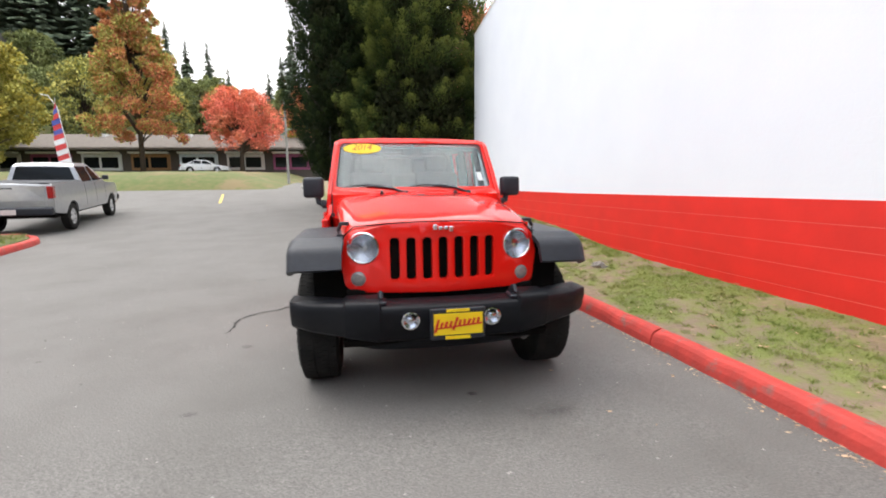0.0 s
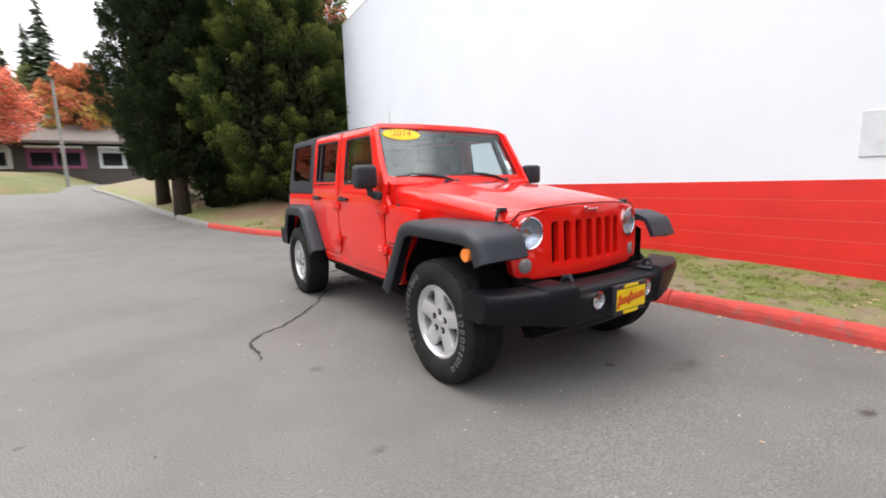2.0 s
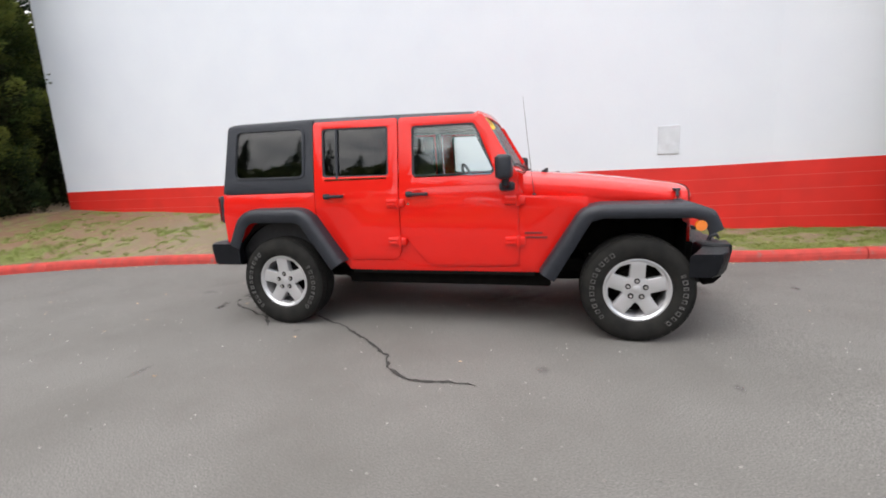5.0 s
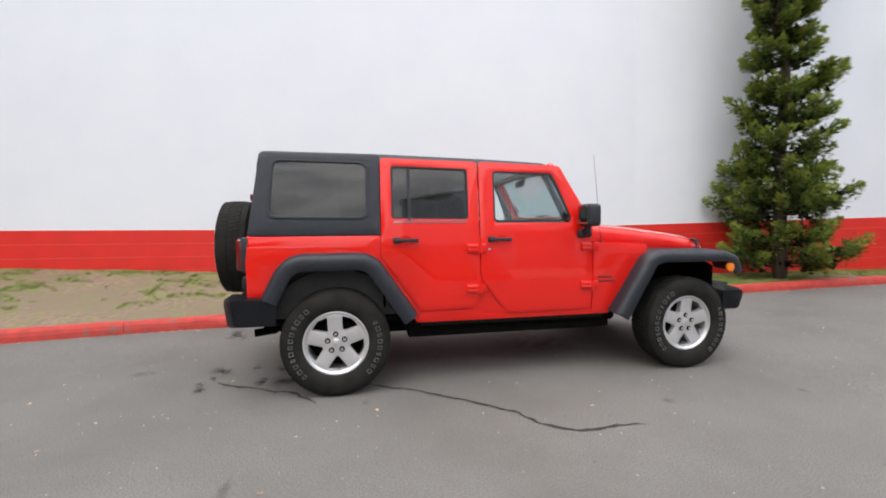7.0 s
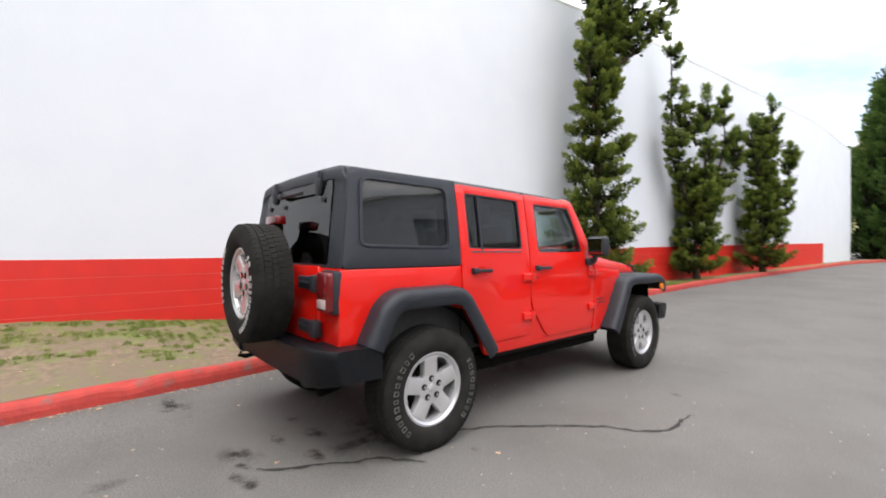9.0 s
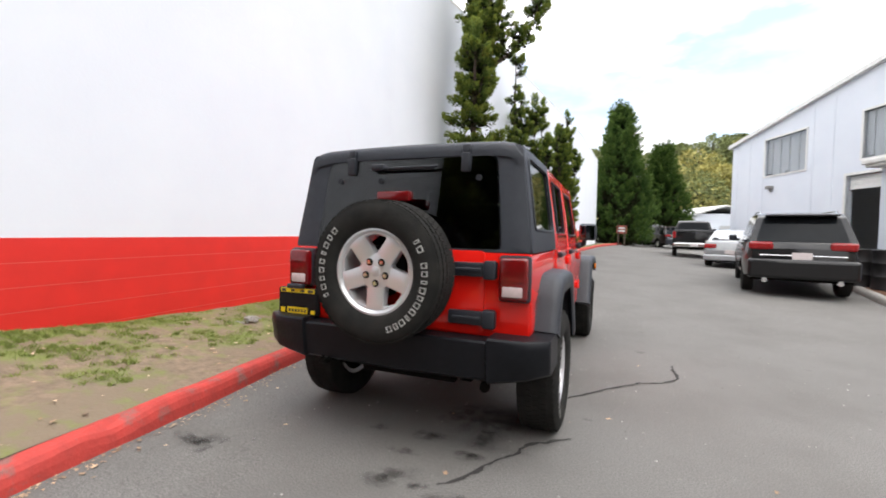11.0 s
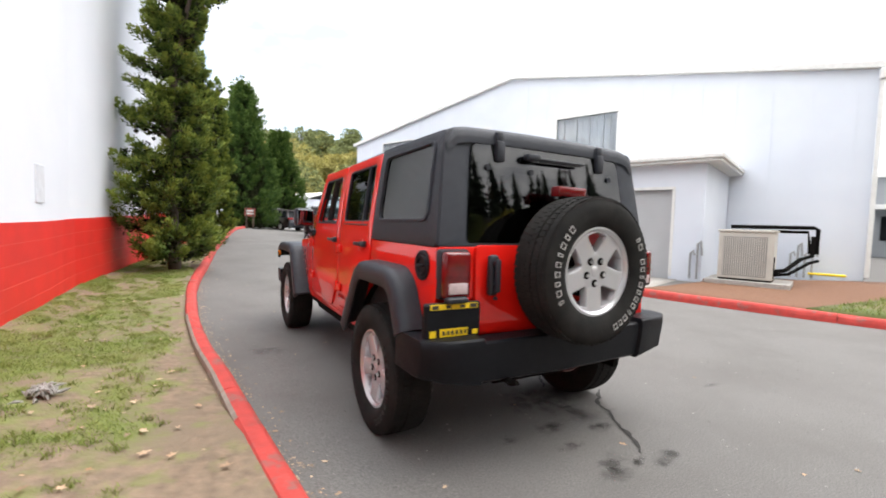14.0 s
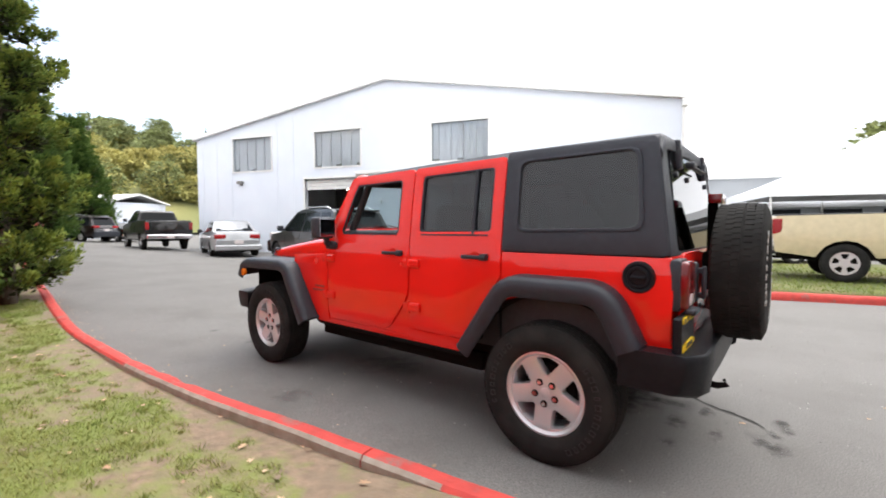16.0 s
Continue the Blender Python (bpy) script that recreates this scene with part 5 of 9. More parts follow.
plate(bm, [(a * 1.006, 0.30 + (b - 0.30) * 1.01) for a, b in WS_IN], [], ws_put(out=-0.012), 0.005, cuts_a=A_CUTS)
g = cpart("windscreen", bm, M_GLASS_SCREEN, screen, "clear windscreen glass")
bm = bmesh.new()
plate(bm, [(a * 0.994, 0.285 + (b - 0.285) * 0.985) for a, b in WS_OUT], [[(a * 1.004, 0.30 + (b - 0.30) * 1.006) for a, b in WS_IN]], ws_put(out=-0.0615), 0.014, cuts_a=A_CUTS)
cpart("pillar_trim", bm, M_INNER, screen, "black inside pillar trim")
g.visible_shadow = False
bm = bmesh.new()
plate(bm, [(a * 1.004, 0.30 + (b - 0.30) * 1.005) for a, b in WS_IN], [[(a * 0.982, 0.30 + (b - 0.30) * 0.975) for a, b in WS_IN]], ws_put(out=-0.0105), 0.002, cuts_a=A_CUTS)
cpart("glass_border", bm, M_TRIM_BLACK, screen)
bm = bmesh.new()
plate(bm, [(-0.470 + 0.172 * math.cos(t), 0.478 + 0.054 * math.sin(t)) for t in np.linspace(0, 6.2832, 33)[:-1]], [], ws_put(out=-0.008), 0.003, cuts_a=[-0.4])
sticker = cpart("year_sticker", bm, M_YELLOW, screen, "yellow oval sticker with the year")
bm = bmesh.new()
plate(bm, [(0.60, 0.13), (0.65, 0.13), (0.64, 0.22), (0.59, 0.22)], [], ws_put(out=-0.0085), 0.002)
cpart("paper_slip", bm, M_PAPER, screen)
# the year, in the built-in font
cu = bpy.data.curves.new("year_text", "FONT")
cu.body, cu.size, cu.align_x, cu.align_y, cu.extrude, cu.shear = "2014", 0.088, "CENTER", "CENTER", 0.0008, 0.25
cu.materials.append(mat("orange_brown_print", (0.45, 0.13, 0.01), 0.5))
txt = new("year_text", cu)
txt.parent = sticker
_p = [Vector(ws_put(out=-0.0055)(-0.475 + da, 0.487 + db, 0)) for da, db in ((0, 0), (0.05, 0), (0, 0.05))]
_x, _y = (_p[1] - _p[0]).normalized(), (_p[2] - _p[0]).normalized()
_n = _x.cross(_y).normalized()
_y = _n.cross(_x)
txt.matrix_basis = Matrix.Translation(_p[0]) @ Matrix((_x, _y, _n)).transposed().to_4x4()
for x0, x1 in ((-0.60, -0.10), (-0.02, 0.48)):
    bm = bmesh.new()
    P = ws_put(out=0.012)
    tube(bm, [P(x1, -0.01, 0), P(x1 - 0.12, 0.045, 0), P(x0 + 0.14, 0.070, 0)], [0.012, 0.010, 0.007], 8)
    tube(bm, [P(x0 - 0.04, 0.062, 0.006), P(x0 + 0.10, 0.078, 0.0), P(x0 + 0.32, 0.072, 0.006)], [0.004, 0.008, 0.004], 6)
    cyl(bm, 0.024, 0.03, pose(*P(x1, -0.008, 0.0), -30), 14)
    cpart("wiper", bm, M_TRIM_BLACK, screen, "black wiper arm and blade")
bm = bmesh.new()
box(bm, -0.09, 0.09, -0.30, -0.27, 1.615, 1.675, bevel=0.012, seg=2)
box(bm, -0.012, 0.012, -0.34, -0.28, 1.66, 1.72)
cpart("rear_view_mirror", bm, M_INNER, screen)

# bonnet, lofted with a raised middle
bm = bmesh.new()
BY = [-0.648, -0.70, -0.85, -1.05, -1.25, -1.45, -1.65, -1.80, -1.86, -1.895, -1.912]
rows = []
for i, y in enumerate(BY):
    w = float(np.interp(y, [-1.912, -1.80, -1.25, -0.648], [0.575, 0.612, 0.668, 0.715]))
    zc = float(np.interp(y, [-1.912, -1.895, -1.86, -1.80, -1.45, -1.05, -0.648], [1.088, 1.108, 1.122, 1.134, 1.185, 1.235, 1.272]))
    zs = zc - float(np.interp(y, [-1.912, -0.648], [0.045, 0.045]))
    zl = float(np.interp(y, [-1.912, -1.8, -0.648], [1.040, 1.030, 1.085]))
    half = [(0.0, zc + 0.006), (0.22, zc + 0.005), (0.36, zc + 0.002), (0.40, zc - 0.006), (0.445, zc - 0.016), (w - 0.10, zs + 0.020), (w - 0.05, zs + 0.010), (w - 0.022, zs - 0.004), (w - 0.006, zs - 0.024), (w, zs - 0.05), (w + 0.004, zl)]
    if i > 8:
        half = [(a, min(b, zc)) for a, b in half]
    ring = [(-a, b) for a, b in half[:0:-1]] + half
    rows.append([bm.verts.new((a, y + (0.035 * (a / 0.6) ** 2 if y < -1.7 else 0), b)) for a, b in ring])
for a, b in zip(rows, rows[1:]):
    for k in range(len(a) - 1):
        bm.faces.new((a[k], a[k + 1], b[k + 1], b[k]))
und = [[bm.verts.new((v.co.x * 0.985, v.co.y, v.co.z - 0.02)) for v in r] for r in rows]
for a, b in zip(und, und[1:]):
    for k in range(len(a) - 1):
        bm.faces.new((a[k + 1], a[k], b[k], b[k + 1]))
for k in range(len(rows[0]) - 1):
    bm.faces.new((rows[0][k], und[0][k], und[0][k + 1], rows[0][k + 1]))
    bm.faces.new((rows[-1][k + 1], und[-1][k + 1], und[-1][k], rows[-1][k]))
for e in (0, -1):
    for a, b, c, d in zip(rows, rows[1:], und, und[1:]):
        bm.faces.new((a[e], b[e], d[e], c[e]))
bonnet = cpart("bonnet", bm, M_RED, None, "red bonnet with a raised middle", sharp=38)
bm = bmesh.new()
box(bm, -0.035, 0.035, -0.93, -0.89, 1.247, 1.259, bevel=0.005)
cpart("bonnet_plug", bm, M_TRIM_BLACK, bonnet)
for x, y in ((-0.32, -0.80), (0.32, -0.80)):
    bm = bmesh.new()
    box(bm, x - 0.016, x + 0.016, y - 0.022, y + 0.022, 1.250, 1.282, bevel=0.008, seg=2)
    box(bm, x - 0.010, x + 0.010, y - 0.02, y + 0.0, 1.28, 1.292, bevel=0.003)
    cpart("washer_nozzle", bm, M_TRIM_BLACK, bonnet)
for s in (-1, 1):
    bm = bmesh.new()
    X = 0.612
    box(bm, s * (X + 0.022) - 0.020, s * (X + 0.022) + 0.020, -1.795, -1.740, 1.000, 1.032, bevel=0.008, seg=2)
    tube(bm, [(s * (X + 0.028), -1.768, 1.01), (s * (X + 0.030), -1.768, 1.055), (s * (X + 0.010), -1.768, 1.100)], [0.014, 0.011, 0.013], 8)
    box(bm, s * (X - 0.012) - 0.028, s * (X - 0.012) + 0.028, -1.792, -1.744, 1.088, 1.110, bevel=0.008, seg=2)
    cpart("bonnet_latch", bm, M_TRIM_BLACK, bonnet, "black rubber bonnet latch")

# cowl between bonnet and windscreen, and the front body under the bonnet
bm = bmesh.new()
prism(bm, [(-0.652, 1.258), (-0.652, 1.06), (-0.56, 1.06), (-0.56, 1.300), (-0.60, 1.285)], "x", -0.74, 0.74)
cpart("cowl", bm, M_RED)
bm = bmesh.new()
prism(bm, [(-0.742, -0.60), (-0.742, -0.70), (-0.66, -1.3), (-0.60, -1.80), (0.60, -1.80), (0.66, -1.3), (0.742, -0.70), (0.742, -0.60)], "z", 0.99, 1.085)
cpart("engine_bay_sides", bm, M_RED)

# grille with seven slots and two lamp holes
GR = roundpoly([(-0.605, 0.715), (-0.632, 0.90), (-0.600, 1.02), (-0.545, 1.078), (-0.30, 1.100), (0, 1.108), (0.30, 1.100), (0.545, 1.078), (0.600, 1.02), (0.632, 0.90), (0.605, 0.715), (0.54, 0.682), (0, 0.672), (-0.54, 0.682)], 0.05, 3)
slots = [roundpoly([(x - 0.030, 0.752), (x - 0.030, 1.016), (x + 0.030, 1.016), (x + 0.030, 0.752)], 0.026, 4) for x in np.linspace(-0.300, 0.300, 7)]
lamps = [circle(x, 0.955, 0.098, 28) for x in (-0.492, 0.492)]


def gr_put(out=0.0):
    return lambda x, z, d: (x, -1.945 + 0.07 * (x / 0.6) ** 2 + 0.05 * (z - 0.70) - out + d, z)


bm = bmesh.new()
plate(bm, GR, slots + lamps, gr_put(), 0.045, cuts_a=[-0.55, -0.45, -0.35, -0.15, 0.0, 0.15, 0.35, 0.45, 0.55], bevel=0.009)
grille = cpart("grille", bm, M_RED, None, "red seven-slot grille")
bm = bmesh.new()
box(bm, -0.38, 0.38, -1.872, -1.855, 0.70, 1.04)
box(bm, -0.60, 0.60, -1.90, -1.84, 0.54, 0.70, bevel=0.01)
cpart("radiator_mesh", bm, M_BLACK_METAL, grille)
bm = bmesh.new()
for k, x in enumerate((-0.052, -0.018, 0.016, 0.050)):
    box(bm, x - 0.014, x + 0.012, -1.951, -1.938, 1.058 - (0.012 if k == 3 else 0), 1.082 + (0.012 if k == 0 else 0), bevel=0.004)
cpart("badge", bm, M_CHROME, grille, "small chrome badge")
for s in (-1, 1):
    x = s * 0.492
    P = gr_put()(x, 0.955, 0)
    m = Matrix.Translation(P) @ Matrix.Rotation(radians(90), 4, "X") @ Matrix.Rotation(radians(s * 11), 4, "Y")
    bm = bmesh.new()
    lathe(bm, [(0.099, -0.02), (0.099, 0.006), (0.092, 0.010), (0.087, 0.004), (0.087, -0.02)], m, 36)
    hl = cpart("headlamp", bm, M_CHROME, grille, "round headlamp with a chrome bezel")
    bm = bmesh.new()
    lathe(bm, [(0.001, -0.055), (0.03, -0.052), (0.06, -0.036), (0.088, -0.006), (0.090, -0.012), (0.062, -0.042), (0.03, -0.058), (0.001, -0.06)], m, 32)
    cpart("reflector", bm, M_REFLECTOR, hl)
    bm = bmesh.new()
    lathe(bm, [(0.001, -0.02), (0.024, -0.022), (0.026, -0.05), (0.001, -0.05)], m, 20)
    cpart("bulb_shield", bm, M_CHROME, hl)
    bm = bmesh.new()
    lathe(bm, [(0.001, 0.016), (0.04, 0.013), (0.075, 0.006), (0.088, 0.0), (0.088, -0.003), (0.04, 0.009), (0.001, 0.012)], m, 32)
    g = cpart("lens", bm, M_LENS, hl)
    g.visible_shadow = False
    P = gr_put()(s * 0.525, 0.765, 0)
    m = Matrix.Translation(P) @ Matrix.Rotation(radians(90), 4, "X") @ Matrix.Rotation(radians(s * 12), 4, "Y")
    bm = bmesh.new()
    lathe(bm, [(0.001, 0.012), (0.03, 0.010), (0.040, 0.003), (0.046, 0.002), (0.046, -0.02), (0.001, -0.02)], m, 24)
    cpart("parking_lamp", bm, M_FROST, grille, "small round frosted parking lamp")

bm = bmesh.new()
tube(bm, [(x, gr_put()(x, z, 0)[1] + 0.004, z + 0.004) for x, z in ((-0.628, 0.95), (-0.604, 1.025), (-0.545, 1.080), (-0.42, 1.092), (-0.30, 1.101), (-0.15, 1.107), (0, 1.109), (0.15, 1.107), (0.30, 1.101), (0.42, 1.092), (0.545, 1.080), (0.604, 1.025), (0.628, 0.95))], 0.0045, 6)
cpart("bonnet_gap", bm, M_BLACK_METAL, grille, "dark gap under the bonnet's edge")

# front bumper with step ends, hooks and fog lamps
def bumper_front():
    bm = bmesh.new()
    secs = []
    for x in (-0.92, -0.912, -0.80, -0.612, -0.60, -0.412, -0.40, 0.0, 0.40, 0.412, 0.60, 0.612, 0.80, 0.912, 0.92):
        a = abs(x)
        yf = float(np.interp(a, [0, 0.4, 0.62, 0.80, 0.905, 0.92], [-2.195, -2.18, -2.145, -2.085, -2.02, -2.00]))
        yb = float(np.interp(a, [0, 0.6, 0.8, 0.92], [-1.965, -1.95, -1.86, -1.80]))
        zt = 0.652 if a < 0.41 else (0.684 if a < 0.61 else 0.668)
        yf -= 0.016 if 0.41 < a < 0.61 else 0.0
        zb = float(np.interp(a, [0, 0.40, 0.62, 0.92], [0.435, 0.435, 0.465, 0.505]))
        k = 0.022 if a < 0.915 else 0.035
        secs.append([bm.verts.new((x, y, z)) for y, z in ((yb, zb), (yf + 0.060, zb), (yf + 0.030, zb + 0.022), (yf, zt - 0.050), (yf + 0.003, zt - k * 0.5), (yf + 0.014, zt), (yb - 0.02, zt), (yb, zt - 0.02))])
    for a, b in zip(secs, secs[1:]):
        for i in range(8):
            bm.faces.new((a[i], a[(i + 1) % 8], b[(i + 1) % 8], b[i]))
    bm.faces.new(secs[0])
    bm.faces.new(secs[-1][::-1])
    return bm


fb = cpart("front_bumper", bumper_front(), M_BUMPER, None, "black plastic front bumper", sharp=48)
# valance that hangs below the bumper, narrower towards its foot
bm = bmesh.new()
rows = []
for y, z, hw in ((-2.085, 0.470, 0.60), (-2.075, 0.385, 0.56), (-2.040, 0.345, 0.44), (-1.70, 0.330, 0.42), (-1.66, 0.470, 0.50)):
    rows.append([bm.verts.new((x * hw, y + 0.05 * abs(x) ** 2, z)) for x in (-1, -0.8, -0.4, 0, 0.4, 0.8, 1)])
for a, b in zip(rows, rows[1:] + rows[:1]):
    for i in range(6):
        bm.faces.new((a[i], a[i + 1], b[i + 1], b[i]))
bm.faces.new([r[0] for r in rows])
bm.faces.new([r[-1] for r in rows][::-1])
bmesh.ops.recalc_face_normals(bm, faces=bm.faces)
cpart("valance", bm, M_BUMPER, fb, "black plastic valance below the bumper", sharp=40)
bm = bmesh.new()
prism(bm, [(-2.10, 0.445), (-2.05, 0.390), (-1.98, 0.375), (-1.92, 0.50)], "x", -0.62, 0.62)
cpart("air_dam", bm, M_BLACK_METAL, fb)
for s in (-1, 1):
    bm = bmesh.new()
    box(bm, s * 0.40 - 0.030, s * 0.40 + 0.030, -2.14, -2.03, 0.652, 0.678, bevel=0.008)
    tube(bm, [(s * 0.40, -2.06, 0.67), (s * 0.40, -2.075, 0.715), (s * 0.40, -2.115, 0.725), (s * 0.40, -2.135, 0.695)], [0.016, 0.016, 0.015, 0.010], 8)
    cpart("tow_hook", bm, M_TRIM_BLACK, fb, "black tow hook")
    m = Matrix.Translation((s * 0.238, -2.190, 0.572)) @ Matrix.Rotation(radians(90), 4, "X")
    bm = bmesh.new()
    lathe(bm, [(0.052, -0.03), (0.052, 0.004), (0.045, 0.006), (0.042, -0.004), (0.028, -0.010), (0.012, -0.002), (0.001, 0.0), (0.001, -0.03)], m, 28)
    fog = cpart("fog_lamp", bm, M_CHROME, fb, "round fog lamp")
    bm = bmesh.new()
    lathe(bm, [(0.001, 0.012), (0.03, 0.008), (0.042, 0.0), (0.042, -0.003), (0.001, 0.006)], m, 24)
    cpart("lens", bm, M_LENS, fog).visible_shadow = False
bm = bmesh.new()
box(bm, -0.130, 0.190, -2.222, -2.200, 0.458, 0.640, bevel=0.005)
plate_f = cpart("front_plate", bm, M_TRIM_BLACK, fb, "yellow dealer plate with red script in a black frame")
bm = bmesh.new()
box(bm, -0.112, 0.172, -2.226, -2.221, 0.488, 0.612)
box(bm, -0.040, 0.095, -2.226, -2.221, 0.620, 0.636)
box(bm, -0.045, 0.10, -2.226, -2.221, 0.461, 0.480)
cpart("plate_face", bm, M_YELLOW, plate_f)
bm = bmesh.new()
rn = random.Random(3)
for k in range(10):                                     # a slanting brush script kept as plain strokes
    x = -0.095 + 0.0265 * k
    z = 0.543 + 0.0022 * k
    hgt_k = 0.040 if k in (0, 4) else 0.020
    box(bm, -0.007, 0.007, -0.0015, 0.0015, -hgt_k, hgt_k, m=pose(x, -2.228, z, 0, 18 + rn.uniform(-8, 8), 0))
    box(bm, -0.013, 0.013, -0.0012, 0.0012, -0.004, 0.004, m=pose(x + 0.012, -2.2278, z - 0.015, 0, -12, 0))
cpart("script_strokes", bm, M_PRINT_RED, plate_f)

# rear bumper
bm = bmesh.new()
secs = []
for x in (-0.915, -0.905, -0.80, -0.597, -0.585, 0.0, 0.585, 0.597, 0.80, 0.905, 0.915):
    a = abs(x)
    yr = float(np.interp(a, [0, 0.585, 0.597, 0.80, 0.905, 0.915], [2.232, 2.232, 2.252, 2.247, 2.180, 2.165]))
    yb = float(np.interp(a, [0, 0.7, 0.80, 0.915], [2.06, 2.06, 1.93, 1.88]))
    zt = 0.712 if a < 0.59 else 0.736
    zb = float(np.interp(a, [0, 0.585, 0.597, 0.915], [0.478, 0.490, 0.482, 0.548]))
    secs.append([bm.verts.new((x, y, z)) for y, z in ((yb, zb), (yr - 0.045, zb), (yr - 0.020, zb + 0.018), (yr, zt - 0.045), (yr - 0.003, zt - 0.010), (yr - 0.014, zt), (yb + 0.02, zt), (yb, zt - 0.02))])
for a, b in zip(secs, secs[1:]):
    for i in range(8):
        bm.faces.new((a[i], a[(i + 1) % 8], b[(i + 1) % 8], b[i]))
bm.faces.new(secs[0])
bm.faces.new(secs[-1][::-1])
rb = cpart("rear_bumper", bm, M_BUMPER, None, "black plastic rear bumper", sharp=40)
bm = bmesh.new()
tube(bm, [(0.42, 2.12, 0.50), (0.42, 2.24, 0.485), (0.42, 2.285, 0.50), (0.42, 2.27, 0.525)], [0.018, 0.018, 0.016, 0.01], 8)
box(bm, 0.39, 0.45, 2.10, 2.20, 0.48, 0.53, bevel=0.008)
cpart("rear_hook", bm, M_BLACK_METAL, rb, "black rear tow hook")

# wheel-arch flares swept round each wheel
def flare(s, path, x_in, x_out, width, name):
    bm = bmesh.new()
    P = [Vector((0, y, z)) for y, z in path]
    rows = []
    n = len(P)
    cen = Vector((0, sum(p.y for p in P) / n, 0.35))
    for i, p in enumerate(P):
        d = (P[min(i + 1, n - 1)] - P[max(i - 1, 0)]).normalized()
        N = Vector((0, -d.z, d.y))
        if N.dot(cen - p) < 0:
            N = -N
        xi = x_in[i]
        w = width[i]
        sec = [(xi, 0.0), (x_out - 0.055, 0.004), (x_out - 0.022, 0.012), (x_out - 0.004, 0.034), (x_out, 0.06), (x_out - 0.004, w - 0.01), (x_out - 0.014, w), (x_out - 0.030, w - 0.01), (x_out - 0.045, 0.055), (xi, 0.03)]
        rows.append([bm.verts.new((s * a, p.y + N.y * b, p.z + N.z * b)) for a, b in sec])
    for a, b in zip(rows, rows[1:]):
        for k in range(10):
            bm.faces.new((a[k], a[(k + 1) % 10], b[(k + 1) % 10], b[k]))
    bm.faces.new(rows[0])
    bm.faces.new(rows[-1][::-1])
    return cpart(name, bm, M_TRIM_BLACK, None, "grained black wheel-arch flare", sharp=45)


def arch(pts, r, n=6):
    return roundpoly(pts, r, n)


FR = roundpoly([(-0.775, 0.520), (-1.075, 1.000), (-1.22, 1.030), (-1.82, 1.022), (-1.955, 0.975), (-2.01, 0.850)], [0, 0.16, 0.2, 0.12, 0.10, 0], 6)
RR = roundpoly([(0.868, 0.580), (1.185, 1.050), (1.835, 1.050), (1.985, 0.745)], [0, 0.24, 0.26, 0], 10)
for s in (-1, 1):
    fl = flare(s, FR, [float(np.interp(y, [-2.01, -1.8, -1.15, -1.0, -0.78], [0.62, 0.60, 0.66, 0.775, 0.775])) for y, z in FR], 0.935, [float(np.interp(y, [-2.01, -1.9, -1.2, -0.78], [0.11, 0.10, 0.105, 0.13])) for y, z in FR], "front_flare")
    bm = bmesh.new()
    cyl(bm, 0.036, 0.022, pose(s * 0.930, -1.852, 0.872, 0, 90, 0), 20)
    cpart("side_marker", bm, M_AMBER, fl, "amber side marker lamp")
    fl = flare(s, RR, [0.775] * len(RR), 0.930, [0.125] * len(RR), "rear_flare")
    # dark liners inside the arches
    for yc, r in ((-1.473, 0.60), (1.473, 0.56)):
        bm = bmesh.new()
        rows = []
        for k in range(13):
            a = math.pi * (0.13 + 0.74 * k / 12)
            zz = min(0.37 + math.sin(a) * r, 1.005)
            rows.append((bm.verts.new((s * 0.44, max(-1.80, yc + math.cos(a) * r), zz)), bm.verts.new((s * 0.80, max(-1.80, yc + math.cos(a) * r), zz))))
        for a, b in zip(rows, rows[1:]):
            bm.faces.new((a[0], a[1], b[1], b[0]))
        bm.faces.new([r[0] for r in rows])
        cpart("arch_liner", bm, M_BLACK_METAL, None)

# door mirrors
for s in (-1, 1):
    bm = bmesh.new()
    box(bm, s * 0.905 - 0.088, s * 0.905 + 0.088, -0.585, -0.470, 1.232, 1.412, bevel=0.030, seg=3)
    mir = cpart("door_mirror", bm, M_TRIM_BLACK, None, "black door mirror")
    bm = bmesh.new()
    box(bm, s * 0.90 - 0.074, s * 0.90 + 0.074, -0.472, -0.466, 1.248, 1.396, bevel=0.003)
    cpart("mirror_glass", bm, M_MIRROR, mir)
    bm = bmesh.new()
    tube(bm, [(s * 0.875, -0.53, 1.245), (s * 0.865, -0.53, 1.195), (s * 0.82, -0.535, 1.180)], [0.026, 0.028, 0.034], 10)
    box(bm, s * 0.812 - 0.03, s * 0.812 + 0.03, -0.595, -0.475, 1.140, 1.205, bevel=0.02, seg=2)
    cpart("mirror_arm", bm, M_TRIM_BLACK, mir)

# aerial on the passenger-side cowl
bm = bmesh.new()
cyl(bm, 0.022, 0.03, pose(-0.735, -0.735, 1.092), 14, 0.014)
tube(bm, [(-0.735, -0.735, 1.10), (-0.735, -0.70, 1.40), (-0.735, -0.655, 1.83)], [0.003, 0.002, 0.0013], 6)
cpart("aerial", bm, M_TRIM_BLACK, None, "thin whip aerial")
for s in (-1, 1):
    bm = bmesh.new()
    X = side_x(0.8) + 0.003
    for z, a, b in ((0.800, -0.80, -0.665), (0.765, -0.835, -0.665)):
        box(bm, s * X - 0.003, s * X + 0.003, a, b, z, z + 0.016, bevel=0.002)
    cpart("side_badge", bm, mat("dark_red_badge", (0.20, 0.008, 0.006), 0.5), None, "dark red side badge bars")
bm = bmesh.new()
cyl(bm, 0.026, 0.004, pose(side_x(1.04) + 0.003, -0.78, 1.03, 0, 90, 0), 20)
cpart("round_badge", bm, M_CHROME, None, "small round badge")

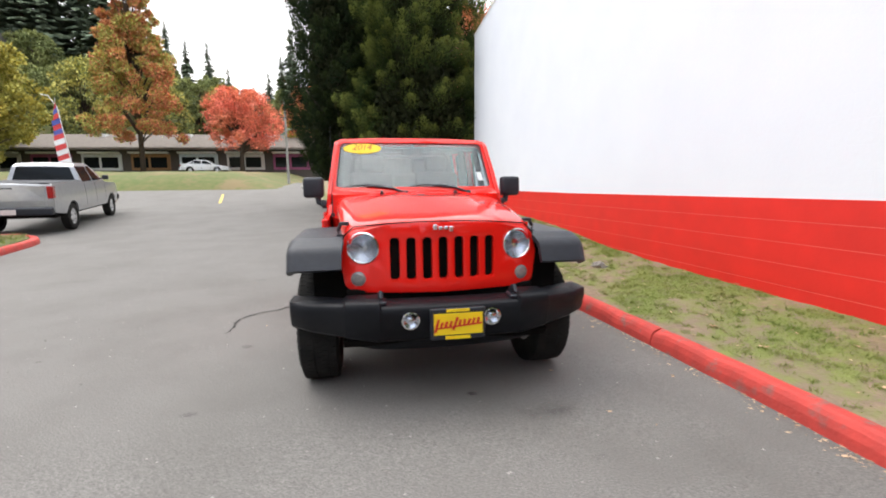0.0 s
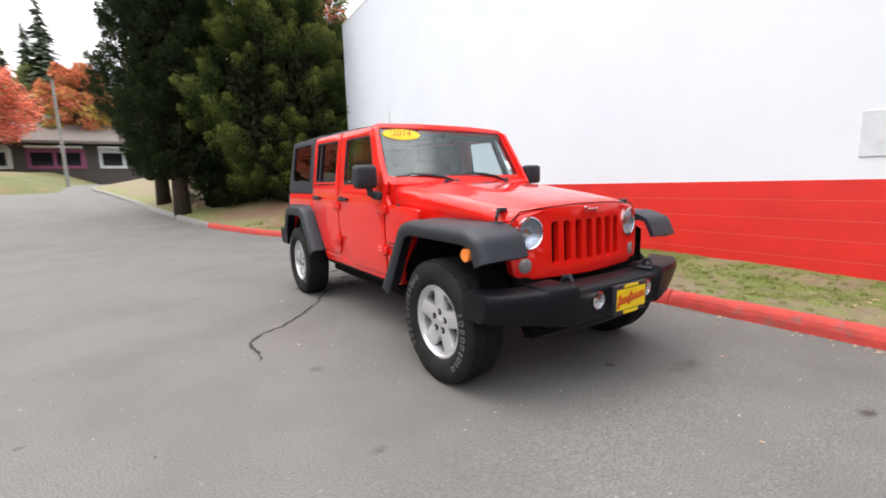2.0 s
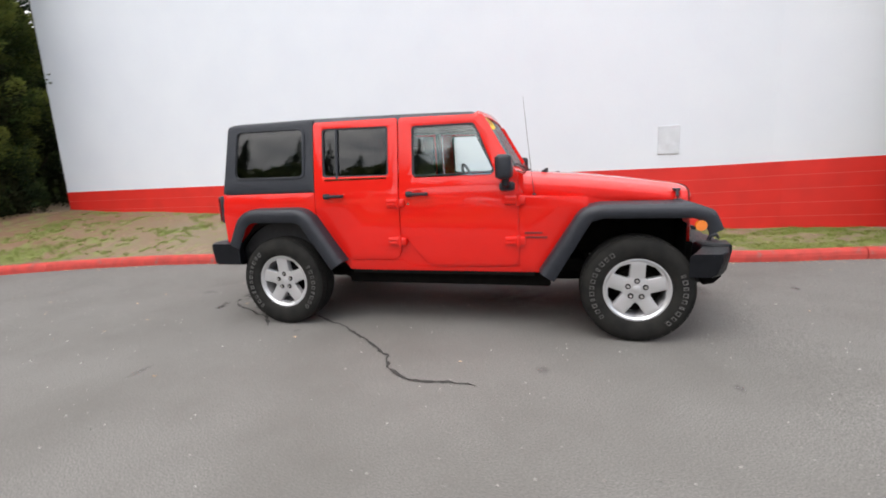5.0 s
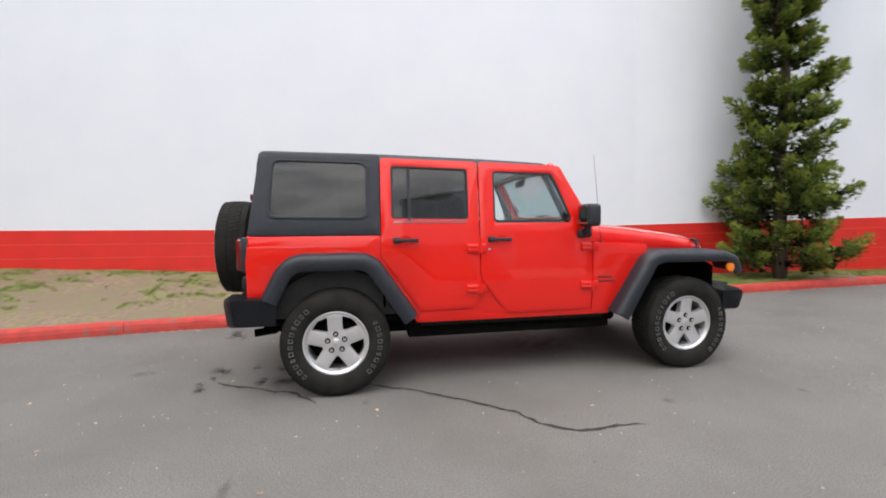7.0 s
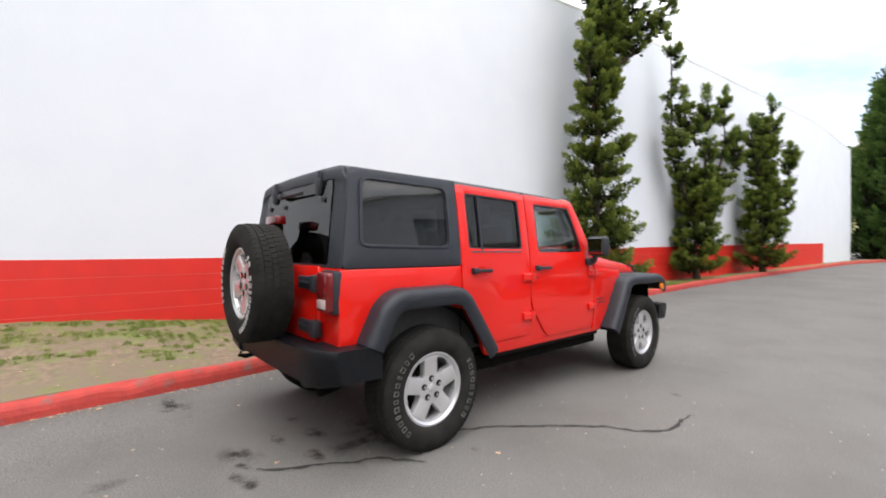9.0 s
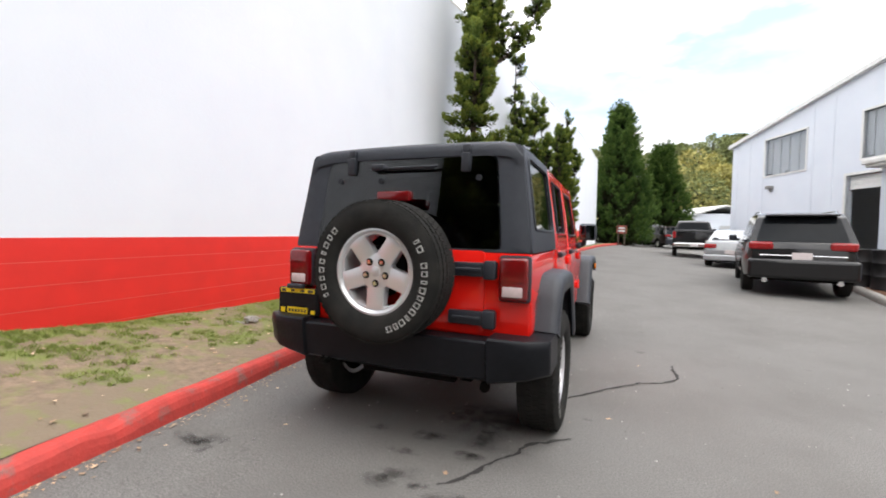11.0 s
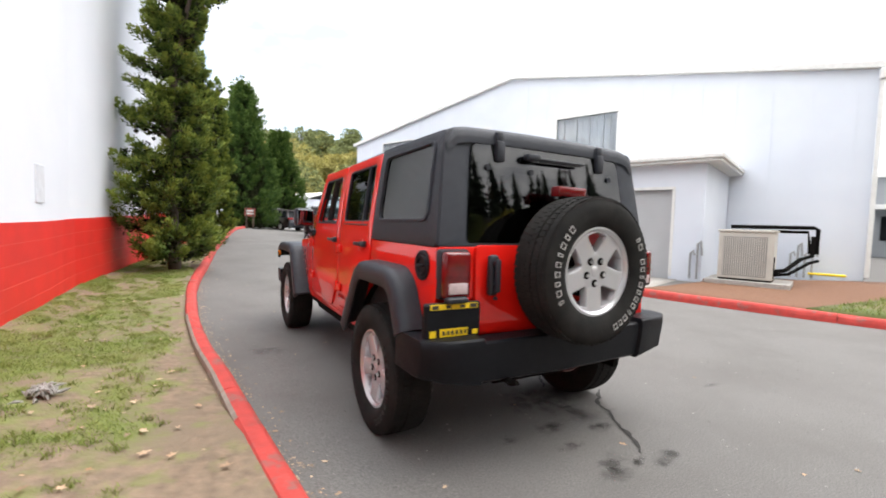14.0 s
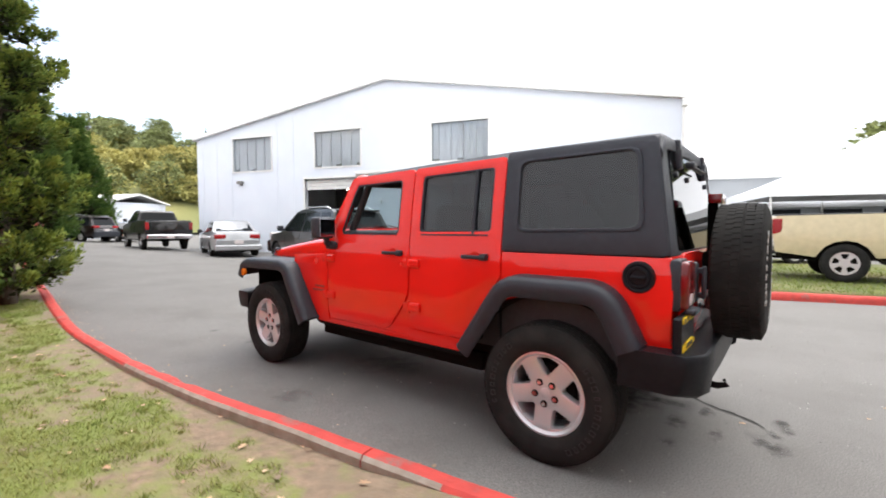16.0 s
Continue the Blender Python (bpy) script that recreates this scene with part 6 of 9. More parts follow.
# wheels: tyre, five-spoke alloy rim, nuts
T_R, T_W = 0.397, 0.250


def build_wheel(m, spare, arcs=((1.95, 14), (-0.75, 9)), ink=None):
    """A wheel whose outer face looks along local +z; m is its pose on the car."""
    bm = bmesh.new()
    wins = []
    for k in range(5):
        a0 = 2 * math.pi * (k + 0.5) / 5 + math.pi / 2
        pts = []
        for r, da in ((0.104, -0.07), (0.104, 0.07), (0.198, 0.355), (0.206, 0.0), (0.198, -0.355)):
            pts.append((r * math.cos(a0 + da), r * math.sin(a0 + da)))
        wins.append(roundpoly(pts, 0.008, 3))

    def put(x, y, d):
        r = math.hypot(x, y)
        z = 0.055 + float(np.interp(r, [0, 0.07, 0.12, 0.19, 0.216], [0.016, 0.016, 0.024, 0.030, 0.030])) - d
        return (x, y, z)
    plate(bm, circle(0, 0, 0.216, 60), wins, put, 0.050, bevel=0.009)
    for v in bm.verts:
        v.co = m @ v.co
    wheel = cpart("wheel", bm, M_ALLOY, None, "silver five-spoke alloy wheel", sharp=35)
    bm = bmesh.new()
    lathe(bm, [(0.212, 0.088), (0.226, 0.100), (0.238, 0.098), (0.238, 0.086), (0.222, 0.07), (0.216, -0.095), (0.236, -0.105), (0.206, -0.10), (0.205, 0.03), (0.208, 0.06)], m, 60)
    cpart("rim", bm, M_ALLOY, wheel, sharp=35)
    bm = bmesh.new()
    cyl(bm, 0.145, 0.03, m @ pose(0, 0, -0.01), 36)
    # Besides the brake disc, an added black disc closes the back of the rim.
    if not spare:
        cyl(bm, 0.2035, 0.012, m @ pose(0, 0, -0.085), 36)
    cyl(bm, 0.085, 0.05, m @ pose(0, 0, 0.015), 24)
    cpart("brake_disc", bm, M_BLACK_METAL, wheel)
    bm = bmesh.new()
    lathe(bm, [(0.001, 0.083), (0.022, 0.082), (0.029, 0.078), (0.031, 0.066), (0.001, 0.066)], m, 24)
    cpart("centre_cap", bm, M_ALLOY, wheel)
    for k in range(5):
        a = 2 * math.pi * k / 5 + math.pi / 2
        bm = bmesh.new()
        p = m @ pose(0.0635 * math.cos(a), 0.0635 * math.sin(a), 0.0745)
        cyl(bm, 0.0125, 0.026, p, 6)
        cpart("lug_nut", bm, M_CHROME, wheel)
        bm = bmesh.new()
        lathe(bm, [(0.0120, -0.004), (0.0205, -0.004), (0.0205, 0.003), (0.0120, 0.003)], m @ pose(0.0635 * math.cos(a), 0.0635 * math.sin(a), 0.0765), 16)
        cpart("lug_recess", bm, M_BLACK_METAL, wheel)
    bm = bmesh.new()
    w = T_W / 2
    lathe(bm, [(0.236, 0.098), (0.243, 0.108), (0.262, 0.121), (0.300, w + 0.004), (0.340, w + 0.002), (0.366, 0.117), (0.381, 0.106), (T_R - 0.007, 0.088), (T_R - 0.007, 0.0), (T_R - 0.007, -0.088), (0.381, -0.106), (0.366, -0.117), (0.32, -w - 0.003), (0.262, -0.121), (0.236, -0.098)], m, 72)
    tyre = cpart("tyre", bm, M_RUBBER, wheel, "black all-terrain tyre with raised lettering", sharp=25)
    # tread blocks, five rows
    V, F = [], []
    n = 66
    for row, (zc, zw, off) in enumerate(((-0.088, 0.039, 0.0), (-0.044, 0.036, 0.5), (0.0, 0.038, 0.15), (0.044, 0.036, 0.65), (0.088, 0.039, 0.2))):
        for k in range(n):
            a = 2 * math.pi * (k + off) / n
            da = 2 * math.pi / n * (0.45 if k % 2 else 0.42)
            lean = 0.006 * (1 if row % 2 else -1)
            q = len(V)
            r1 = T_R - (0.006 if abs(zc) > 0.06 else 0.0)
            for r in (T_R - 0.014, r1):
                for aa, zz in ((a - da, zc - zw / 2), (a + da, zc - zw / 2 + lean), (a + da, zc + zw / 2 + lean), (a - da, zc + zw / 2)):
                    V.append(m @ Vector((r * math.cos(aa), r * math.sin(aa), zz)))
            F += [(q + 4, q + 5, q + 6, q + 7), (q, q + 1, q + 5, q + 4), (q + 1, q + 2, q + 6, q + 5), (q + 2, q + 3, q + 7, q + 6), (q + 3, q, q + 4, q + 7)]
    # shoulder lugs down the side wall
    for sg in (1, -1):
        for k in range(n // 2):
            a = 2 * math.pi * (k + 0.3) / (n // 2)
            q = len(V)
            da = 0.07
            for r, zz in ((T_R - 0.010, 0.099), (0.380, 0.1095)):
                for aa, dz in ((a - da, 0.0), (a + da, 0.0), (a + da, 0.003), (a - da, 0.003)):
                    V.append(m @ Vector((r * math.cos(aa), r * math.sin(aa), sg * (zz + dz))))
            F += [(q + 2, q + 3, q + 7, q + 6), (q + 1, q + 2, q + 6, q + 5), (q + 3, q, q + 4, q + 7), (q, q + 1, q + 2, q + 3), (q + 4, q + 5, q + 6, q + 7)]
    tagged(raw("tread", V, F, M_RUBBER, wheel), kind="stuff")
    # raised lettering kept as plain outlined bars
    V, F = [], []
    for start, count in arcs:
        for k in range(count):
            if count == 14 and k == 11:
                continue
            a = start + k * 0.135 * (1 if count == 14 else 1.12)
            e = (0.046, 0.036, 0.050, 0.026, 0.043)[k % 5]
            bars = ((0.300, 0.332, -e, 0.012 - e), (0.300, 0.332, e - 0.012, e), (0.3275, 0.332, 0.012 - e, e - 0.012), (0.300, 0.3045, 0.012 - e, e - 0.012))
            for r0, r1, d0, d1 in [bars[q] for q in (0, 1, 2, 3)]:
                q = len(V)
                for zz in (w - 0.006, w + 0.0075):
                    for r, d in ((r0, d0), (r1, d0), (r1, d1), (r0, d1)):
                        V.append(m @ Vector((r * math.cos(a + d), r * math.sin(a + d), zz)))
                F += [(q + 4, q + 5, q + 6, q + 7), (q, q + 1, q + 5, q + 4), (q + 1, q + 2, q + 6, q + 5), (q + 2, q + 3, q + 7, q + 6), (q + 3, q, q + 4, q + 7)]
    tagged(raw("lettering", V, F, ink or M_LETTER, wheel), kind="stuff")
    return wheel


for s in (-1, 1):
    for y, turn in ((-1.473, 20), (1.473, 15 if s < 0 else -23)):
        build_wheel(pose(s * 0.790, y, T_R - 0.004, 0, 90 * s, 0) @ pose(0, 0, 0, 0, 0, turn * s), False, ((0.95, 12), (-2.05, 9)), M_LETTER_DULL if s < 0 else M_LETTER_BLACK)
build_wheel(pose(-0.002, 2.300, 1.066, -90, 0, 0), True)
# carrier of the spare wheel and the high brake lamp
bm = bmesh.new()
box(bm, -0.12, 0.12, 2.11, 2.21, 0.95, 1.18, bevel=0.02, seg=2)
cyl(bm, 0.05, 0.14, pose(0, 2.24, 1.062, 90), 16)
box(bm, -0.03, 0.03, 2.12, 2.17, 1.15, 1.47, bevel=0.008)
carrier = cpart("spare_carrier", bm, M_BLACK_METAL, None, "black spare wheel carrier")
bm = bmesh.new()
box(bm, -0.105, 0.105, 2.13, 2.20, 1.462, 1.520, bevel=0.010, seg=2)
cpart("high_brake_lamp", bm, M_TAIL_RED, carrier, "red high brake lamp")

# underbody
# Low skid plate, tank and crossmember added to deepen shade under the car.
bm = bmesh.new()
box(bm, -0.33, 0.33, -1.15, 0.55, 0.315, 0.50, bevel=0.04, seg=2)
cpart("skid_plate", bm, M_BLACK_METAL, None, "black skid plate under the gearbox, added to darken the ground")
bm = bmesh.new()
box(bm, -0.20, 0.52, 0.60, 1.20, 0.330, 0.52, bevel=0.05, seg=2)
cpart("fuel_tank", bm, M_BLACK_METAL, None, "black fuel tank under the floor, added to darken the ground")
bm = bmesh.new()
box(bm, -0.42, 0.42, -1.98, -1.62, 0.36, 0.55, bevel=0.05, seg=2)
cpart("added_crossmember", bm, M_BLACK_METAL, None)
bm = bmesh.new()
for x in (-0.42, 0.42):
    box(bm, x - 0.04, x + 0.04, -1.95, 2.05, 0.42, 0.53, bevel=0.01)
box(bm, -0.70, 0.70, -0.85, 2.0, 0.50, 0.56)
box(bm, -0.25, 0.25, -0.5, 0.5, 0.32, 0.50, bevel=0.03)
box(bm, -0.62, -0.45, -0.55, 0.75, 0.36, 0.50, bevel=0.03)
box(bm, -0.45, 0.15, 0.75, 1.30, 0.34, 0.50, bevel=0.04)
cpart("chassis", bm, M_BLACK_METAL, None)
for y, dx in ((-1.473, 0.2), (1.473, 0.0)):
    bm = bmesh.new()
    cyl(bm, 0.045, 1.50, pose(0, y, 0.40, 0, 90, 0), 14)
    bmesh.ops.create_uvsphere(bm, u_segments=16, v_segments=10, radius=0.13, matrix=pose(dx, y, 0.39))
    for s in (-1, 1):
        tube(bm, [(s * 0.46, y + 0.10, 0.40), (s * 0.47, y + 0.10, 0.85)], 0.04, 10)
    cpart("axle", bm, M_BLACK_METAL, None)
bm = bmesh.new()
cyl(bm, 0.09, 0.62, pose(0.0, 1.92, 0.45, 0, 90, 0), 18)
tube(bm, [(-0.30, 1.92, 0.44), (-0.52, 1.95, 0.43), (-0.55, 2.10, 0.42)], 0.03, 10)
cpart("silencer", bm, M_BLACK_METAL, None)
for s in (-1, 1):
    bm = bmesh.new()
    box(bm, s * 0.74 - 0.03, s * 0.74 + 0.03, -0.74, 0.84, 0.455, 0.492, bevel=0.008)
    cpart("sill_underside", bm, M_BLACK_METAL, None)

# Extra low boxes added beside the chassis to darken the strip under each sill.
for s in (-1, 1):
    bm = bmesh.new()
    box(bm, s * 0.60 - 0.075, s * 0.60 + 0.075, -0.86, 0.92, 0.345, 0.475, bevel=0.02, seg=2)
    cpart("added_shade_rail", bm, M_BLACK_METAL, None)

# cabin
bm = bmesh.new()
box(bm, -0.74, 0.74, -0.60, 2.04, 0.56, 0.62)
cpart("cabin_floor", bm, M_INNER)
bm = bmesh.new()
prism(bm, [(-0.58, 0.62), (-0.58, 1.285), (-0.40, 1.300), (-0.22, 1.255), (-0.16, 1.17), (-0.22, 0.95), (-0.30, 0.62)], "x", -0.735, 0.735)
dash = cpart("dashboard", bm, M_INNER, None, "black dashboard")
bm = bmesh.new()
SW = pose(0.37, -0.02, 1.19, 68, 0, 0)
rings = []
for k in range(28):
    a = 2 * math.pi * k / 28
    c = Vector((0.185 * math.cos(a), 0.185 * math.sin(a), 0))
    rings.append([bm.verts.new(SW @ (c + Vector((math.cos(a) * 0.016 * math.cos(b), math.sin(a) * 0.016 * math.cos(b), 0.016 * math.sin(b))))) for b in (2 * math.pi * j / 8 for j in range(8))])
for a, b in zip(rings, rings[1:] + rings[:1]):
    for k in range(8):
        bm.faces.new((a[k], a[(k + 1) % 8], b[(k + 1) % 8], b[k]))
box(bm, -0.17, 0.17, -0.03, 0.03, -0.02, 0.01, m=SW, bevel=0.008)
box(bm, -0.03, 0.03, -0.17, 0.0, -0.02, 0.01, m=SW, bevel=0.008)
cyl(bm, 0.03, 0.25, SW @ pose(0, 0, -0.13), 12)
cpart("steering_wheel", bm, M_INNER, dash, "black steering wheel")


def seat(x, y, w):
    bm = bmesh.new()
    box(bm, x - w / 2, x + w / 2, y - 0.26, y + 0.24, 0.80, 0.95, bevel=0.05, seg=3)
    st = cpart("seat", bm, M_SEAT, None, "black cloth seat")
    bm = bmesh.new()
    box(bm, x - w / 2 + 0.01, x + w / 2 - 0.01, -0.07, 0.07, 0.0, 0.62, m=pose(0, y + 0.22, 0.88, -14), bevel=0.05, seg=3)
    cpart("backrest", bm, M_SEAT, st)
    n = 1 if w < 0.7 else 2
    for i in range(n):
        hx = x + (i - (n - 1) / 2) * 0.62
        bm = bmesh.new()
        box(bm, hx - 0.13, hx + 0.13, y + 0.34, y + 0.44, 1.50, 1.68, bevel=0.04, seg=3)
        for d in (-0.05, 0.05):
            tube(bm, [(hx + d, y + 0.37, 1.42), (hx + d, y + 0.39, 1.52)], 0.007, 6)
        cpart("headrest", bm, M_SEAT, st)


seat(0.37, 0.16, 0.52)
seat(-0.37, 0.16, 0.52)
seat(0.0, 1.02, 1.25)
bm = bmesh.new()
for s in (-1, 1):
    tube(bm, [(s * 0.66, -0.44, 1.30), (s * 0.635, -0.24, 1.69), (s * 0.63, 0.38, 1.735), (s * 0.63, 1.20, 1.745), (s * 0.63, 1.55, 1.60), (s * 0.66, 1.98, 1.05)], 0.030, 8)
    tube(bm, [(s * 0.63, 0.38, 1.73), (s * 0.68, 0.38, 1.2), (s * 0.70, 0.40, 0.62)], 0.032, 8)
    tube(bm, [(s * 0.63, 1.20, 1.74), (s * 0.68, 1.22, 1.2), (s * 0.70, 1.24, 0.62)], 0.032, 8)
tube(bm, [(-0.63, 0.38, 1.735), (0, 0.38, 1.75), (0.63, 0.38, 1.735)], 0.03, 8)
tube(bm, [(-0.63, 1.20, 1.745), (0, 1.20, 1.76), (0.63, 1.20, 1.745)], 0.03, 8)
tube(bm, [(-0.635, -0.24, 1.69), (0, -0.25, 1.715), (0.635, -0.24, 1.69)], 0.03, 8)
cpart("roll_cage", bm, M_INNER, None, "padded black roll cage")
for s in (-1, 1):
    bm = bmesh.new()
    box(bm, s * 0.735 - 0.02, s * 0.735 + 0.02, -0.56, 1.10, 0.62, 1.262)
    cpart("door_lining", bm, M_INNER)
    bm = bmesh.new()
    box(bm, s * 0.735 - 0.02, s * 0.735 + 0.02, 1.12, 2.04, 0.62, 1.178)
    cpart("cargo_lining", bm, M_INNER)

# ---- planted beds, apron and far kerb across the drive ----
KERB_W1 = [(-6.9, -11.0), (-6.45, -9.0), (-5.95, -6.4), (-5.65, -4.5)]
KERB_W2 = [(-5.75, -1.75), (-5.85, -1.0), (-6.3, 0.9), (-7.0, 3.1), (-7.6, 5.2), (-8.2, 7.4), (-8.9, 8.3), (-9.9, 8.5), (-13.0, 8.0)]
kerb_run("kerb_bed", KERB_W1, 0.16, 0.14, lambda p: M_KERB_RED if p.y > -5.3 else M_CONCRETE, "grey concrete kerb with a red painted end round a mulch bed", inward=1, stones=1.6)
kerb_run("kerb_island", KERB_W2, 0.16, 0.14, M_KERB_RED, "red painted kerb round the grass island", inward=1)


def bed(name, outline, z, material, label, category):
    bm = bmesh.new()
    vs = [bm.verts.new((x, y, 0)) for x, y in outline]
    bm.faces.new(vs)
    bmesh.ops.triangulate(bm, faces=bm.faces[:])
    bmesh.ops.subdivide_edges(bm, edges=bm.edges[:], cuts=5, use_grid_fill=True)
    for v in bm.verts:
        v.co.z = hgt(v.co.x, v.co.y) + z + 0.02 * noise.noise(Vector((v.co.x * 2, v.co.y * 2, 0)))
    skirt = bmesh.ops.extrude_edge_only(bm, edges=[e for e in bm.edges if len(e.link_faces) == 1])
    for v in skirt["geom"]:
        if isinstance(v, bmesh.types.BMVert):
            v.co.z -= 0.3
    return solid(name, bm, material, label, category, kind="structure", smooth=True)


bed("mulch_bed", [(-6.95, -10.6), (-6.55, -9.0), (-6.05, -6.4), (-5.78, -4.55), (-8.4, -4.6), (-8.35, -5.3), (-7.0, -9.3), (-7.4, -10.6)], 0.12, M_MULCH, "bed of reddish-brown bark mulch beside the annexe", "mulch bed")
bed("mulch_bed", [(-5.85, -1.7), (-5.95, -1.0), (-6.4, 0.9), (-7.1, 3.0), (-14.6, 0.6), (-13.6, -0.6), (-9.4, -2.4), (-9.15, -2.0)], 0.12, M_MULCH, "bed of reddish-brown bark mulch under the cooling unit", "mulch bed")
bed("island_lawn", [(-6.42, 0.9), (-7.1, 3.1), (-7.7, 5.2), (-8.3, 7.3), (-8.95, 8.15), (-9.9, 8.35), (-14.0, 8.0), (-17.0, 1.6), (-10.0, 1.1)], 0.16, M_FAR_GRASS, "green grass island beside the drive", "lawn")
bed("apron", [(-5.62, -4.45), (-5.66, -1.8), (-9.1, -2.9), (-8.6, -4.75)], 0.03, M_CONCRETE, "pale concrete apron before the roller door", "apron")
rnd_g = np.random.RandomState(9)
V, F = [], []
for _ in range(15000):
    x, y = rnd_g.uniform(-14, -6.3), rnd_g.uniform(1.0, 8.2)
    if x > float(np.interp(y, [0.9, 3.1, 5.2, 7.4, 8.3], [-6.45, -7.12, -7.75, -8.35, -9.0])):
        continue
    z, h, a = hgt(x, y) + 0.15, rnd_g.uniform(0.03, 0.08), rnd_g.uniform(0, 6.28)
    k = len(V)
    V += [(x + 0.01 * math.cos(a), y + 0.01 * math.sin(a), z), (x - 0.01 * math.cos(a), y - 0.01 * math.sin(a), z), (x + rnd_g.normal(0, 0.02), y + rnd_g.normal(0, 0.02), z + h)]
    F.append((k, k + 1, k + 2))
tagged(raw("island_grass", V, F, M_GRASS), "green grass on the island", "grass", kind="stuff")


# cooling unit with its pad and pipes
def cooling_unit():
    root = thing("cooling_unit", "beige outdoor cooling unit with a louvred side on a pad", "air conditioner", at=B_M @ pose(1.85, -3.85, 0.06))
    m_case = mat("beige_metal_case", (0.50, 0.48, 0.43), 0.5, col2=(0.44, 0.42, 0.38), scale=4)
    bm = bmesh.new()
    box(bm, -0.75, 0.85, -0.62, 0.62, -0.05, 0.06, bevel=0.01)
    part("pad", bm, M_CONCRETE, root, "pale concrete pad")
    bm = bmesh.new()
    box(bm, -0.52, 0.52, -0.46, 0.46, 0.10, 1.16, bevel=0.02, seg=2)
    part("case", bm, m_case, root)
    bm = bmesh.new()
    box(bm, -0.545, 0.545, -0.485, 0.485, 1.16, 1.215, bevel=0.015, seg=2)
    part("lid", bm, m_case, root, "pale overhanging lid")
    bm = bmesh.new()
    box(bm, -0.50, 0.50, -0.44, 0.44, 0.055, 0.10)
    part("base_rail", bm, M_BLACK_METAL, root)
    bm = bmesh.new()
    box(bm, -0.43, 0.40, -0.470, -0.458, 0.16, 1.06, bevel=0.006)
    coil = part("louvre_panel", bm, mat("grey_louvre_panel", (0.25, 0.25, 0.24), 0.55, col2=(0.21, 0.21, 0.20), scale=5), root, "grey louvred coil panel")
    for k in range(20):
        bm = bmesh.new()
        box(bm, -0.42 + 0.041 * k, -0.405 + 0.041 * k, -0.477, -0.466, 0.18, 1.04)
        part("louvre", bm, m_case, coil)
    bm = bmesh.new()
    box(bm, 0.518, 0.530, -0.42, -0.16, 0.14, 0.62, bevel=0.004)
    part("service_hatch", bm, M_BLACK_METAL, root, "dark open service hatch")
    bm = bmesh.new()
    tube(bm, [(0.50, -0.30, 0.30), (0.72, -0.20, 0.34), (0.95, 0.30, 0.58), (1.15, 0.60, 0.66), (1.15, 0.70, 1.10)], 0.045, 8)
    tube(bm, [(0.50, -0.26, 0.22), (0.78, -0.10, 0.26), (1.10, 0.45, 0.50), (1.25, 0.70, 0.55)], 0.035, 8)
    tube(bm, [(-0.45, 0.70, 1.30), (1.15, 0.70, 1.30), (1.22, 0.70, 1.26), (1.22, 0.70, 0.70)], 0.045, 8)
    tube(bm, [(-0.45, 0.76, 1.20), (1.05, 0.76, 1.20), (1.10, 0.76, 0.70)], 0.035, 8)
    part("insulated_pipe", bm, M_BLACK_METAL, root, "black insulated pipes")


cooling_unit()


def meter_pipes(at, label, n):
    root = thing("service_pipes", label, "pipes", at=at)
    for k in range(n):
        bm = bmesh.new()
        tube(bm, [(0.16 * k, 0, -0.1), (0.16 * k, 0, 0.55 + 0.25 * (k % 2)), (0.16 * k + 0.06, 0, 0.62 + 0.25 * (k % 2)), (0.16 * k + 0.1, 0, 0.5)], 0.03, 8)
        part("pipe", bm, mat("grey_pipe", (0.38, 0.39, 0.4), 0.5, metal=0.4), root)


meter_pipes(B_M @ pose(0.62, -3.62, 0.1), "grey upright service pipes by the annexe corner", 2)
meter_pipes(B_M @ pose(2.5, -0.35, 0.1), "grey utility pipes along the building", 4)
bm = bmesh.new()
box(bm, 2.9, 3.7, -0.5, -0.25, 0.10, 0.16, bevel=0.02)
stop = solid("wheel_stop", bm, M_YELLOW, "yellow painted block lying by the building", "wheel stop")
stop.matrix_basis = B_M


def drum(at, material, label):
    root = thing("drum", label, "barrel", "drums beside the annexe", at=pose(*at))
    bm = bmesh.new()
    prof = [(0.001, 0.0), (0.285, 0.0), (0.295, 0.02), (0.285, 0.04), (0.285, 0.28), (0.297, 0.30), (0.285, 0.32), (0.285, 0.58), (0.297, 0.60), (0.285, 0.62), (0.285, 0.86), (0.295, 0.88), (0.285, 0.895), (0.275, 0.875), (0.001, 0.87)]
    lathe(bm, prof, Matrix.Identity(4), 32)
    part("shell", bm, material, root, sharp=40)
    bm = bmesh.new()
    cyl(bm, 0.035, 0.03, pose(0.15, 0.05, 0.88), 12)
    part("bung", bm, M_BLACK_METAL, root)


M_DRUM_BLUE = mat("blue_drum_paint", (0.015, 0.13, 0.42), 0.4, col2=(0.012, 0.10, 0.34), scale=5)
M_DRUM_BLACK = mat("black_drum_paint", (0.014, 0.014, 0.016), 0.45, col2=(0.028, 0.024, 0.024), scale=6)
drum((-7.26, -6.87, 0.2), M_DRUM_BLUE, "blue steel drum on the mulch bed")
drum((-7.02, -7.58, 0.2), M_DRUM_BLACK, "black steel drum with rust on the mulch bed")
drum((-6.80, -8.25, 0.2), M_DRUM_BLACK, "black steel drum beside another drum")
drum((-6.62, -8.95, 0.2), M_DRUM_BLACK, "black steel drum beside another drum")


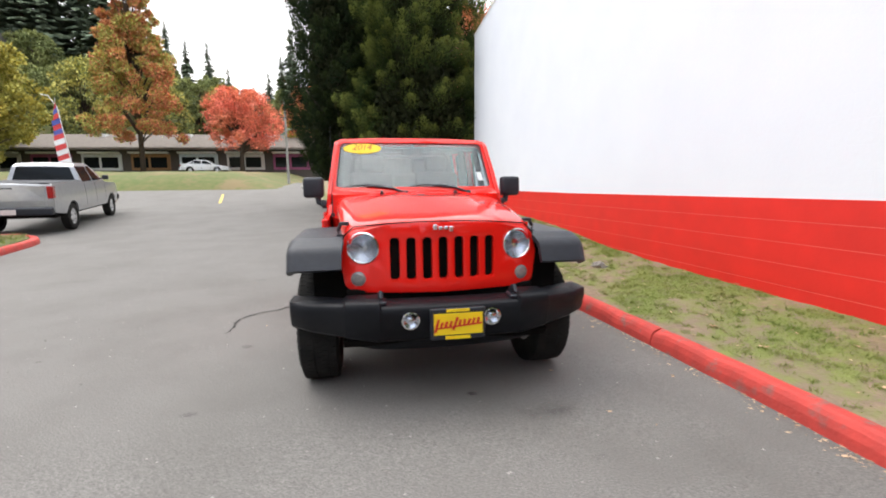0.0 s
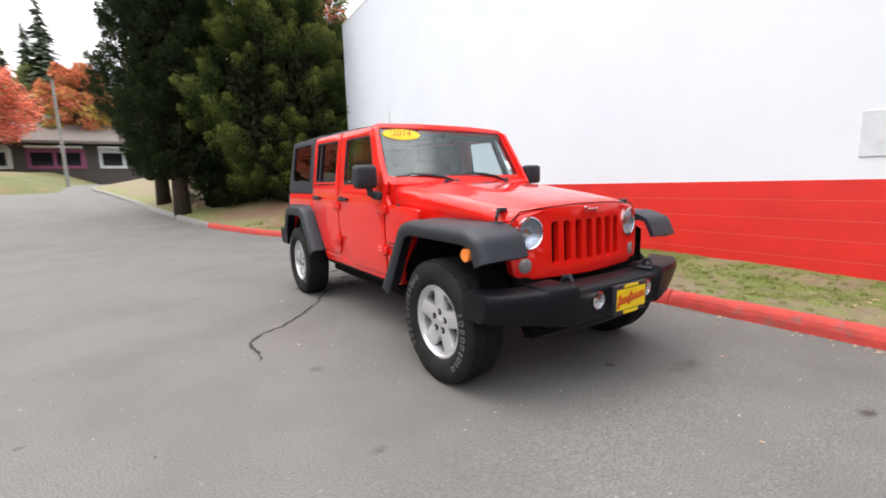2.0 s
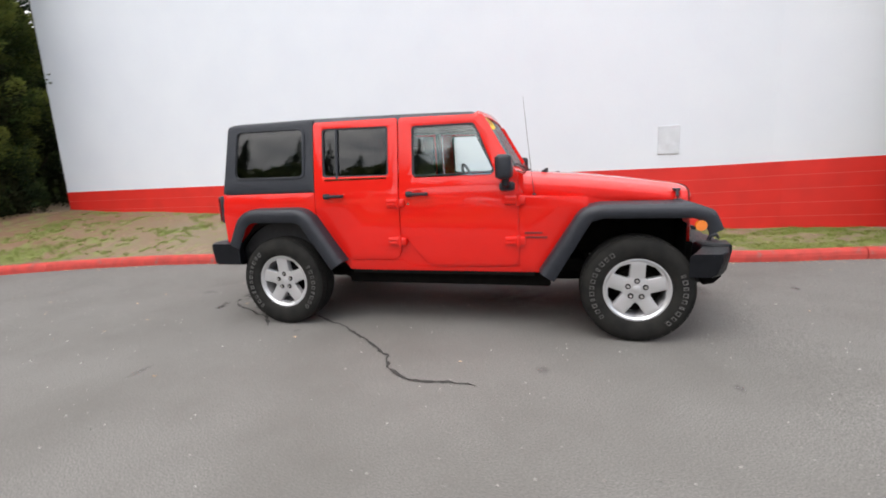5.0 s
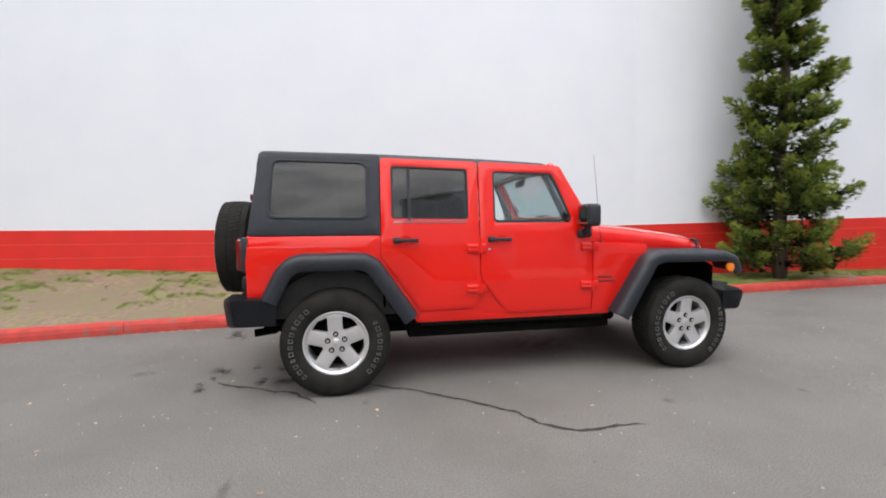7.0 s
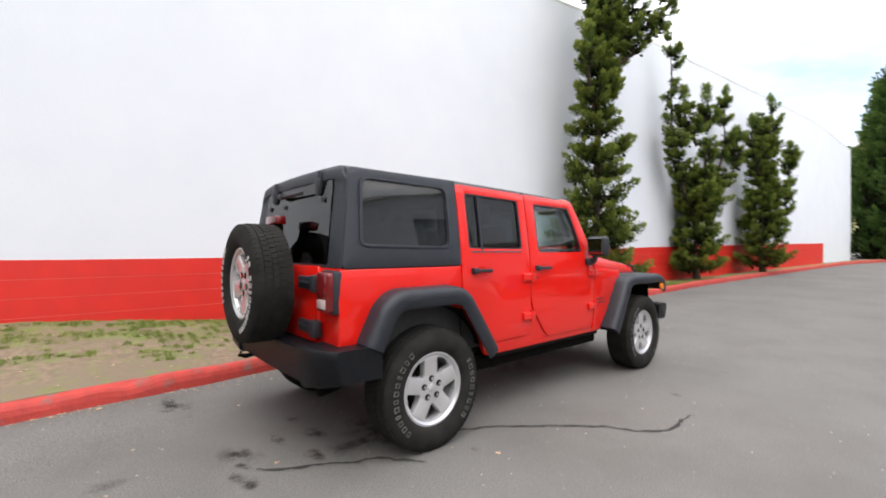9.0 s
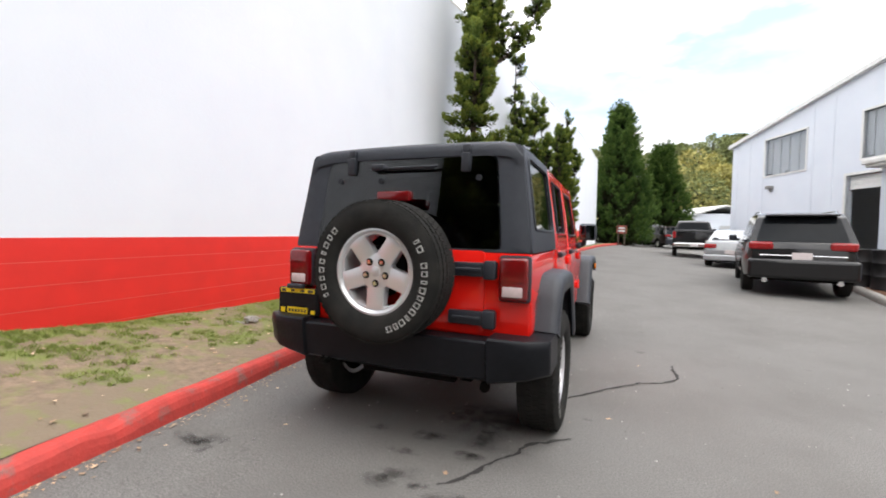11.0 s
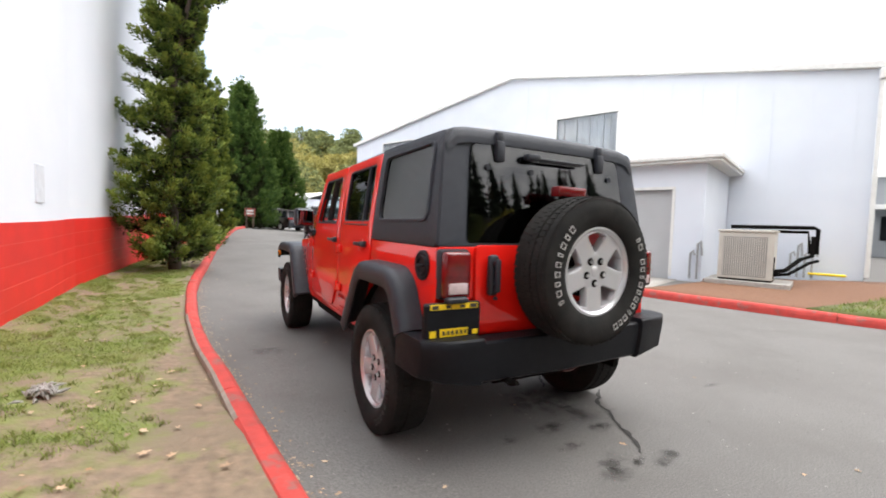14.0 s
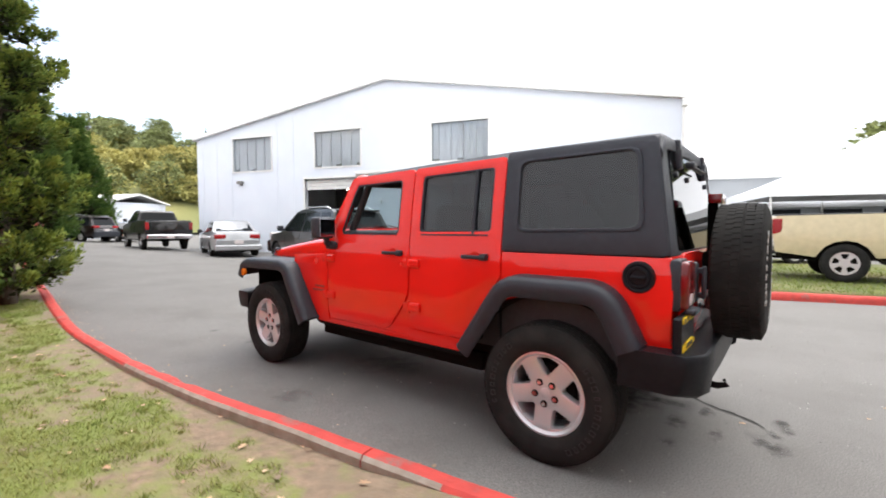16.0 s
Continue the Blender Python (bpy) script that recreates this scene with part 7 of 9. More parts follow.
# ---- parked vehicles ----
SHAPES = {
    # lower outline and cabin in (y, z), front towards +y; arches are cut at the axles
    "pickup": dict(L=5.82, W=2.0, r=0.40, ax=(-1.72, 1.85), low=0.52,
                   body=[(-2.88, 0.62), (-2.90, 0.95), (-2.86, 1.40), (-0.72, 1.42), (-0.70, 1.36), (1.10, 1.33), (1.45, 1.28), (2.60, 1.20), (2.84, 1.08), (2.91, 0.85), (2.88, 0.55)],
                   cab=[(-0.70, 1.34), (-0.60, 1.84), (-0.40, 1.93), (0.35, 1.94), (0.62, 1.88), (1.42, 1.32)], doors=(-0.62, 0.30, 1.22), tail=(1.0, 1.38)),
    "suv": dict(L=4.82, W=1.94, r=0.37, ax=(-1.40, 1.50), low=0.40,
                body=[(-2.34, 0.46), (-2.42, 0.74), (-2.37, 1.00), (-2.30, 1.14), (1.05, 1.08), (1.30, 1.05), (2.10, 0.98), (2.36, 0.85), (2.41, 0.60), (2.34, 0.42)],
                cab=[(-2.30, 1.10), (-2.02, 1.66), (-1.80, 1.74), (0.00, 1.76), (0.35, 1.68), (1.22, 1.06)], doors=(-1.35, -0.35, 0.75), tail=(0.99, 1.17)),
    "sedan": dict(L=4.80, W=1.82, r=0.325, ax=(-1.38, 1.40), low=0.28,
                  body=[(-2.36, 0.38), (-2.40, 0.66), (-2.33, 0.98), (-1.55, 1.02), (0.95, 0.92), (1.20, 0.90), (2.05, 0.78), (2.33, 0.64), (2.39, 0.45), (2.33, 0.30)],
                  cab=[(-1.75, 0.98), (-0.98, 1.38), (-0.60, 1.44), (0.05, 1.43), (0.35, 1.36), (1.18, 0.88)], doors=(-1.05, -0.20, 0.72), tail=(0.72, 0.92)),
}


def vehicle(kind, label, at, paint, bumper, glass=None, group="", name="parked_car"):
    """A parked vehicle; its frame has the front towards local +y and the ground at z = 0."""
    S = SHAPES[kind]
    root = thing(name, label, "pickup truck" if kind == "pickup" else "car", group, at=at)
    W, r, low = S["W"] / 2, S["r"], S["low"]
    glass = glass or M_GLASS_CAR
    # side outline with wheel arches along the bottom
    out = list(S["body"])
    for ax in (S["ax"][1], S["ax"][0]):
        R = r + 0.07
        for k in range(9):
            a = math.pi * k / 8
            out.append((ax + R * math.cos(a), low + max(0.02, (r + R * math.sin(a)) - low)) if 0 < k < 8 else (ax + R * math.cos(a), low))
    outer = roundpoly(out, [0.05] * len(S["body"]) + [0.0] * 18, 3)
    bm = bmesh.new()
    ys = [p[0] for p in outer]
    mid = max(p[1] for p in S["body"])

    def width(y, z):
        nose = 1 - (0.15 if kind != "pickup" else 0.10 if y > 0 else 0.03) * max(0, (abs(y) - S["L"] * 0.36) / (S["L"] * 0.14)) ** 2
        return W * nose * float(np.interp(z, [low, low + 0.2, (low + mid) / 2, mid], [0.955, 0.99, 1.0, 0.955]))
    cuts = [low + (mid - low) * k / 5 for k in range(1, 5)]
    lohi = []
    for sg in (-1, 1):
        plate(bm, outer, [], lambda y, z, d, sg=sg: (sg * (width(y, z) - d), y, z), 0.05, cuts_a=[-S["L"] * 0.45, -S["L"] * 0.40, S["L"] * 0.40, S["L"] * 0.45], cuts_b=cuts)
    # the skin over nose, bonnet, deck and tail
    top = roundpoly(S["body"], 0.06, 4)
    rings = []
    for y, z in top:
        w = width(y, z) - 0.004
        crown = 0.02 if z > mid * 0.75 else 0.0
        rings.append([bm.verts.new((w * u, y + (0.06 * (1 - u * u) * (1 if y > 0 else -1) if abs(y) > S["L"] * 0.44 else 0), z + crown * (1 - u * u))) for u in np.linspace(-1, 1, 9)])
    for a, b in zip(rings, rings[1:]):
        for k in range(8):
            bm.faces.new((a[k], a[k + 1], b[k + 1], b[k]))
    body = part("body", bm, paint, root, sharp=35)
    bm = bmesh.new()
    box(bm, -W * 0.86, W * 0.86, -S["L"] * 0.47, S["L"] * 0.47, low - 0.06, low + 0.2)
    for ax in S["ax"]:
        box(bm, -W * 0.9, W * 0.9, ax - r - 0.05, ax + r + 0.05, low, r * 2 + 0.04)
    part("underbody", bm, M_BLACK_METAL, root)
    # cabin with tapering sides and its panes
    cab = roundpoly(S["cab"], [0, 0.10, 0.14, 0.14, 0.16, 0], 4)
    zt, zb = max(p[1] for p in S["cab"]), min(p[1] for p in S["cab"])

    def cw(z):
        return W * float(np.interp(z, [zb, zt], [0.93, 0.72]))
    bm = bmesh.new()
    rings = [[bm.verts.new((cw(z) * u, y, z + 0.03 * (1 - u * u) * (1 if z > zt - 0.12 else 0))) for u in np.linspace(-1, 1, 7)] for y, z in cab]
    for a, b in zip(rings, rings[1:]):
        for k in range(6):
            bm.faces.new((a[k], a[k + 1], b[k + 1], b[k]))
    bm.faces.new([q[0] for q in rings])
    bm.faces.new([q[-1] for q in rings[::-1]])
    cabin = part("cabin", bm, paint, root, sharp=40)
    y_r, y_f = S["cab"][0][0], S["cab"][-1][0]
    d0, d1, d2 = S["doors"]
    zs = zb + 0.05
    zt2 = zt - 0.10

    def slope(y0, z0, y1, z1, z):
        return y0 + (y1 - y0) * (z - z0) / (z1 - z0)
    rear_at = lambda z: slope(S["cab"][0][0], S["cab"][0][1], S["cab"][1][0], S["cab"][1][1], z)
    front_at = lambda z: slope(S["cab"][-1][0], S["cab"][-1][1], S["cab"][-2][0], S["cab"][-2][1], z)
    panes = [[(d0 + 0.06, zs), (d0 + 0.08, zt2), (d1 - 0.04, zt2), (d1 - 0.04, zs)], [(d1 + 0.04, zs), (d1 + 0.04, zt2), (front_at(zt2) - 0.10, zt2), (front_at(zs) - 0.22, zs)]]
    if kind != "pickup":
        panes.append([(max(rear_at(zs), y_r) + 0.22, zs + 0.03), (rear_at(zt2) + 0.14, zt2), (d0 - 0.02, zt2), (d0 - 0.04, zs)])
    for sg in (-1, 1):
        for p in panes:
            bm = bmesh.new()
            plate(bm, roundpoly(p, 0.04, 3), [], lambda y, z, d, sg=sg: (sg * (cw(z) + 0.006 - d), y, z), 0.008)
            part("side_window", bm, glass, cabin)
    for at_y, sg, nm in ((front_at, 1, "windscreen"), (rear_at, -1, "rear_window")):
        bm = bmesh.new()
        lo_z, hi_z = zb + 0.09, zt - 0.11
        plate(bm, roundpoly([(-0.86, lo_z), (-0.86, hi_z), (0.86, hi_z), (0.86, lo_z)], 0.05, 3), [], lambda u, z, d, f=at_y, sg=sg: (u * cw(z), f(z) + sg * (0.012 - d), z), 0.008)
        part(nm, bm, glass, cabin)
    # lamps, bumpers, mirrors, plate, trims
    L2 = S["L"] / 2
    t0, t1 = S["tail"]
    for sg in (-1, 1):
        bm = bmesh.new()
        if kind == "pickup":
            box(bm, sg * (W * 0.90) - 0.07, sg * (W * 0.90) + 0.07, -L2 - 0.012, -L2 + 0.16, t0, t1 - 0.04, bevel=0.02, seg=2)
        else:
            box(bm, sg * (W * 0.68) - 0.22, sg * (W * 0.68) + 0.20, -L2 - 0.025, -L2 + 0.22, t0, t1 - 0.02, bevel=0.04, seg=2)
        part("tail_lamp", bm, M_TAIL_BRIGHT, root, "red tail lamp")
        bm = bmesh.new()
        box(bm, sg * (W * 0.70) - 0.17, sg * (W * 0.70) + 0.15, L2 - 0.26, L2 - 0.02, t0 - 0.12, t0 + 0.06, bevel=0.03, seg=2)
        part("headlamp", bm, M_TAIL_CLEAR, root)
        bm = bmesh.new()
        my, mz = front_at(zs) - 0.34, zs + 0.08
        box(bm, sg * (W + 0.10) - 0.09, sg * (W + 0.10) + 0.09, my - 0.06, my + 0.06, mz - 0.07, mz + 0.09, bevel=0.03, seg=2)
        box(bm, sg * (W + 0.0) - 0.06, sg * (W + 0.0) + 0.06, my - 0.03, my + 0.03, mz - 0.05, mz + 0.0)
        part("door_mirror", bm, M_TRIM_BLACK, root)
        for yy in (d1 + 0.10, d0 + 0.12):
            bm = bmesh.new()
            hz = zb - 0.16
            box(bm, sg * (width(yy, hz) + 0.012) - 0.012, sg * (width(yy, hz) + 0.012) + 0.012, yy, yy + 0.2, hz, hz + 0.03, bevel=0.006)
            part("door_handle", bm, paint, root)
        for yy in (d0, d1, d2):
            bm = bmesh.new()
            plate(bm, [(yy, low + 0.12), (yy + 0.012, low + 0.12), (yy + 0.012, zb - 0.02), (yy, zb - 0.02)], [], lambda y, z, d, sg=sg: (sg * (width(y, z) + 0.002 - d), y, z), 0.01, cuts_b=cuts)
            part("door_gap", bm, M_BLACK_METAL, root)
    for sg, nm in ((-1, "rear_bumper"), (1, "front_bumper")):
        bm = bmesh.new()
        zc = low + 0.14 if kind == "pickup" else low + 0.10
        box(bm, -W * 0.93, W * 0.93, sg * (L2 + 0.02) - 0.10, sg * (L2 + 0.02) + 0.10, zc - 0.10, zc + (0.30 if kind == "suv" else 0.11), bevel=0.07 if kind == "suv" else 0.045, seg=3)
        part(nm, bm, bumper, root)
    bm = bmesh.new()
    pz = t0 - 0.12 if kind != "pickup" else low + 0.14
    box(bm, -0.16, 0.16, -L2 - (0.13 if kind == "pickup" else 0.075), -L2 - (0.12 if kind == "pickup" else 0.03), pz - 0.07, pz + 0.07)
    part("number_plate", bm, M_TAIL_CLEAR, root, "pale plate without text")
    if kind == "suv":
        for sg in (-1, 1):
            bm = bmesh.new()
            tube(bm, [(sg * W * 0.66, -1.75, zt - 0.03), (sg * W * 0.67, -1.55, zt + 0.045), (sg * W * 0.67, -0.3, zt + 0.06), (sg * W * 0.66, 0.05, zt - 0.02)], 0.018, 8)
            part("roof_rail", bm, M_CHROME, root, "bright roof rail")
        bm = bmesh.new()
        box(bm, -W * 0.62, W * 0.62, -2.22, -1.92, zt - 0.075, zt - 0.03, bevel=0.02, seg=2)
        part("roof_spoiler", bm, paint, root)
        bm = bmesh.new()
        box(bm, -W * 0.72, W * 0.72, -L2 - 0.05, -L2 + 0.03, 0.86, 0.885, bevel=0.008)
        box(bm, -W * 0.50, W * 0.50, -L2 - 0.09, -L2 + 0.03, 0.50, 0.52, bevel=0.006)
        part("bright_strip", bm, M_CHROME, root, "chrome strip across the tailgate")
        for sg in (-1, 1):
            bm = bmesh.new()
            cyl(bm, 0.05, 0.16, pose(sg * W * 0.62, -L2 - 0.02, 0.36, 90), 16)
            part("exhaust_tip", bm, M_CHROME, root)
    if kind == "pickup":
        bm = bmesh.new()
        box(bm, -W * 0.80, W * 0.80, -L2 - 0.010, -L2 + 0.02, 0.80, 1.36, bevel=0.02, seg=2)
        gate_p = part("tailgate", bm, paint, root)
        bm = bmesh.new()
        box(bm, -0.13, 0.13, -L2 - 0.022, -L2 - 0.005, 1.22, 1.31, bevel=0.01)
        part("gate_handle", bm, M_TRIM_BLACK, gate_p)
        bm = bmesh.new()
        for k in range(4):
            box(bm, -0.42 + 0.20 * k, -0.27 + 0.20 * k, -L2 - 0.016, -L2 - 0.008, 1.06, 1.16)
        part("gate_mark", bm, M_BLACK_METAL, gate_p, "dark mark kept as plain bars")
        bm = bmesh.new()
        box(bm, -W * 0.90, W * 0.90, -L2 + 0.03, -0.78, 1.405, 1.436, bevel=0.01)
        part("bed_cover", bm, M_TRIM_BLACK, root)
    for ax in S["ax"]:
        for sg in (-1, 1):
            m = pose(sg * (W - 0.135), ax, r, 0, 90 * sg, 0)
            bm = bmesh.new()
            lathe(bm, [(r * 0.60, 0.10), (r * 0.70, 0.115), (r * 0.90, 0.11), (r * 0.985, 0.085), (r, 0.0), (r * 0.985, -0.085), (r * 0.9, -0.11), (r * 0.6, -0.10)], m, 36)
            wheel = part("wheel", bm, M_RUBBER, root, sharp=35)
            bm = bmesh.new()
            wins = []
            for k in range(5):
                a0 = 2 * math.pi * (k + 0.5) / 5
                wins.append(roundpoly([(q * r * math.cos(a0 + da), q * r * math.sin(a0 + da)) for q, da in ((0.24, -0.3), (0.24, 0.3), (0.52, 0.36), (0.52, -0.36))], 0.02, 2))
            plate(bm, circle(0, 0, r * 0.63, 30), wins, lambda x, y, d: tuple(m @ Vector((x, y, 0.085 - d))), 0.03, bevel=0.004)
            part("rim", bm, M_ALLOY, wheel)
            bm = bmesh.new()
            cyl(bm, r * 0.6, 0.02, m @ pose(0, 0, 0.02), 24)
            part("brake_disc", bm, M_BLACK_METAL, wheel)
    return root


M_GLASS_CAR = mat("dark_car_glass", (0.010, 0.012, 0.014), 0.06, spec=0.14)
M_PAINT_SILVER = mat("silver_car_paint", (0.36, 0.37, 0.385), 0.32, metal=0.4, coat=0.8)
M_PAINT_TAN = mat("pale_tan_car_paint", (0.58, 0.49, 0.31), 0.35, coat=0.8)
M_PAINT_BLACK = mat("black_car_paint", (0.005, 0.005, 0.006), 0.35, coat=0.7, coat_rough=0.03, spec=0.2)
M_PAINT_WHITE = mat("white_car_paint", (0.75, 0.76, 0.78), 0.3, coat=0.8)
M_PAINT_DARK = mat("dark_red_black_car_paint", (0.018, 0.009, 0.009), 0.28, coat=0.8)


def park(kind, label, rear, heading, paint, bumper, group="parked vehicles", lift=0.0, glass=None):
    """Put a vehicle with its tail's middle at rear, nose along heading."""
    h = Vector((*heading, 0)).normalized()
    c = Vector((*rear, 0)) + h * SHAPES[kind]["L"] / 2
    yaw = math.degrees(math.atan2(-h.x, h.y))
    zr = hgt(*rear)
    zf = hgt((c + h * SHAPES[kind]["L"] / 2).x, (c + h * SHAPES[kind]["L"] / 2).y)
    tilt = math.degrees(math.atan2(zf - zr, SHAPES[kind]["L"]))
    return vehicle(kind, label, pose(c.x, c.y, (zr + zf) / 2 + lift + 0.003, tilt, 0, yaw), paint, bumper, glass, group)


park("pickup", "silver crew-cab pickup truck parked by the kerb", (-9.75, 9.0), (-0.20, 0.98), M_PAINT_SILVER, M_TRIM_BLACK)
park("pickup", "pale tan pickup truck parked on the grass island", (-9.85, 2.05), (-0.10, 0.995), M_PAINT_TAN, M_TRIM_BLACK, lift=0.16)
park("suv", "black sport utility vehicle before the open service bay", (-4.65, -6.45), (-0.17, -0.985), M_PAINT_BLACK, M_PAINT_BLACK)
park("sedan", "silver saloon car parked along the service building", (-5.0, -14.3), (-0.28, -0.96), M_PAINT_SILVER, M_PAINT_SILVER)
park("pickup", "black pickup truck with a chrome rear bumper", (-4.7, -20.4), (-0.10, -0.995), M_PAINT_BLACK, M_CHROME)
park("suv", "dark crossover car parked at the end of the drive", (-5.3, -33.5), (0.45, -0.9), M_PAINT_DARK, M_TRIM_BLACK)
park("sedan", "dark saloon car parked far along the drive", (-7.6, -35.5), (0.1, -1.0), M_PAINT_BLACK, M_PAINT_BLACK)
park("sedan", "white saloon car beside the tent", (-14.6, 1.2), (-0.55, 0.83), M_PAINT_WHITE, M_PAINT_WHITE, lift=0.12)
park("sedan", "white saloon car before the shops", (-20.5, 50.0), (1.0, 0.1), M_PAINT_WHITE, M_PAINT_WHITE, lift=1.22)

# ---- marks on the asphalt ----
M_CRACK = mat("dark_crack", (0.022, 0.021, 0.020), 0.95, col2=(0.045, 0.043, 0.04), scale=25)


def stain_mat(name, col, amount, scale):
    m = bpy.data.materials.new(name)
    m.use_nodes = True
    nd, lk = m.node_tree.nodes, m.node_tree.links
    b = nd["Principled BSDF"]
    b.inputs["Base Color"].default_value = (*col, 1)
    b.inputs["Roughness"].default_value = 0.75
    co = nd.new("ShaderNodeTexCoord")
    n = nd.new("ShaderNodeTexNoise")
    n.inputs["Scale"].default_value, n.inputs["Detail"].default_value = scale, 6
    r = nd.new("ShaderNodeMapRange")
    r.inputs["From Min"].default_value, r.inputs["From Max"].default_value = 0.35, 0.62
    r.inputs["To Max"].default_value = amount
    lk.new(co.outputs["Object"], n.inputs["Vector"])
    lk.new(n.outputs["Fac"], r.inputs["Value"])
    fd = nd.new("ShaderNodeAttribute")
    fd.attribute_name = "fade"
    ml = nd.new("ShaderNodeMath")
    ml.operation = "MULTIPLY"
    lk.new(r.outputs["Result"], ml.inputs[0])
    lk.new(fd.outputs["Fac"], ml.inputs[1])
    lk.new(ml.outputs["Value"], b.inputs["Alpha"])
    return m


M_STAIN = stain_mat("oil_stain", (0.024, 0.022, 0.020), 0.52, 11)
M_STAIN_FAINT = stain_mat("faint_oil_stain", (0.05, 0.047, 0.044), 0.28, 7)
M_STAIN_PALE = stain_mat("pale_paint_spill", (0.42, 0.43, 0.45), 0.7, 14)


def crack(pts, w, label, seed):
    rn = np.random.RandomState(seed)
    line = curve_pts(pts, 0.035)
    V, F = [], []
    off = 0.0
    for i, p in enumerate(line):
        d = (line[min(i + 1, len(line) - 1)] - line[max(i - 1, 0)]).normalized()
        nrm = Vector((-d.y, d.x, 0))
        off = off * 0.8 + rn.normal(0, 0.010)
        ww = w * rn.uniform(0.25, 1.0) * min(1, 0.3 + i / 6, 0.3 + (len(line) - i) / 6)
        for sg in (-1, 1):
            q = p + nrm * (off + sg * ww)
            V.append((q.x, q.y, hgt(q.x, q.y) + 0.0045))
    F = [(2 * i, 2 * i + 1, 2 * i + 3, 2 * i + 2) for i in range(len(line) - 1)]
    tagged(raw("crack", V, F, M_CRACK), label, "crack", kind="structure")


crack([(-0.60, 1.40), (-0.72, 1.22), (-0.91, 0.88), (-1.16, 0.57), (-1.42, 0.34), (-1.60, 0.22), (-1.76, 0.0), (-1.74, -0.21), (-1.75, -0.43)], 0.017, "dark jagged crack in the asphalt", 1)
crack([(-0.40, 2.42), (-0.60, 2.08), (-0.78, 1.80), (-1.0, 1.63)], 0.021, "short dark crack in the asphalt", 2)


def stain(x, y, rx, ry, material, seed, label="dark oil stain on the asphalt"):
    rn = np.random.RandomState(seed)
    n, lift = 26, 0.0040 + 0.0002 * (seed % 5)
    V, fade = [(x, y, hgt(x, y) + lift)], [1.0]
    for ring, weight in ((0.55, 0.95), (0.85, 0.6), (1.25, 0.0)):
        for k in range(n):
            a = 2 * math.pi * k / n
            q = ring * rn.uniform(0.75, 1.15)
            px, py = x + rx * q * math.cos(a), y + ry * q * math.sin(a)
            V.append((px, py, hgt(px, py) + lift))
            fade.append(weight)
    F = [(0, 1 + k, 1 + (k + 1) % n) for k in range(n)]
    F += [(1 + b * n + k, 1 + (b + 1) * n + k, 1 + (b + 1) * n + (k + 1) % n, 1 + b * n + (k + 1) % n) for b in (0, 1) for k in range(n)]
    ob = tagged(raw("stain", V, F, material), label, "stain", kind="structure")
    ob.data.attributes.new("fade", "FLOAT", "POINT").data.foreach_set("value", fade)


for i, (x, y, rx, ry, mm) in enumerate([(0.92, 2.60, 0.21, 0.11, M_STAIN), (-0.43, 2.09, 0.07, 0.05, M_STAIN), (-0.25, 2.38, 0.09, 0.06, M_STAIN_FAINT), (-0.31, 2.48, 0.05, 0.03, M_STAIN), (-0.52, 2.50, 0.09, 0.05, M_STAIN_FAINT),
                                        (-0.15, 1.95, 0.10, 0.07, M_STAIN), (-0.40, 1.55, 0.30, 0.22, M_STAIN), (1.25, -0.45, 0.16, 0.13, M_STAIN_FAINT), (0.56, -2.29, 0.17, 0.10, M_STAIN_FAINT), (0.17, -2.0, 0.04, 0.03, M_STAIN),
                                        (0.10, -0.5, 0.35, 0.4, M_STAIN_FAINT), (-0.1, 2.5, 0.10, 0.06, M_STAIN), (-0.06, 3.1, 0.06, 0.10, M_STAIN_FAINT), (1.10, 2.63, 0.14, 0.05, M_STAIN), (-0.5, 1.9, 0.25, 0.12, M_STAIN_FAINT), (-0.50, 2.08, 0.06, 0.04, M_STAIN), (-0.34, 2.46, 0.04, 0.03, M_STAIN), (-0.57, 2.50, 0.05, 0.04, M_STAIN),
                                        (0.20, 1.96, 0.07, 0.05, M_STAIN), (-0.09, 2.18, 0.10, 0.04, M_STAIN), (-0.48, 1.80, 0.05, 0.16, M_STAIN), (-1.06, 1.27, 0.035, 0.03, M_STAIN), (-0.14, 2.42, 0.08, 0.05, M_STAIN), (-0.44, 2.54, 0.07, 0.04, M_STAIN),
                                        (0.63, -2.79, 0.06, 0.04, M_STAIN_FAINT), (0.68, -3.18, 0.07, 0.04, M_STAIN), (-1.48, -0.82, 0.06, 0.04, M_STAIN_FAINT), (-2.99, -0.84, 0.03, 0.02, M_STAIN), (-1.54, -1.93, 0.05, 0.03, M_STAIN_FAINT), (-1.98, 1.96, 0.13, 0.03, M_STAIN_FAINT)]):
    stain(x, y, rx, ry, mm, 10 + i)
stain(0.84, 2.44, 0.05, 0.03, M_STAIN_PALE, 40, "pale paint spill on the asphalt")
M_LINE = mat("worn_yellow_line_paint", (0.62, 0.45, 0.08), 0.8, col2=(0.45, 0.36, 0.15), scale=12)
V = []
for k in range(6):
    y = 17.9 + k
    x = -7.2 - 0.255 * k
    V += [(x - 0.07, y, hgt(x, y) + 0.012), (x + 0.07, y, hgt(x, y) + 0.012)]
tagged(raw("yellow_line", V, [(2 * i, 2 * i + 1, 2 * i + 3, 2 * i + 2) for i in range(5)], M_LINE), "worn yellow centre line on the drive", "road marking", kind="structure")

# fallen leaves, bits and pebbles
rl = np.random.RandomState(17)
V, F = [], []


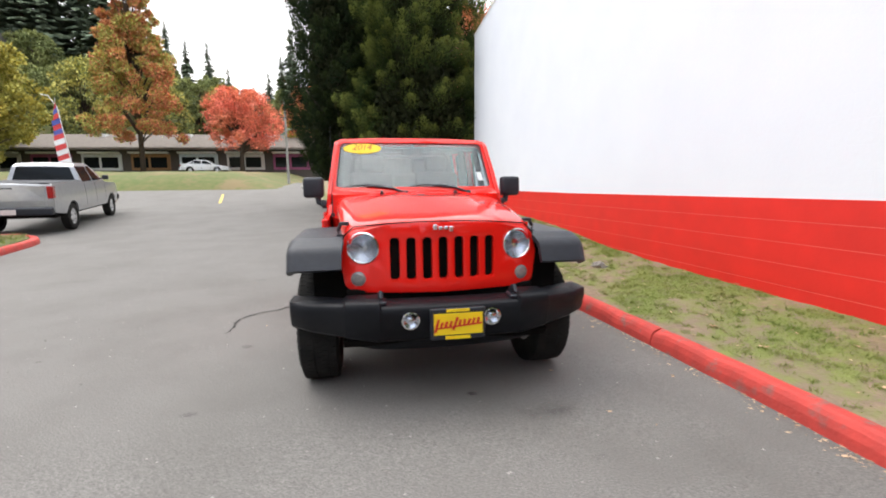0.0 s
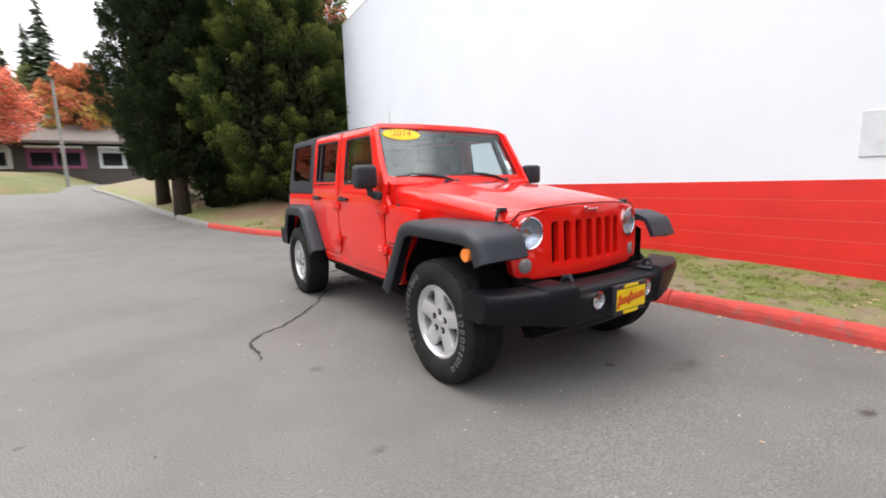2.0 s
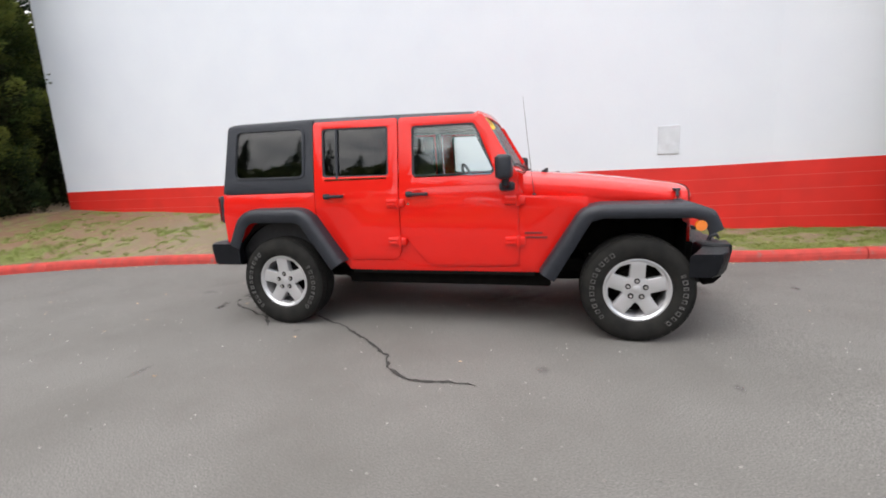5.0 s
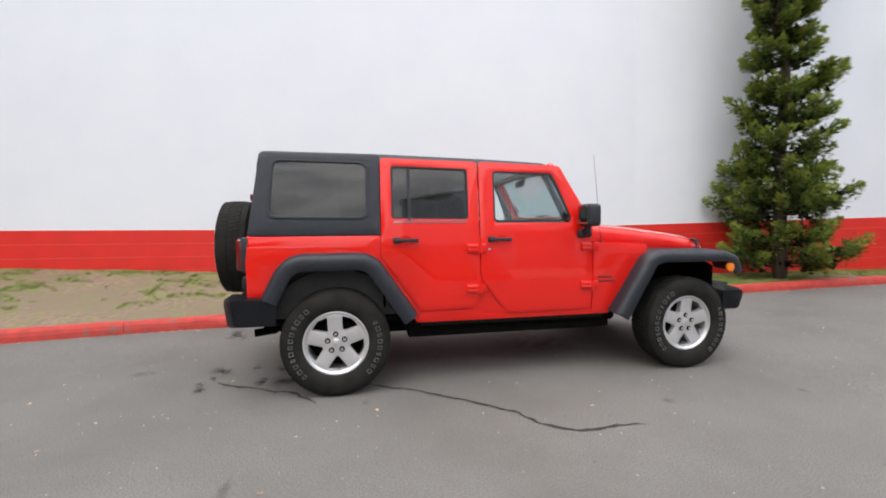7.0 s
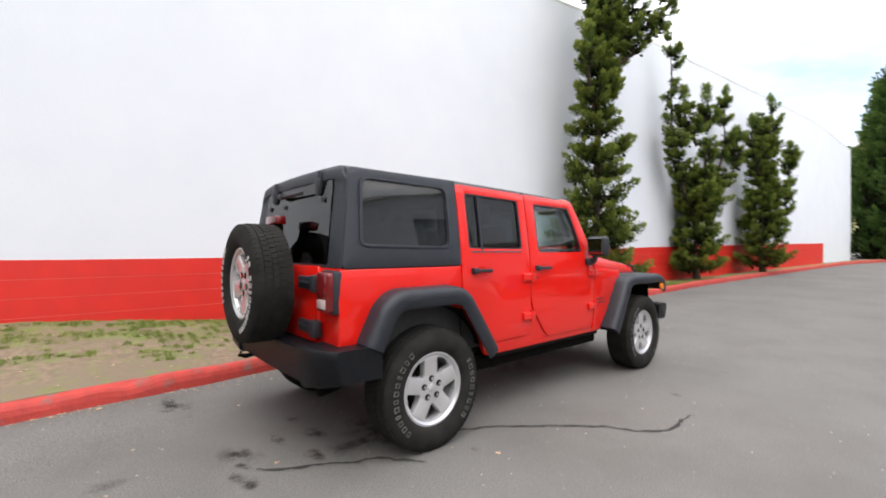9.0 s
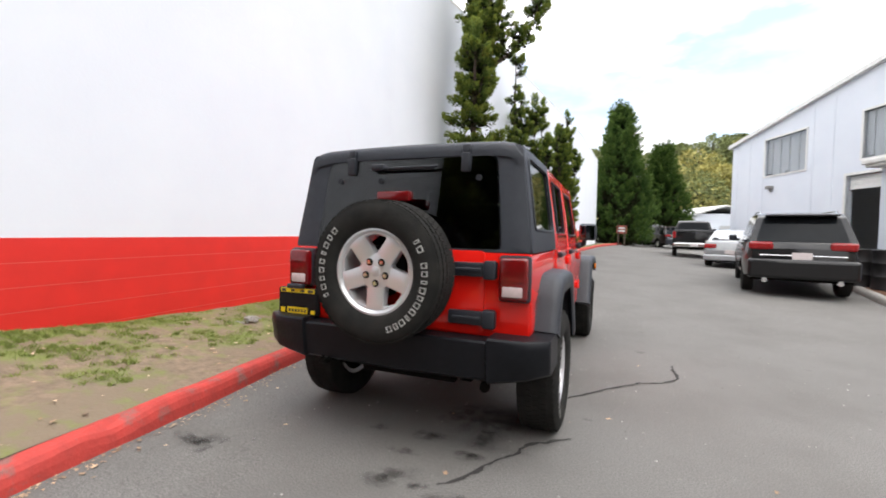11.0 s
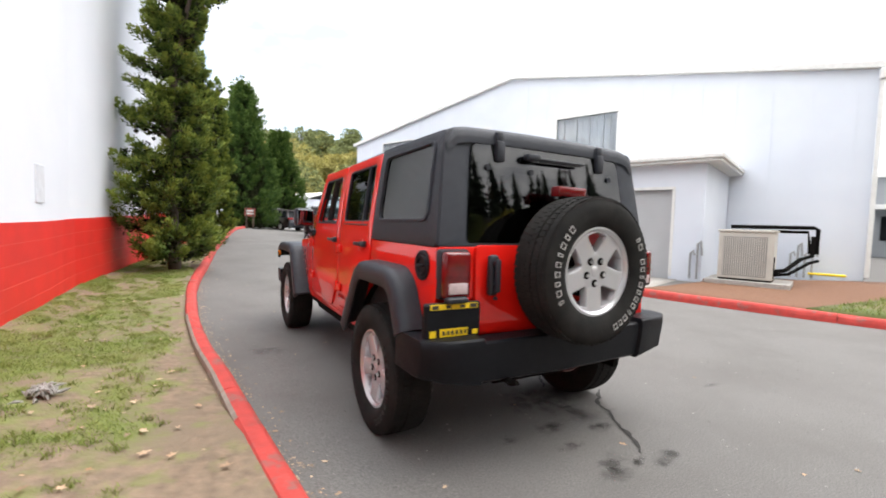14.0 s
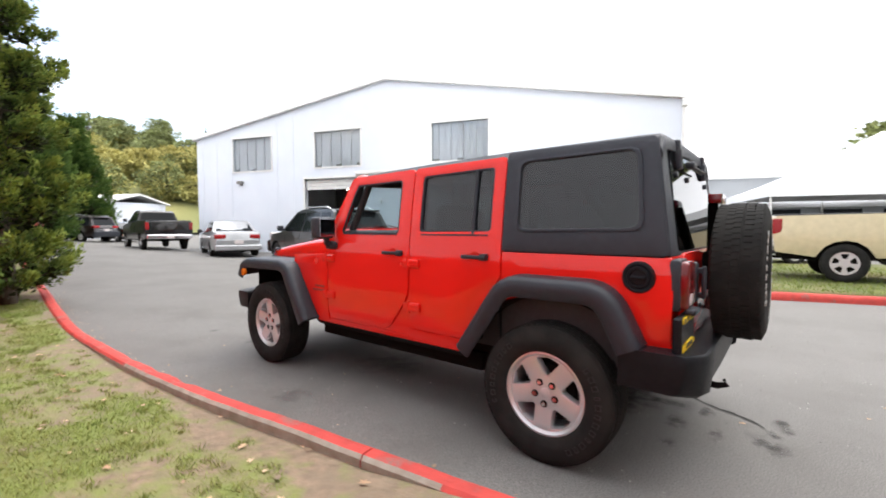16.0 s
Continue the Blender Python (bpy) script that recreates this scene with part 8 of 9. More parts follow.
def leaf_at(x, y, z, s):
    a = rl.uniform(0, 6.28)
    k = len(V)
    fold = rl.uniform(0.1, 0.5)
    for c in range(11):
        b = 2 * math.pi * c / 11
        q = (1.0 if c % 2 == 0 else 0.48) * rl.uniform(0.75, 1.1)
        u, v = q * math.cos(b), q * 0.8 * math.sin(b)
        V.append((x + s * (u * math.cos(a) - v * math.sin(a)), y + s * (u * math.sin(a) + v * math.cos(a)), z + 0.003 + s * fold * abs(v)))
    F.append(tuple(range(k, k + 11)))


for _ in range(1100):
    y = rl.uniform(-7, 7)
    x = kerb_at(y) - 0.02 - abs(rl.normal(0.0, 0.045))
    leaf_at(x, y, hgt(x, y), rl.uniform(0.004, 0.014))
for _ in range(330):
    y = rl.uniform(-9, 8)
    x = kerb_at(y) - abs(rl.normal(0.02, 0.12)) - 0.01
    leaf_at(x, y, hgt(x, y), rl.uniform(0.006, 0.024))
for _ in range(60):
    y = rl.uniform(-6, 7)
    x = kerb_at(y) - rl.uniform(0.1, 3.5)
    leaf_at(x, y, hgt(x, y), rl.uniform(0.008, 0.026))
for _ in range(300):
    y = rl.uniform(-8, 8)
    kx = kerb_at(y) + 0.16
    x = rl.uniform(kx, wall_x(y))
    leaf_at(x, y, lawn_z(x, y, kerb_at(y) + 0.13, hgt(kx, y)) + 0.012, rl.uniform(0.010, 0.034))
tagged(raw("fallen_leaves", V, F, mat("fallen_leaf", (0.30, 0.17, 0.09), 0.8, col2=(0.50, 0.39, 0.27), scale=3, island=0.5)), "scattered brown and pale fallen leaves", "leaves", kind="stuff")
V, F = [], []
for _ in range(1700):
    x, y = rl.uniform(-5, 1.6), rl.uniform(-6, 6)
    if x > kerb_at(y) - 0.03:
        continue
    s = rl.uniform(0.002, 0.007)
    k = len(V)
    z = hgt(x, y)
    V += [(x - s, y - s, z), (x + s, y - s * 0.8, z), (x + s * 0.7, y + s, z), (x - s * 0.8, y + s * 0.9, z), (x, y, z + s * 1.1)]
    F += [(k, k + 1, k + 4), (k + 1, k + 2, k + 4), (k + 2, k + 3, k + 4), (k + 3, k, k + 4)]
tagged(raw("grit", V, F, mat("pale_grit", (0.28, 0.27, 0.25), 0.9, island=0.5)), "pale grit lying on the asphalt", "grit", kind="stuff")
# a dead grey root crown on the lawn
bm = bmesh.new()
rr = np.random.RandomState(2)
for k in range(70):
    a, d = rr.uniform(0, 6.28), rr.uniform(0, 0.10) * rr.uniform(0.3, 1)
    x0, y0, L, t = d * math.cos(a), 0.75 * d * math.sin(a), rr.uniform(0.02, 0.075), a + rr.normal(0, 0.9)
    z0 = 0.055 * (1 - d / 0.11) + 0.008
    tube(bm, [(x0, y0, z0), (x0 + math.cos(t) * L * 0.5, y0 + math.sin(t) * L * 0.5, z0 + rr.uniform(0.0, 0.025)), (x0 + math.cos(t) * L, y0 + math.sin(t) * L, z0 + rr.uniform(-0.02, 0.02))], [rr.uniform(0.008, 0.018), 0.010, 0.003], 5)
root_c = solid("root_clump", bm, mat("dead_grey_wood", (0.36, 0.34, 0.32), 0.9, col2=(0.25, 0.24, 0.22), scale=20), "grey dead root clump lying on the lawn", "root")
root_c.matrix_basis = pose(2.61, 0.72, lawn_z(2.61, 0.72, kerb_at(0.72) + 0.13, 0.03) - 0.005, 0, 0, 25)


# ---- the distance ----
def leafy(name, at, height, radius, seed, mats, label, crown_base=0.3, leaves=5200, size=0.45, group="", shape="round", trunk_r=0.3):
    """A broad tree: trunk, forking limbs, and a ragged crown of many leaves on lobes."""
    rnd = np.random.RandomState(seed)
    bm = bmesh.new()
    tube(bm, [(0, 0, -0.5), (0.1, 0, height * 0.35), (0, 0.1, height * 0.8)], [trunk_r, trunk_r * 0.7, 0.05], 8)
    lobes = []
    for k in range(190 if shape == "cone" else 130):
        u = crown_base + (1 - crown_base) * rnd.uniform(0, 1) ** 0.9
        a = rnd.uniform(0, 6.28)
        if shape == "round":
            prof = math.sqrt(max(0.03, 1 - ((u - 0.58) / 0.45) ** 2))
        else:
            prof = max(0.05, min(1.0, 1.12 * (1 - u) / (1 - crown_base))) ** 0.62
        rr2 = radius * prof * rnd.uniform(0.35, 0.95)
        c = Vector((rr2 * math.cos(a), rr2 * math.sin(a), u * height))
        lobes.append((c, radius * (rnd.uniform(0.15, 0.30) if shape == 'round' else rnd.uniform(0.13, 0.25)) * (0.5 + 0.5 * prof)))
        if k % 3 == 0:
            tube(bm, [(0, 0, u * height * 0.6), c * 0.55 + Vector((0, 0, u * height * 0.35)), c], [0.10, 0.06, 0.02], 5)
    root = thing(name, label, "tree", group, at=pose(*at))
    part("trunk", bm, M_BARK, root, smooth=True)
    picks = [int(min(len(mats) - 1, max(0, (c.z / height + rnd.normal(0, 0.12 if shape == 'round' else 0.13) - (0.30 * c.x / radius if shape == 'cone' else 0) - crown_base) / (1 - crown_base) * len(mats)))) for c, r in lobes]
    P, D = tufts_of(rnd, [tuple(c) for c, r in lobes], [r for c, r in lobes], [tuple(Vector((c.x, c.y, 0.4)).normalized()) for c, r in lobes], leaves // len(lobes), 0.85)
    tint = np.clip(np.rint(np.repeat(picks, len(P) // len(lobes)) + rnd.normal(0, 0.75, len(P))), 0, len(mats) - 1)
    for j, m in enumerate(mats):
        if (tint == j).any():
            quick_mesh("crown", leaf_quads(rnd, P[tint == j], D[tint == j], size, 0.5, 0.8), m, root)
    return root


def spire(at, height, radius, seed, label, material=None, whorls=26, group="distant conifers"):
    """A pointed conifer with drooping whorls of branches."""
    rnd = np.random.RandomState(seed)
    bm = bmesh.new()
    tube(bm, [(0, 0, -0.5), (0, 0, height * 0.5), (0, 0, height)], [height * 0.014, height * 0.009, 0.02], 7)
    V, F = [], []
    for w in range(whorls):
        u = 0.08 + 0.9 * w / whorls
        R = radius * (1 - u) ** 0.85 * rnd.uniform(0.75, 1.1) + 0.12
        for k in range(14):
            a = rnd.uniform(0, 6.28)
            L = R * rnd.uniform(0.6, 1.05)
            d = Vector((math.cos(a), math.sin(a), rnd.uniform(-0.42, -0.02)))
            side = Vector((-d.y, d.x, 0))
            p = Vector((0, 0, (u + rnd.uniform(-0.5, 0.5) / whorls) * height))
            for j in range(6):
                c = p + d * L * (0.25 + 0.75 * j / 5)
                ww = L * 0.30 * (1 - 0.55 * j / 5) * rnd.uniform(0.6, 1.3)
                q = len(V)
                V += [c - side * ww, c + d * ww * 0.9 + Vector((0, 0, -ww * 0.5)), c + side * ww, c - d * ww * 0.6 + Vector((0, 0, ww * 0.25))]
                F.append((q, q + 1, q + 2, q + 3))
    root = thing("conifer", label, "tree", group, at=pose(*at))
    part("trunk", bm, M_BARK, root, smooth=True)
    raw("crown", V, F, material or M_CONIFER, root)
    return root


M_LEAF_RED = mat("red_autumn_leaves", (0.60, 0.19, 0.11), 0.8, col2=(0.54, 0.29, 0.12), scale=0.4, spec=0.12, island=0.4)
M_LEAF_ORANGE = mat("orange_autumn_leaves", (0.78, 0.20, 0.15), 0.8, col2=(0.76, 0.29, 0.16), scale=0.4, spec=0.12, island=0.35)
M_LEAF_OLIVE = mat("yellowing_green_leaves", (0.36, 0.38, 0.11), 0.8, col2=(0.50, 0.42, 0.13), scale=0.3, spec=0.12, island=0.4)
M_LEAF_GREEN = mat("dull_green_leaves", (0.17, 0.21, 0.09), 0.8, col2=(0.25, 0.26, 0.10), scale=0.3, spec=0.12, island=0.4)
M_SCRUB = mat("pale_scrub_leaves", (0.36, 0.36, 0.13), 0.85, col2=(0.46, 0.39, 0.15), scale=0.1, spec=0.1, island=0.3)
M_SCRUB_GREEN = mat("grey_green_scrub_leaves", (0.17, 0.21, 0.095), 0.85, col2=(0.25, 0.27, 0.12), scale=0.1, spec=0.1, island=0.3)
M_LEAF_YELLOW = mat("golden_leaves", (0.48, 0.36, 0.07), 0.8, col2=(0.32, 0.33, 0.08), scale=0.3, spec=0.12, island=0.4)

# grass mound past the end of the drive
V, F = [], []
nx, ny = 44, 16
for j in range(ny + 1):
    for i in range(nx + 1):
        x, y = -70 + 64.5 * i / nx, 26.6 + 60 * (j / ny) ** 1.6
        e = min(1, (j / 2.2)) * min(1, (nx - i) / 3.0)
        V.append((x, y, 1.10 + 1.55 * e ** 0.8 * min(1, 0.55 + j / 9) + 0.12 * noise.noise(Vector((x * 0.3, y * 0.3, 1))) + (0.03 * max(0, y - 36) + 0.05 * max(0, y - 60))))
F = [(j * (nx + 1) + i, j * (nx + 1) + i + 1, (j + 1) * (nx + 1) + i + 1, (j + 1) * (nx + 1) + i) for j in range(ny) for i in range(nx)]
tagged(raw("ground_mound", V, F, M_FAR_GRASS, smooth=True), "grassy mound beyond the end of the drive", "grass bank", kind="structure")
# side verge on the far left of the drive
bed("verge", [(-12.8, 19.5), (-14.4, 18.0), (-17.7, 17.5), (-43, 20), (-63, 34), (-21.7, 33), (-16.6, 26.4)], 0.14, M_FAR_GRASS, "grass verge with a pale kerb edge", "lawn")
kerb_run("kerb_verge", [(-21.7, 33), (-16.4, 26.4), (-12.6, 19.4), (-14.3, 17.9), (-18.2, 17.4)], 0.16, 0.14, M_CONCRETE, "pale concrete kerb round the verge", inward=1)


# row of low shops with brown roofs
def shops():
    root = thing("shop_row", "long low row of shops with a brown shingle roof", "building", at=pose(-30, 57, 3.5, 0, 0, -4))
    m_roof = mat("brown_shingle_roof", (0.16, 0.135, 0.115), 0.9, col2=(0.11, 0.095, 0.08), scale=3, bump=0.4, bscale=20)
    m_front = mat("dark_shop_front", (0.085, 0.07, 0.06), 0.8)
    bm = bmesh.new()
    box(bm, -52, 36, 0, 9, -3, 2.7)
    part("wall", bm, m_front, root)
    bm = bmesh.new()
    prism(bm, [(-1.6, 2.55), (-1.6, 2.8), (4.5, 5.0), (10, 2.8), (10, 2.55)], "x", -53, 37)
    part("roof", bm, m_roof, root, "brown shingle roof")
    rs = random.Random(8)
    cols = [(0.55, 0.62, 0.66), (0.62, 0.60, 0.57), (0.30, 0.07, 0.16), (0.65, 0.66, 0.66), (0.3, 0.15, 0.06)]
    for k in range(15):
        x = -50 + 5.7 * k
        bm = bmesh.new()
        box(bm, x, x + 4.6, -0.12, 0.0, 0.1, 2.1)
        f = part("shop_front", bm, mat("painted_shop_front", cols[k % 5], 0.6), root)
        bm = bmesh.new()
        box(bm, x + 0.3, x + 2.0, -0.17, -0.10, 0.4, 1.7)
        box(bm, x + 2.3, x + 4.2, -0.17, -0.10, 0.4, 1.7)
        part("shop_window", bm, M_GLASS_CAR, f)
        bm = bmesh.new()
        box(bm, x + 0.1, x + 4.5, -1.0, -0.1, 2.12, 2.35, bevel=0.04)
        part("awning", bm, M_TRIM, f)
    for k in range(8):
        bm = bmesh.new()
        box(bm, -46 + 10.5 * k, -45.2 + 10.5 * k, 3.0, 3.8, 4.2, 4.9)
        part("roof_vent", bm, M_TRIM, root)


shops()
leafy("maple_tree", (-24.0, 49.0, 3.0), 21.5, 4.9, 31, [M_LEAF_RED, M_LEAF_OLIVE, M_LEAF_OLIVE, M_LEAF_RED, M_LEAF_RED], "tall maple tree turning from green to red", 0.19, 60000, 0.25, "autumn trees", "cone")
leafy("maple_tree", (-13.8, 49.0, 3.2), 8.6, 4.6, 32, [M_LEAF_ORANGE, M_LEAF_ORANGE, M_LEAF_ORANGE], "broad maple tree with orange-red autumn leaves", 0.34, 21000, 0.22, "autumn trees")
leafy("maple_tree", (-7.3, 60.0, 3.2), 11.5, 3.6, 33, [M_LEAF_YELLOW, M_LEAF_ORANGE, M_LEAF_RED], "maple tree with red and golden leaves", 0.2, 18000, 0.30, "autumn trees")
leafy("maple_tree", (-36.5, 46.0, 3.0), 12.5, 5.2, 34, [M_LEAF_YELLOW, M_LEAF_OLIVE, M_LEAF_YELLOW], "golden green tree on the bank", 0.1, 20000, 0.34, "autumn trees")
leafy("maple_tree", (-44.0, 54.0, 3.0), 9.0, 4.5, 36, [M_LEAF_GREEN, M_LEAF_OLIVE, M_LEAF_GREEN], "green tree on the bank", 0.1, 16000, 0.36, "autumn trees")
leafy("maple_tree", (7.5, 26.0, 1.0), 12.0, 3.6, 37, [M_LEAF_ORANGE, M_LEAF_ORANGE, M_LEAF_RED], "orange-leaved tree behind the cypresses", 0.25, 6000, 0.34, "autumn trees")
rt = np.random.RandomState(77)


def slope_z(x, y):
    """Height of the wooded slope behind the shops."""
    u = min(1.0, max(0.0, (y - 66) / 32))
    return 3.4 + 23.5 * (u * u * (3 - 2 * u)) * float(np.interp(x, [-52, -22], [1.0, 0.12]))


for k in range(34):
    x = -112 + 3.4 * k + rt.uniform(-2, 2)
    y = 97 + rt.uniform(-4, 10)
    tall = rt.uniform(19, 28) if x < -46 else rt.uniform(14, 21)
    spire((x, y, slope_z(x, y) - 0.5), tall, tall * 0.19, 100 + k, "tall dark conifer behind the shops", whorls=34)
spire((-11.2, 73, 3), 24.5, 4.6, 140, "tall pointed conifer beside the shops", whorls=46)
spire((-13.4, 77, 3), 21, 3.8, 141, "pointed conifer beside the shops", whorls=42)
for k in range(40):
    x = -104 + 2.85 * k + rt.uniform(-2, 2)
    y = 70 + rt.uniform(0, 20)
    low = x < -48
    leafy("tree", (x, y, slope_z(x, y) - 0.4), rt.uniform(4, 7) if low else rt.uniform(10, 15), rt.uniform(3.5, 5.5), 150 + k, [M_LEAF_GREEN, M_LEAF_OLIVE if k % 3 == 1 else M_LEAF_GREEN], "green tree behind the shops", 0.05, 8000, 0.42, "woods behind the shops")


def house(at, w, d, h, label):
    root = thing("house", label, "house", at=at)
    bm = bmesh.new()
    box(bm, -w / 2, w / 2, -d / 2, d / 2, -2, h)
    part("wall", bm, mat("house_wall", (0.30, 0.25, 0.2), 0.8), root)
    bm = bmesh.new()
    prism(bm, [(-d / 2 - 0.5, h), (0, h + 2.2), (d / 2 + 0.5, h), (d / 2 + 0.5, h - 0.2), (-d / 2 - 0.5, h - 0.2)], "x", -w / 2 - 0.5, w / 2 + 0.5)
    part("roof", bm, mat("dark_house_roof", (0.10, 0.09, 0.085), 0.9), root)
    for k in range(3):
        bm = bmesh.new()
        box(bm, -w / 2 + 1 + 3.5 * k, -w / 2 + 2.6 + 3.5 * k, -d / 2 - 0.06, -d / 2, h - 1.9, h - 0.6)
        part("window", bm, M_GLASS_CAR, root)


house(pose(-66, 91, 23.0, 0, 0, -30), 16, 9, 3.0, "house with a dark roof on the wooded slope")
# slope behind the shops, left
V, F = [], []
for j in range(13):
    for i in range(31):
        x, y = -150 + 6.0 * i, 64 + 7.0 * j
        V.append((x, y, slope_z(x, y) + 0.8 * noise.noise(Vector((x * 0.05, y * 0.05, 2)))))
F = [(j * 31 + i, j * 31 + i + 1, (j + 1) * 31 + i + 1, (j + 1) * 31 + i) for j in range(12) for i in range(30)]
tagged(raw("ground_slope", V, F, M_FAR_GRASS, smooth=True), "wooded green slope behind the shops", "hillside", kind="structure")


def feather_flag(at):
    root = thing("feather_flag", "tall red white and blue feather flag on a pole", "flag", at=pose(*at, 0, -7, 0))
    bm = bmesh.new()
    tube(bm, [(0, 0, 0), (0, 0, 4.4), (-0.25, 0, 5.0), (-0.55, 0, 5.1)], 0.02, 6)
    part("pole", bm, M_TRIM, root)
    cols = [mat("flag_red", (0.55, 0.05, 0.05), 0.8), mat("flag_white", (0.75, 0.75, 0.75), 0.8), mat("flag_blue", (0.08, 0.10, 0.35), 0.8)]
    for k in range(14):
        z0, z1 = 1.55 + 0.24 * k, 1.55 + 0.24 * (k + 1)
        w0 = 0.60 - 0.022 * k if k < 10 else 0.38 - 0.07 * (k - 9)
        bm = bmesh.new()
        prism(bm, [(-w0, z0 - 0.12), (-0.02, z0), (-0.02, z1), (-w0 + (0.1 if k > 9 else 0), z1 - 0.12)], "y", -0.006 + 0.05 * math.sin(k), 0.006 + 0.05 * math.sin(k))
        part("stripe", bm, cols[2] if k in (7, 9, 11) else cols[k % 2], root)


feather_flag((-14.3, 20.2, 0.85))


def pole(at, h, label, plain):
    root = thing("utility_pole", label, "pole", at=pose(*at))
    bm = bmesh.new()
    tube(bm, [(0, 0, -0.3), (0, 0, h)], [0.11, 0.07], 10)
    part("shaft", bm, M_KERB_GREY if plain else M_BARK, root)
    if plain:
        return
    bm = bmesh.new()
    box(bm, -0.9, 0.9, -0.05, 0.05, h - 0.8, h - 0.68)
    part("crossarm", bm, M_BARK, root)


pole((-33.0, 32.5, 2.1), 15.0, "brown wooden utility pole on the bank", False)
pole((-6.35, 33.0, 1.9), 6.2, "thin weathered grey pole at the road", True)

# ---- towards the far end of the drive ----
def hedge_tree(at, h, r, seed):
    return cypress(at, h, r, seed, M_HEDGE, "broad clipped dark green conifer at the end of the drive", tufts=900, leaves=60, base=0.15, size=0.16, top_power=0.95, skirt=0.9, group="clipped conifers")


hedge_tree((-1.1, -32.6, 0.45), 10.6, 2.2, 41)
hedge_tree((-4.5, -38.0, 0.4), 8.4, 2.1, 42)


def small_sign(at):
    root = thing("notice_board", "small red notice board on two wooden posts", "sign", at=pose(*at))
    for x in (-0.22, 0.22):
        bm = bmesh.new()
        box(bm, x - 0.05, x + 0.05, -0.05, 0.05, -0.2, 1.5, bevel=0.01)
        part("post", bm, M_BARK, root)
    bm = bmesh.new()
    box(bm, -0.34, 0.34, -0.09, -0.05, 0.85, 1.45, bevel=0.01)
    b = part("board", bm, mat("faded_red_board", (0.42, 0.10, 0.08), 0.7), root)
    bm = bmesh.new()
    for k in range(2):
        box(bm, -0.22, 0.22, 0.045, 0.055, 1.0 + 0.2 * k, 1.1 + 0.2 * k)
    part("text_bar", bm, M_TRIM, b)


small_sign((-1.35, -30.0, 0.62))

# hillside with trees beyond the drive
V, F = [], []
for j in range(15):
    for i in range(41):
        x, y = -190 + 9.0 * i, -58 - 8.0 * j
        V.append((x, y, 0.9 + 18.5 * (1 - math.exp(-(j / 14) * 3.4)) + 1.5 * noise.noise(Vector((x * 0.03, y * 0.03, 9)))))
F = [(j * 41 + i + 1, j * 41 + i, (j + 1) * 41 + i, (j + 1) * 41 + i + 1) for j in range(14) for i in range(40)]
tagged(raw("ground_hill", V, F, mat("hillside_scrub", (0.20, 0.19, 0.07), 0.95, col2=(0.13, 0.14, 0.05), scale=0.12, bump=0.8, bscale=1.5), smooth=True), "scrubby yellow-green hillside", "hillside", kind="structure")
for k in range(70):
    x = -95 + 2.3 * k + rt.uniform(-3, 3)
    y = -66 - rt.uniform(0, 60)
    z = 0.9 + 18.5 * (1 - math.exp(-((-58 - y) / 8 / 14) * 3.4))
    if k % 4 == 1:
        spire((x, y - 25, z + 3), rt.uniform(7, 12), 2.6, 200 + k, "dark conifer on the hillside")
    else:
        leafy("tree", (x, y, z - 0.7), rt.uniform(4.5, 9), rt.uniform(3.5, 5.5), 230 + k, [M_SCRUB_GREEN, (M_SCRUB, M_SCRUB_GREEN, M_SCRUB_GREEN)[k % 3]], "bushy tree on the hillside", 0.0, 6000, 0.42, "trees on the hillside")
for k in range(26):
    u, d = rt.uniform(0.17, 0.48), rt.uniform(62, 125)
    x, y = 3 - u * d, 2.5 - 0.95 * d
    z = 0.9 + 18.5 * (1 - math.exp(-max(0, (-58 - y) / 8 / 14) * 3.4))
    leafy("bush", (x, y, z - 0.6), rt.uniform(3.5, 6) if d < 105 else rt.uniform(7, 10), rt.uniform(3, 4.5), 400 + k, [M_SCRUB if d < 95 else M_SCRUB_GREEN, (M_SCRUB, M_SCRUB_GREEN, M_SCRUB)[k % 3] if d < 95 else M_SCRUB_GREEN], "scrubby bush on the hillside", 0.0, 6000, 0.36, "bushes on the hillside")


def shed(at, w, d, h, label, name="shed"):
    root = thing(name, label, "shed", at=at)
    bm = bmesh.new()
    box(bm, -w / 2, w / 2, -d / 2, d / 2, -0.4, h)
    part("wall", bm, M_BUILD_WHITE, root)
    bm = bmesh.new()
    prism(bm, [(-w / 2 - 0.3, h), (0, h + w * 0.16), (w / 2 + 0.3, h), (w / 2 + 0.3, h - 0.15), (0, h + w * 0.16 - 0.15), (-w / 2 - 0.3, h - 0.15)], "y", -d / 2 - 0.3, d / 2 + 0.3)
    part("roof", bm, M_TRIM, root)
    bm = bmesh.new()
    box(bm, -0.5, 0.5, d / 2, d / 2 + 0.05, 0, 2.0)
    part("door", bm, M_DOOR_GREY, root)


shed(pose(-9.5, -50, 0.5, 0, 0, 20), 5.5, 8, 3.2, "small white gabled shed beyond the parked cars")


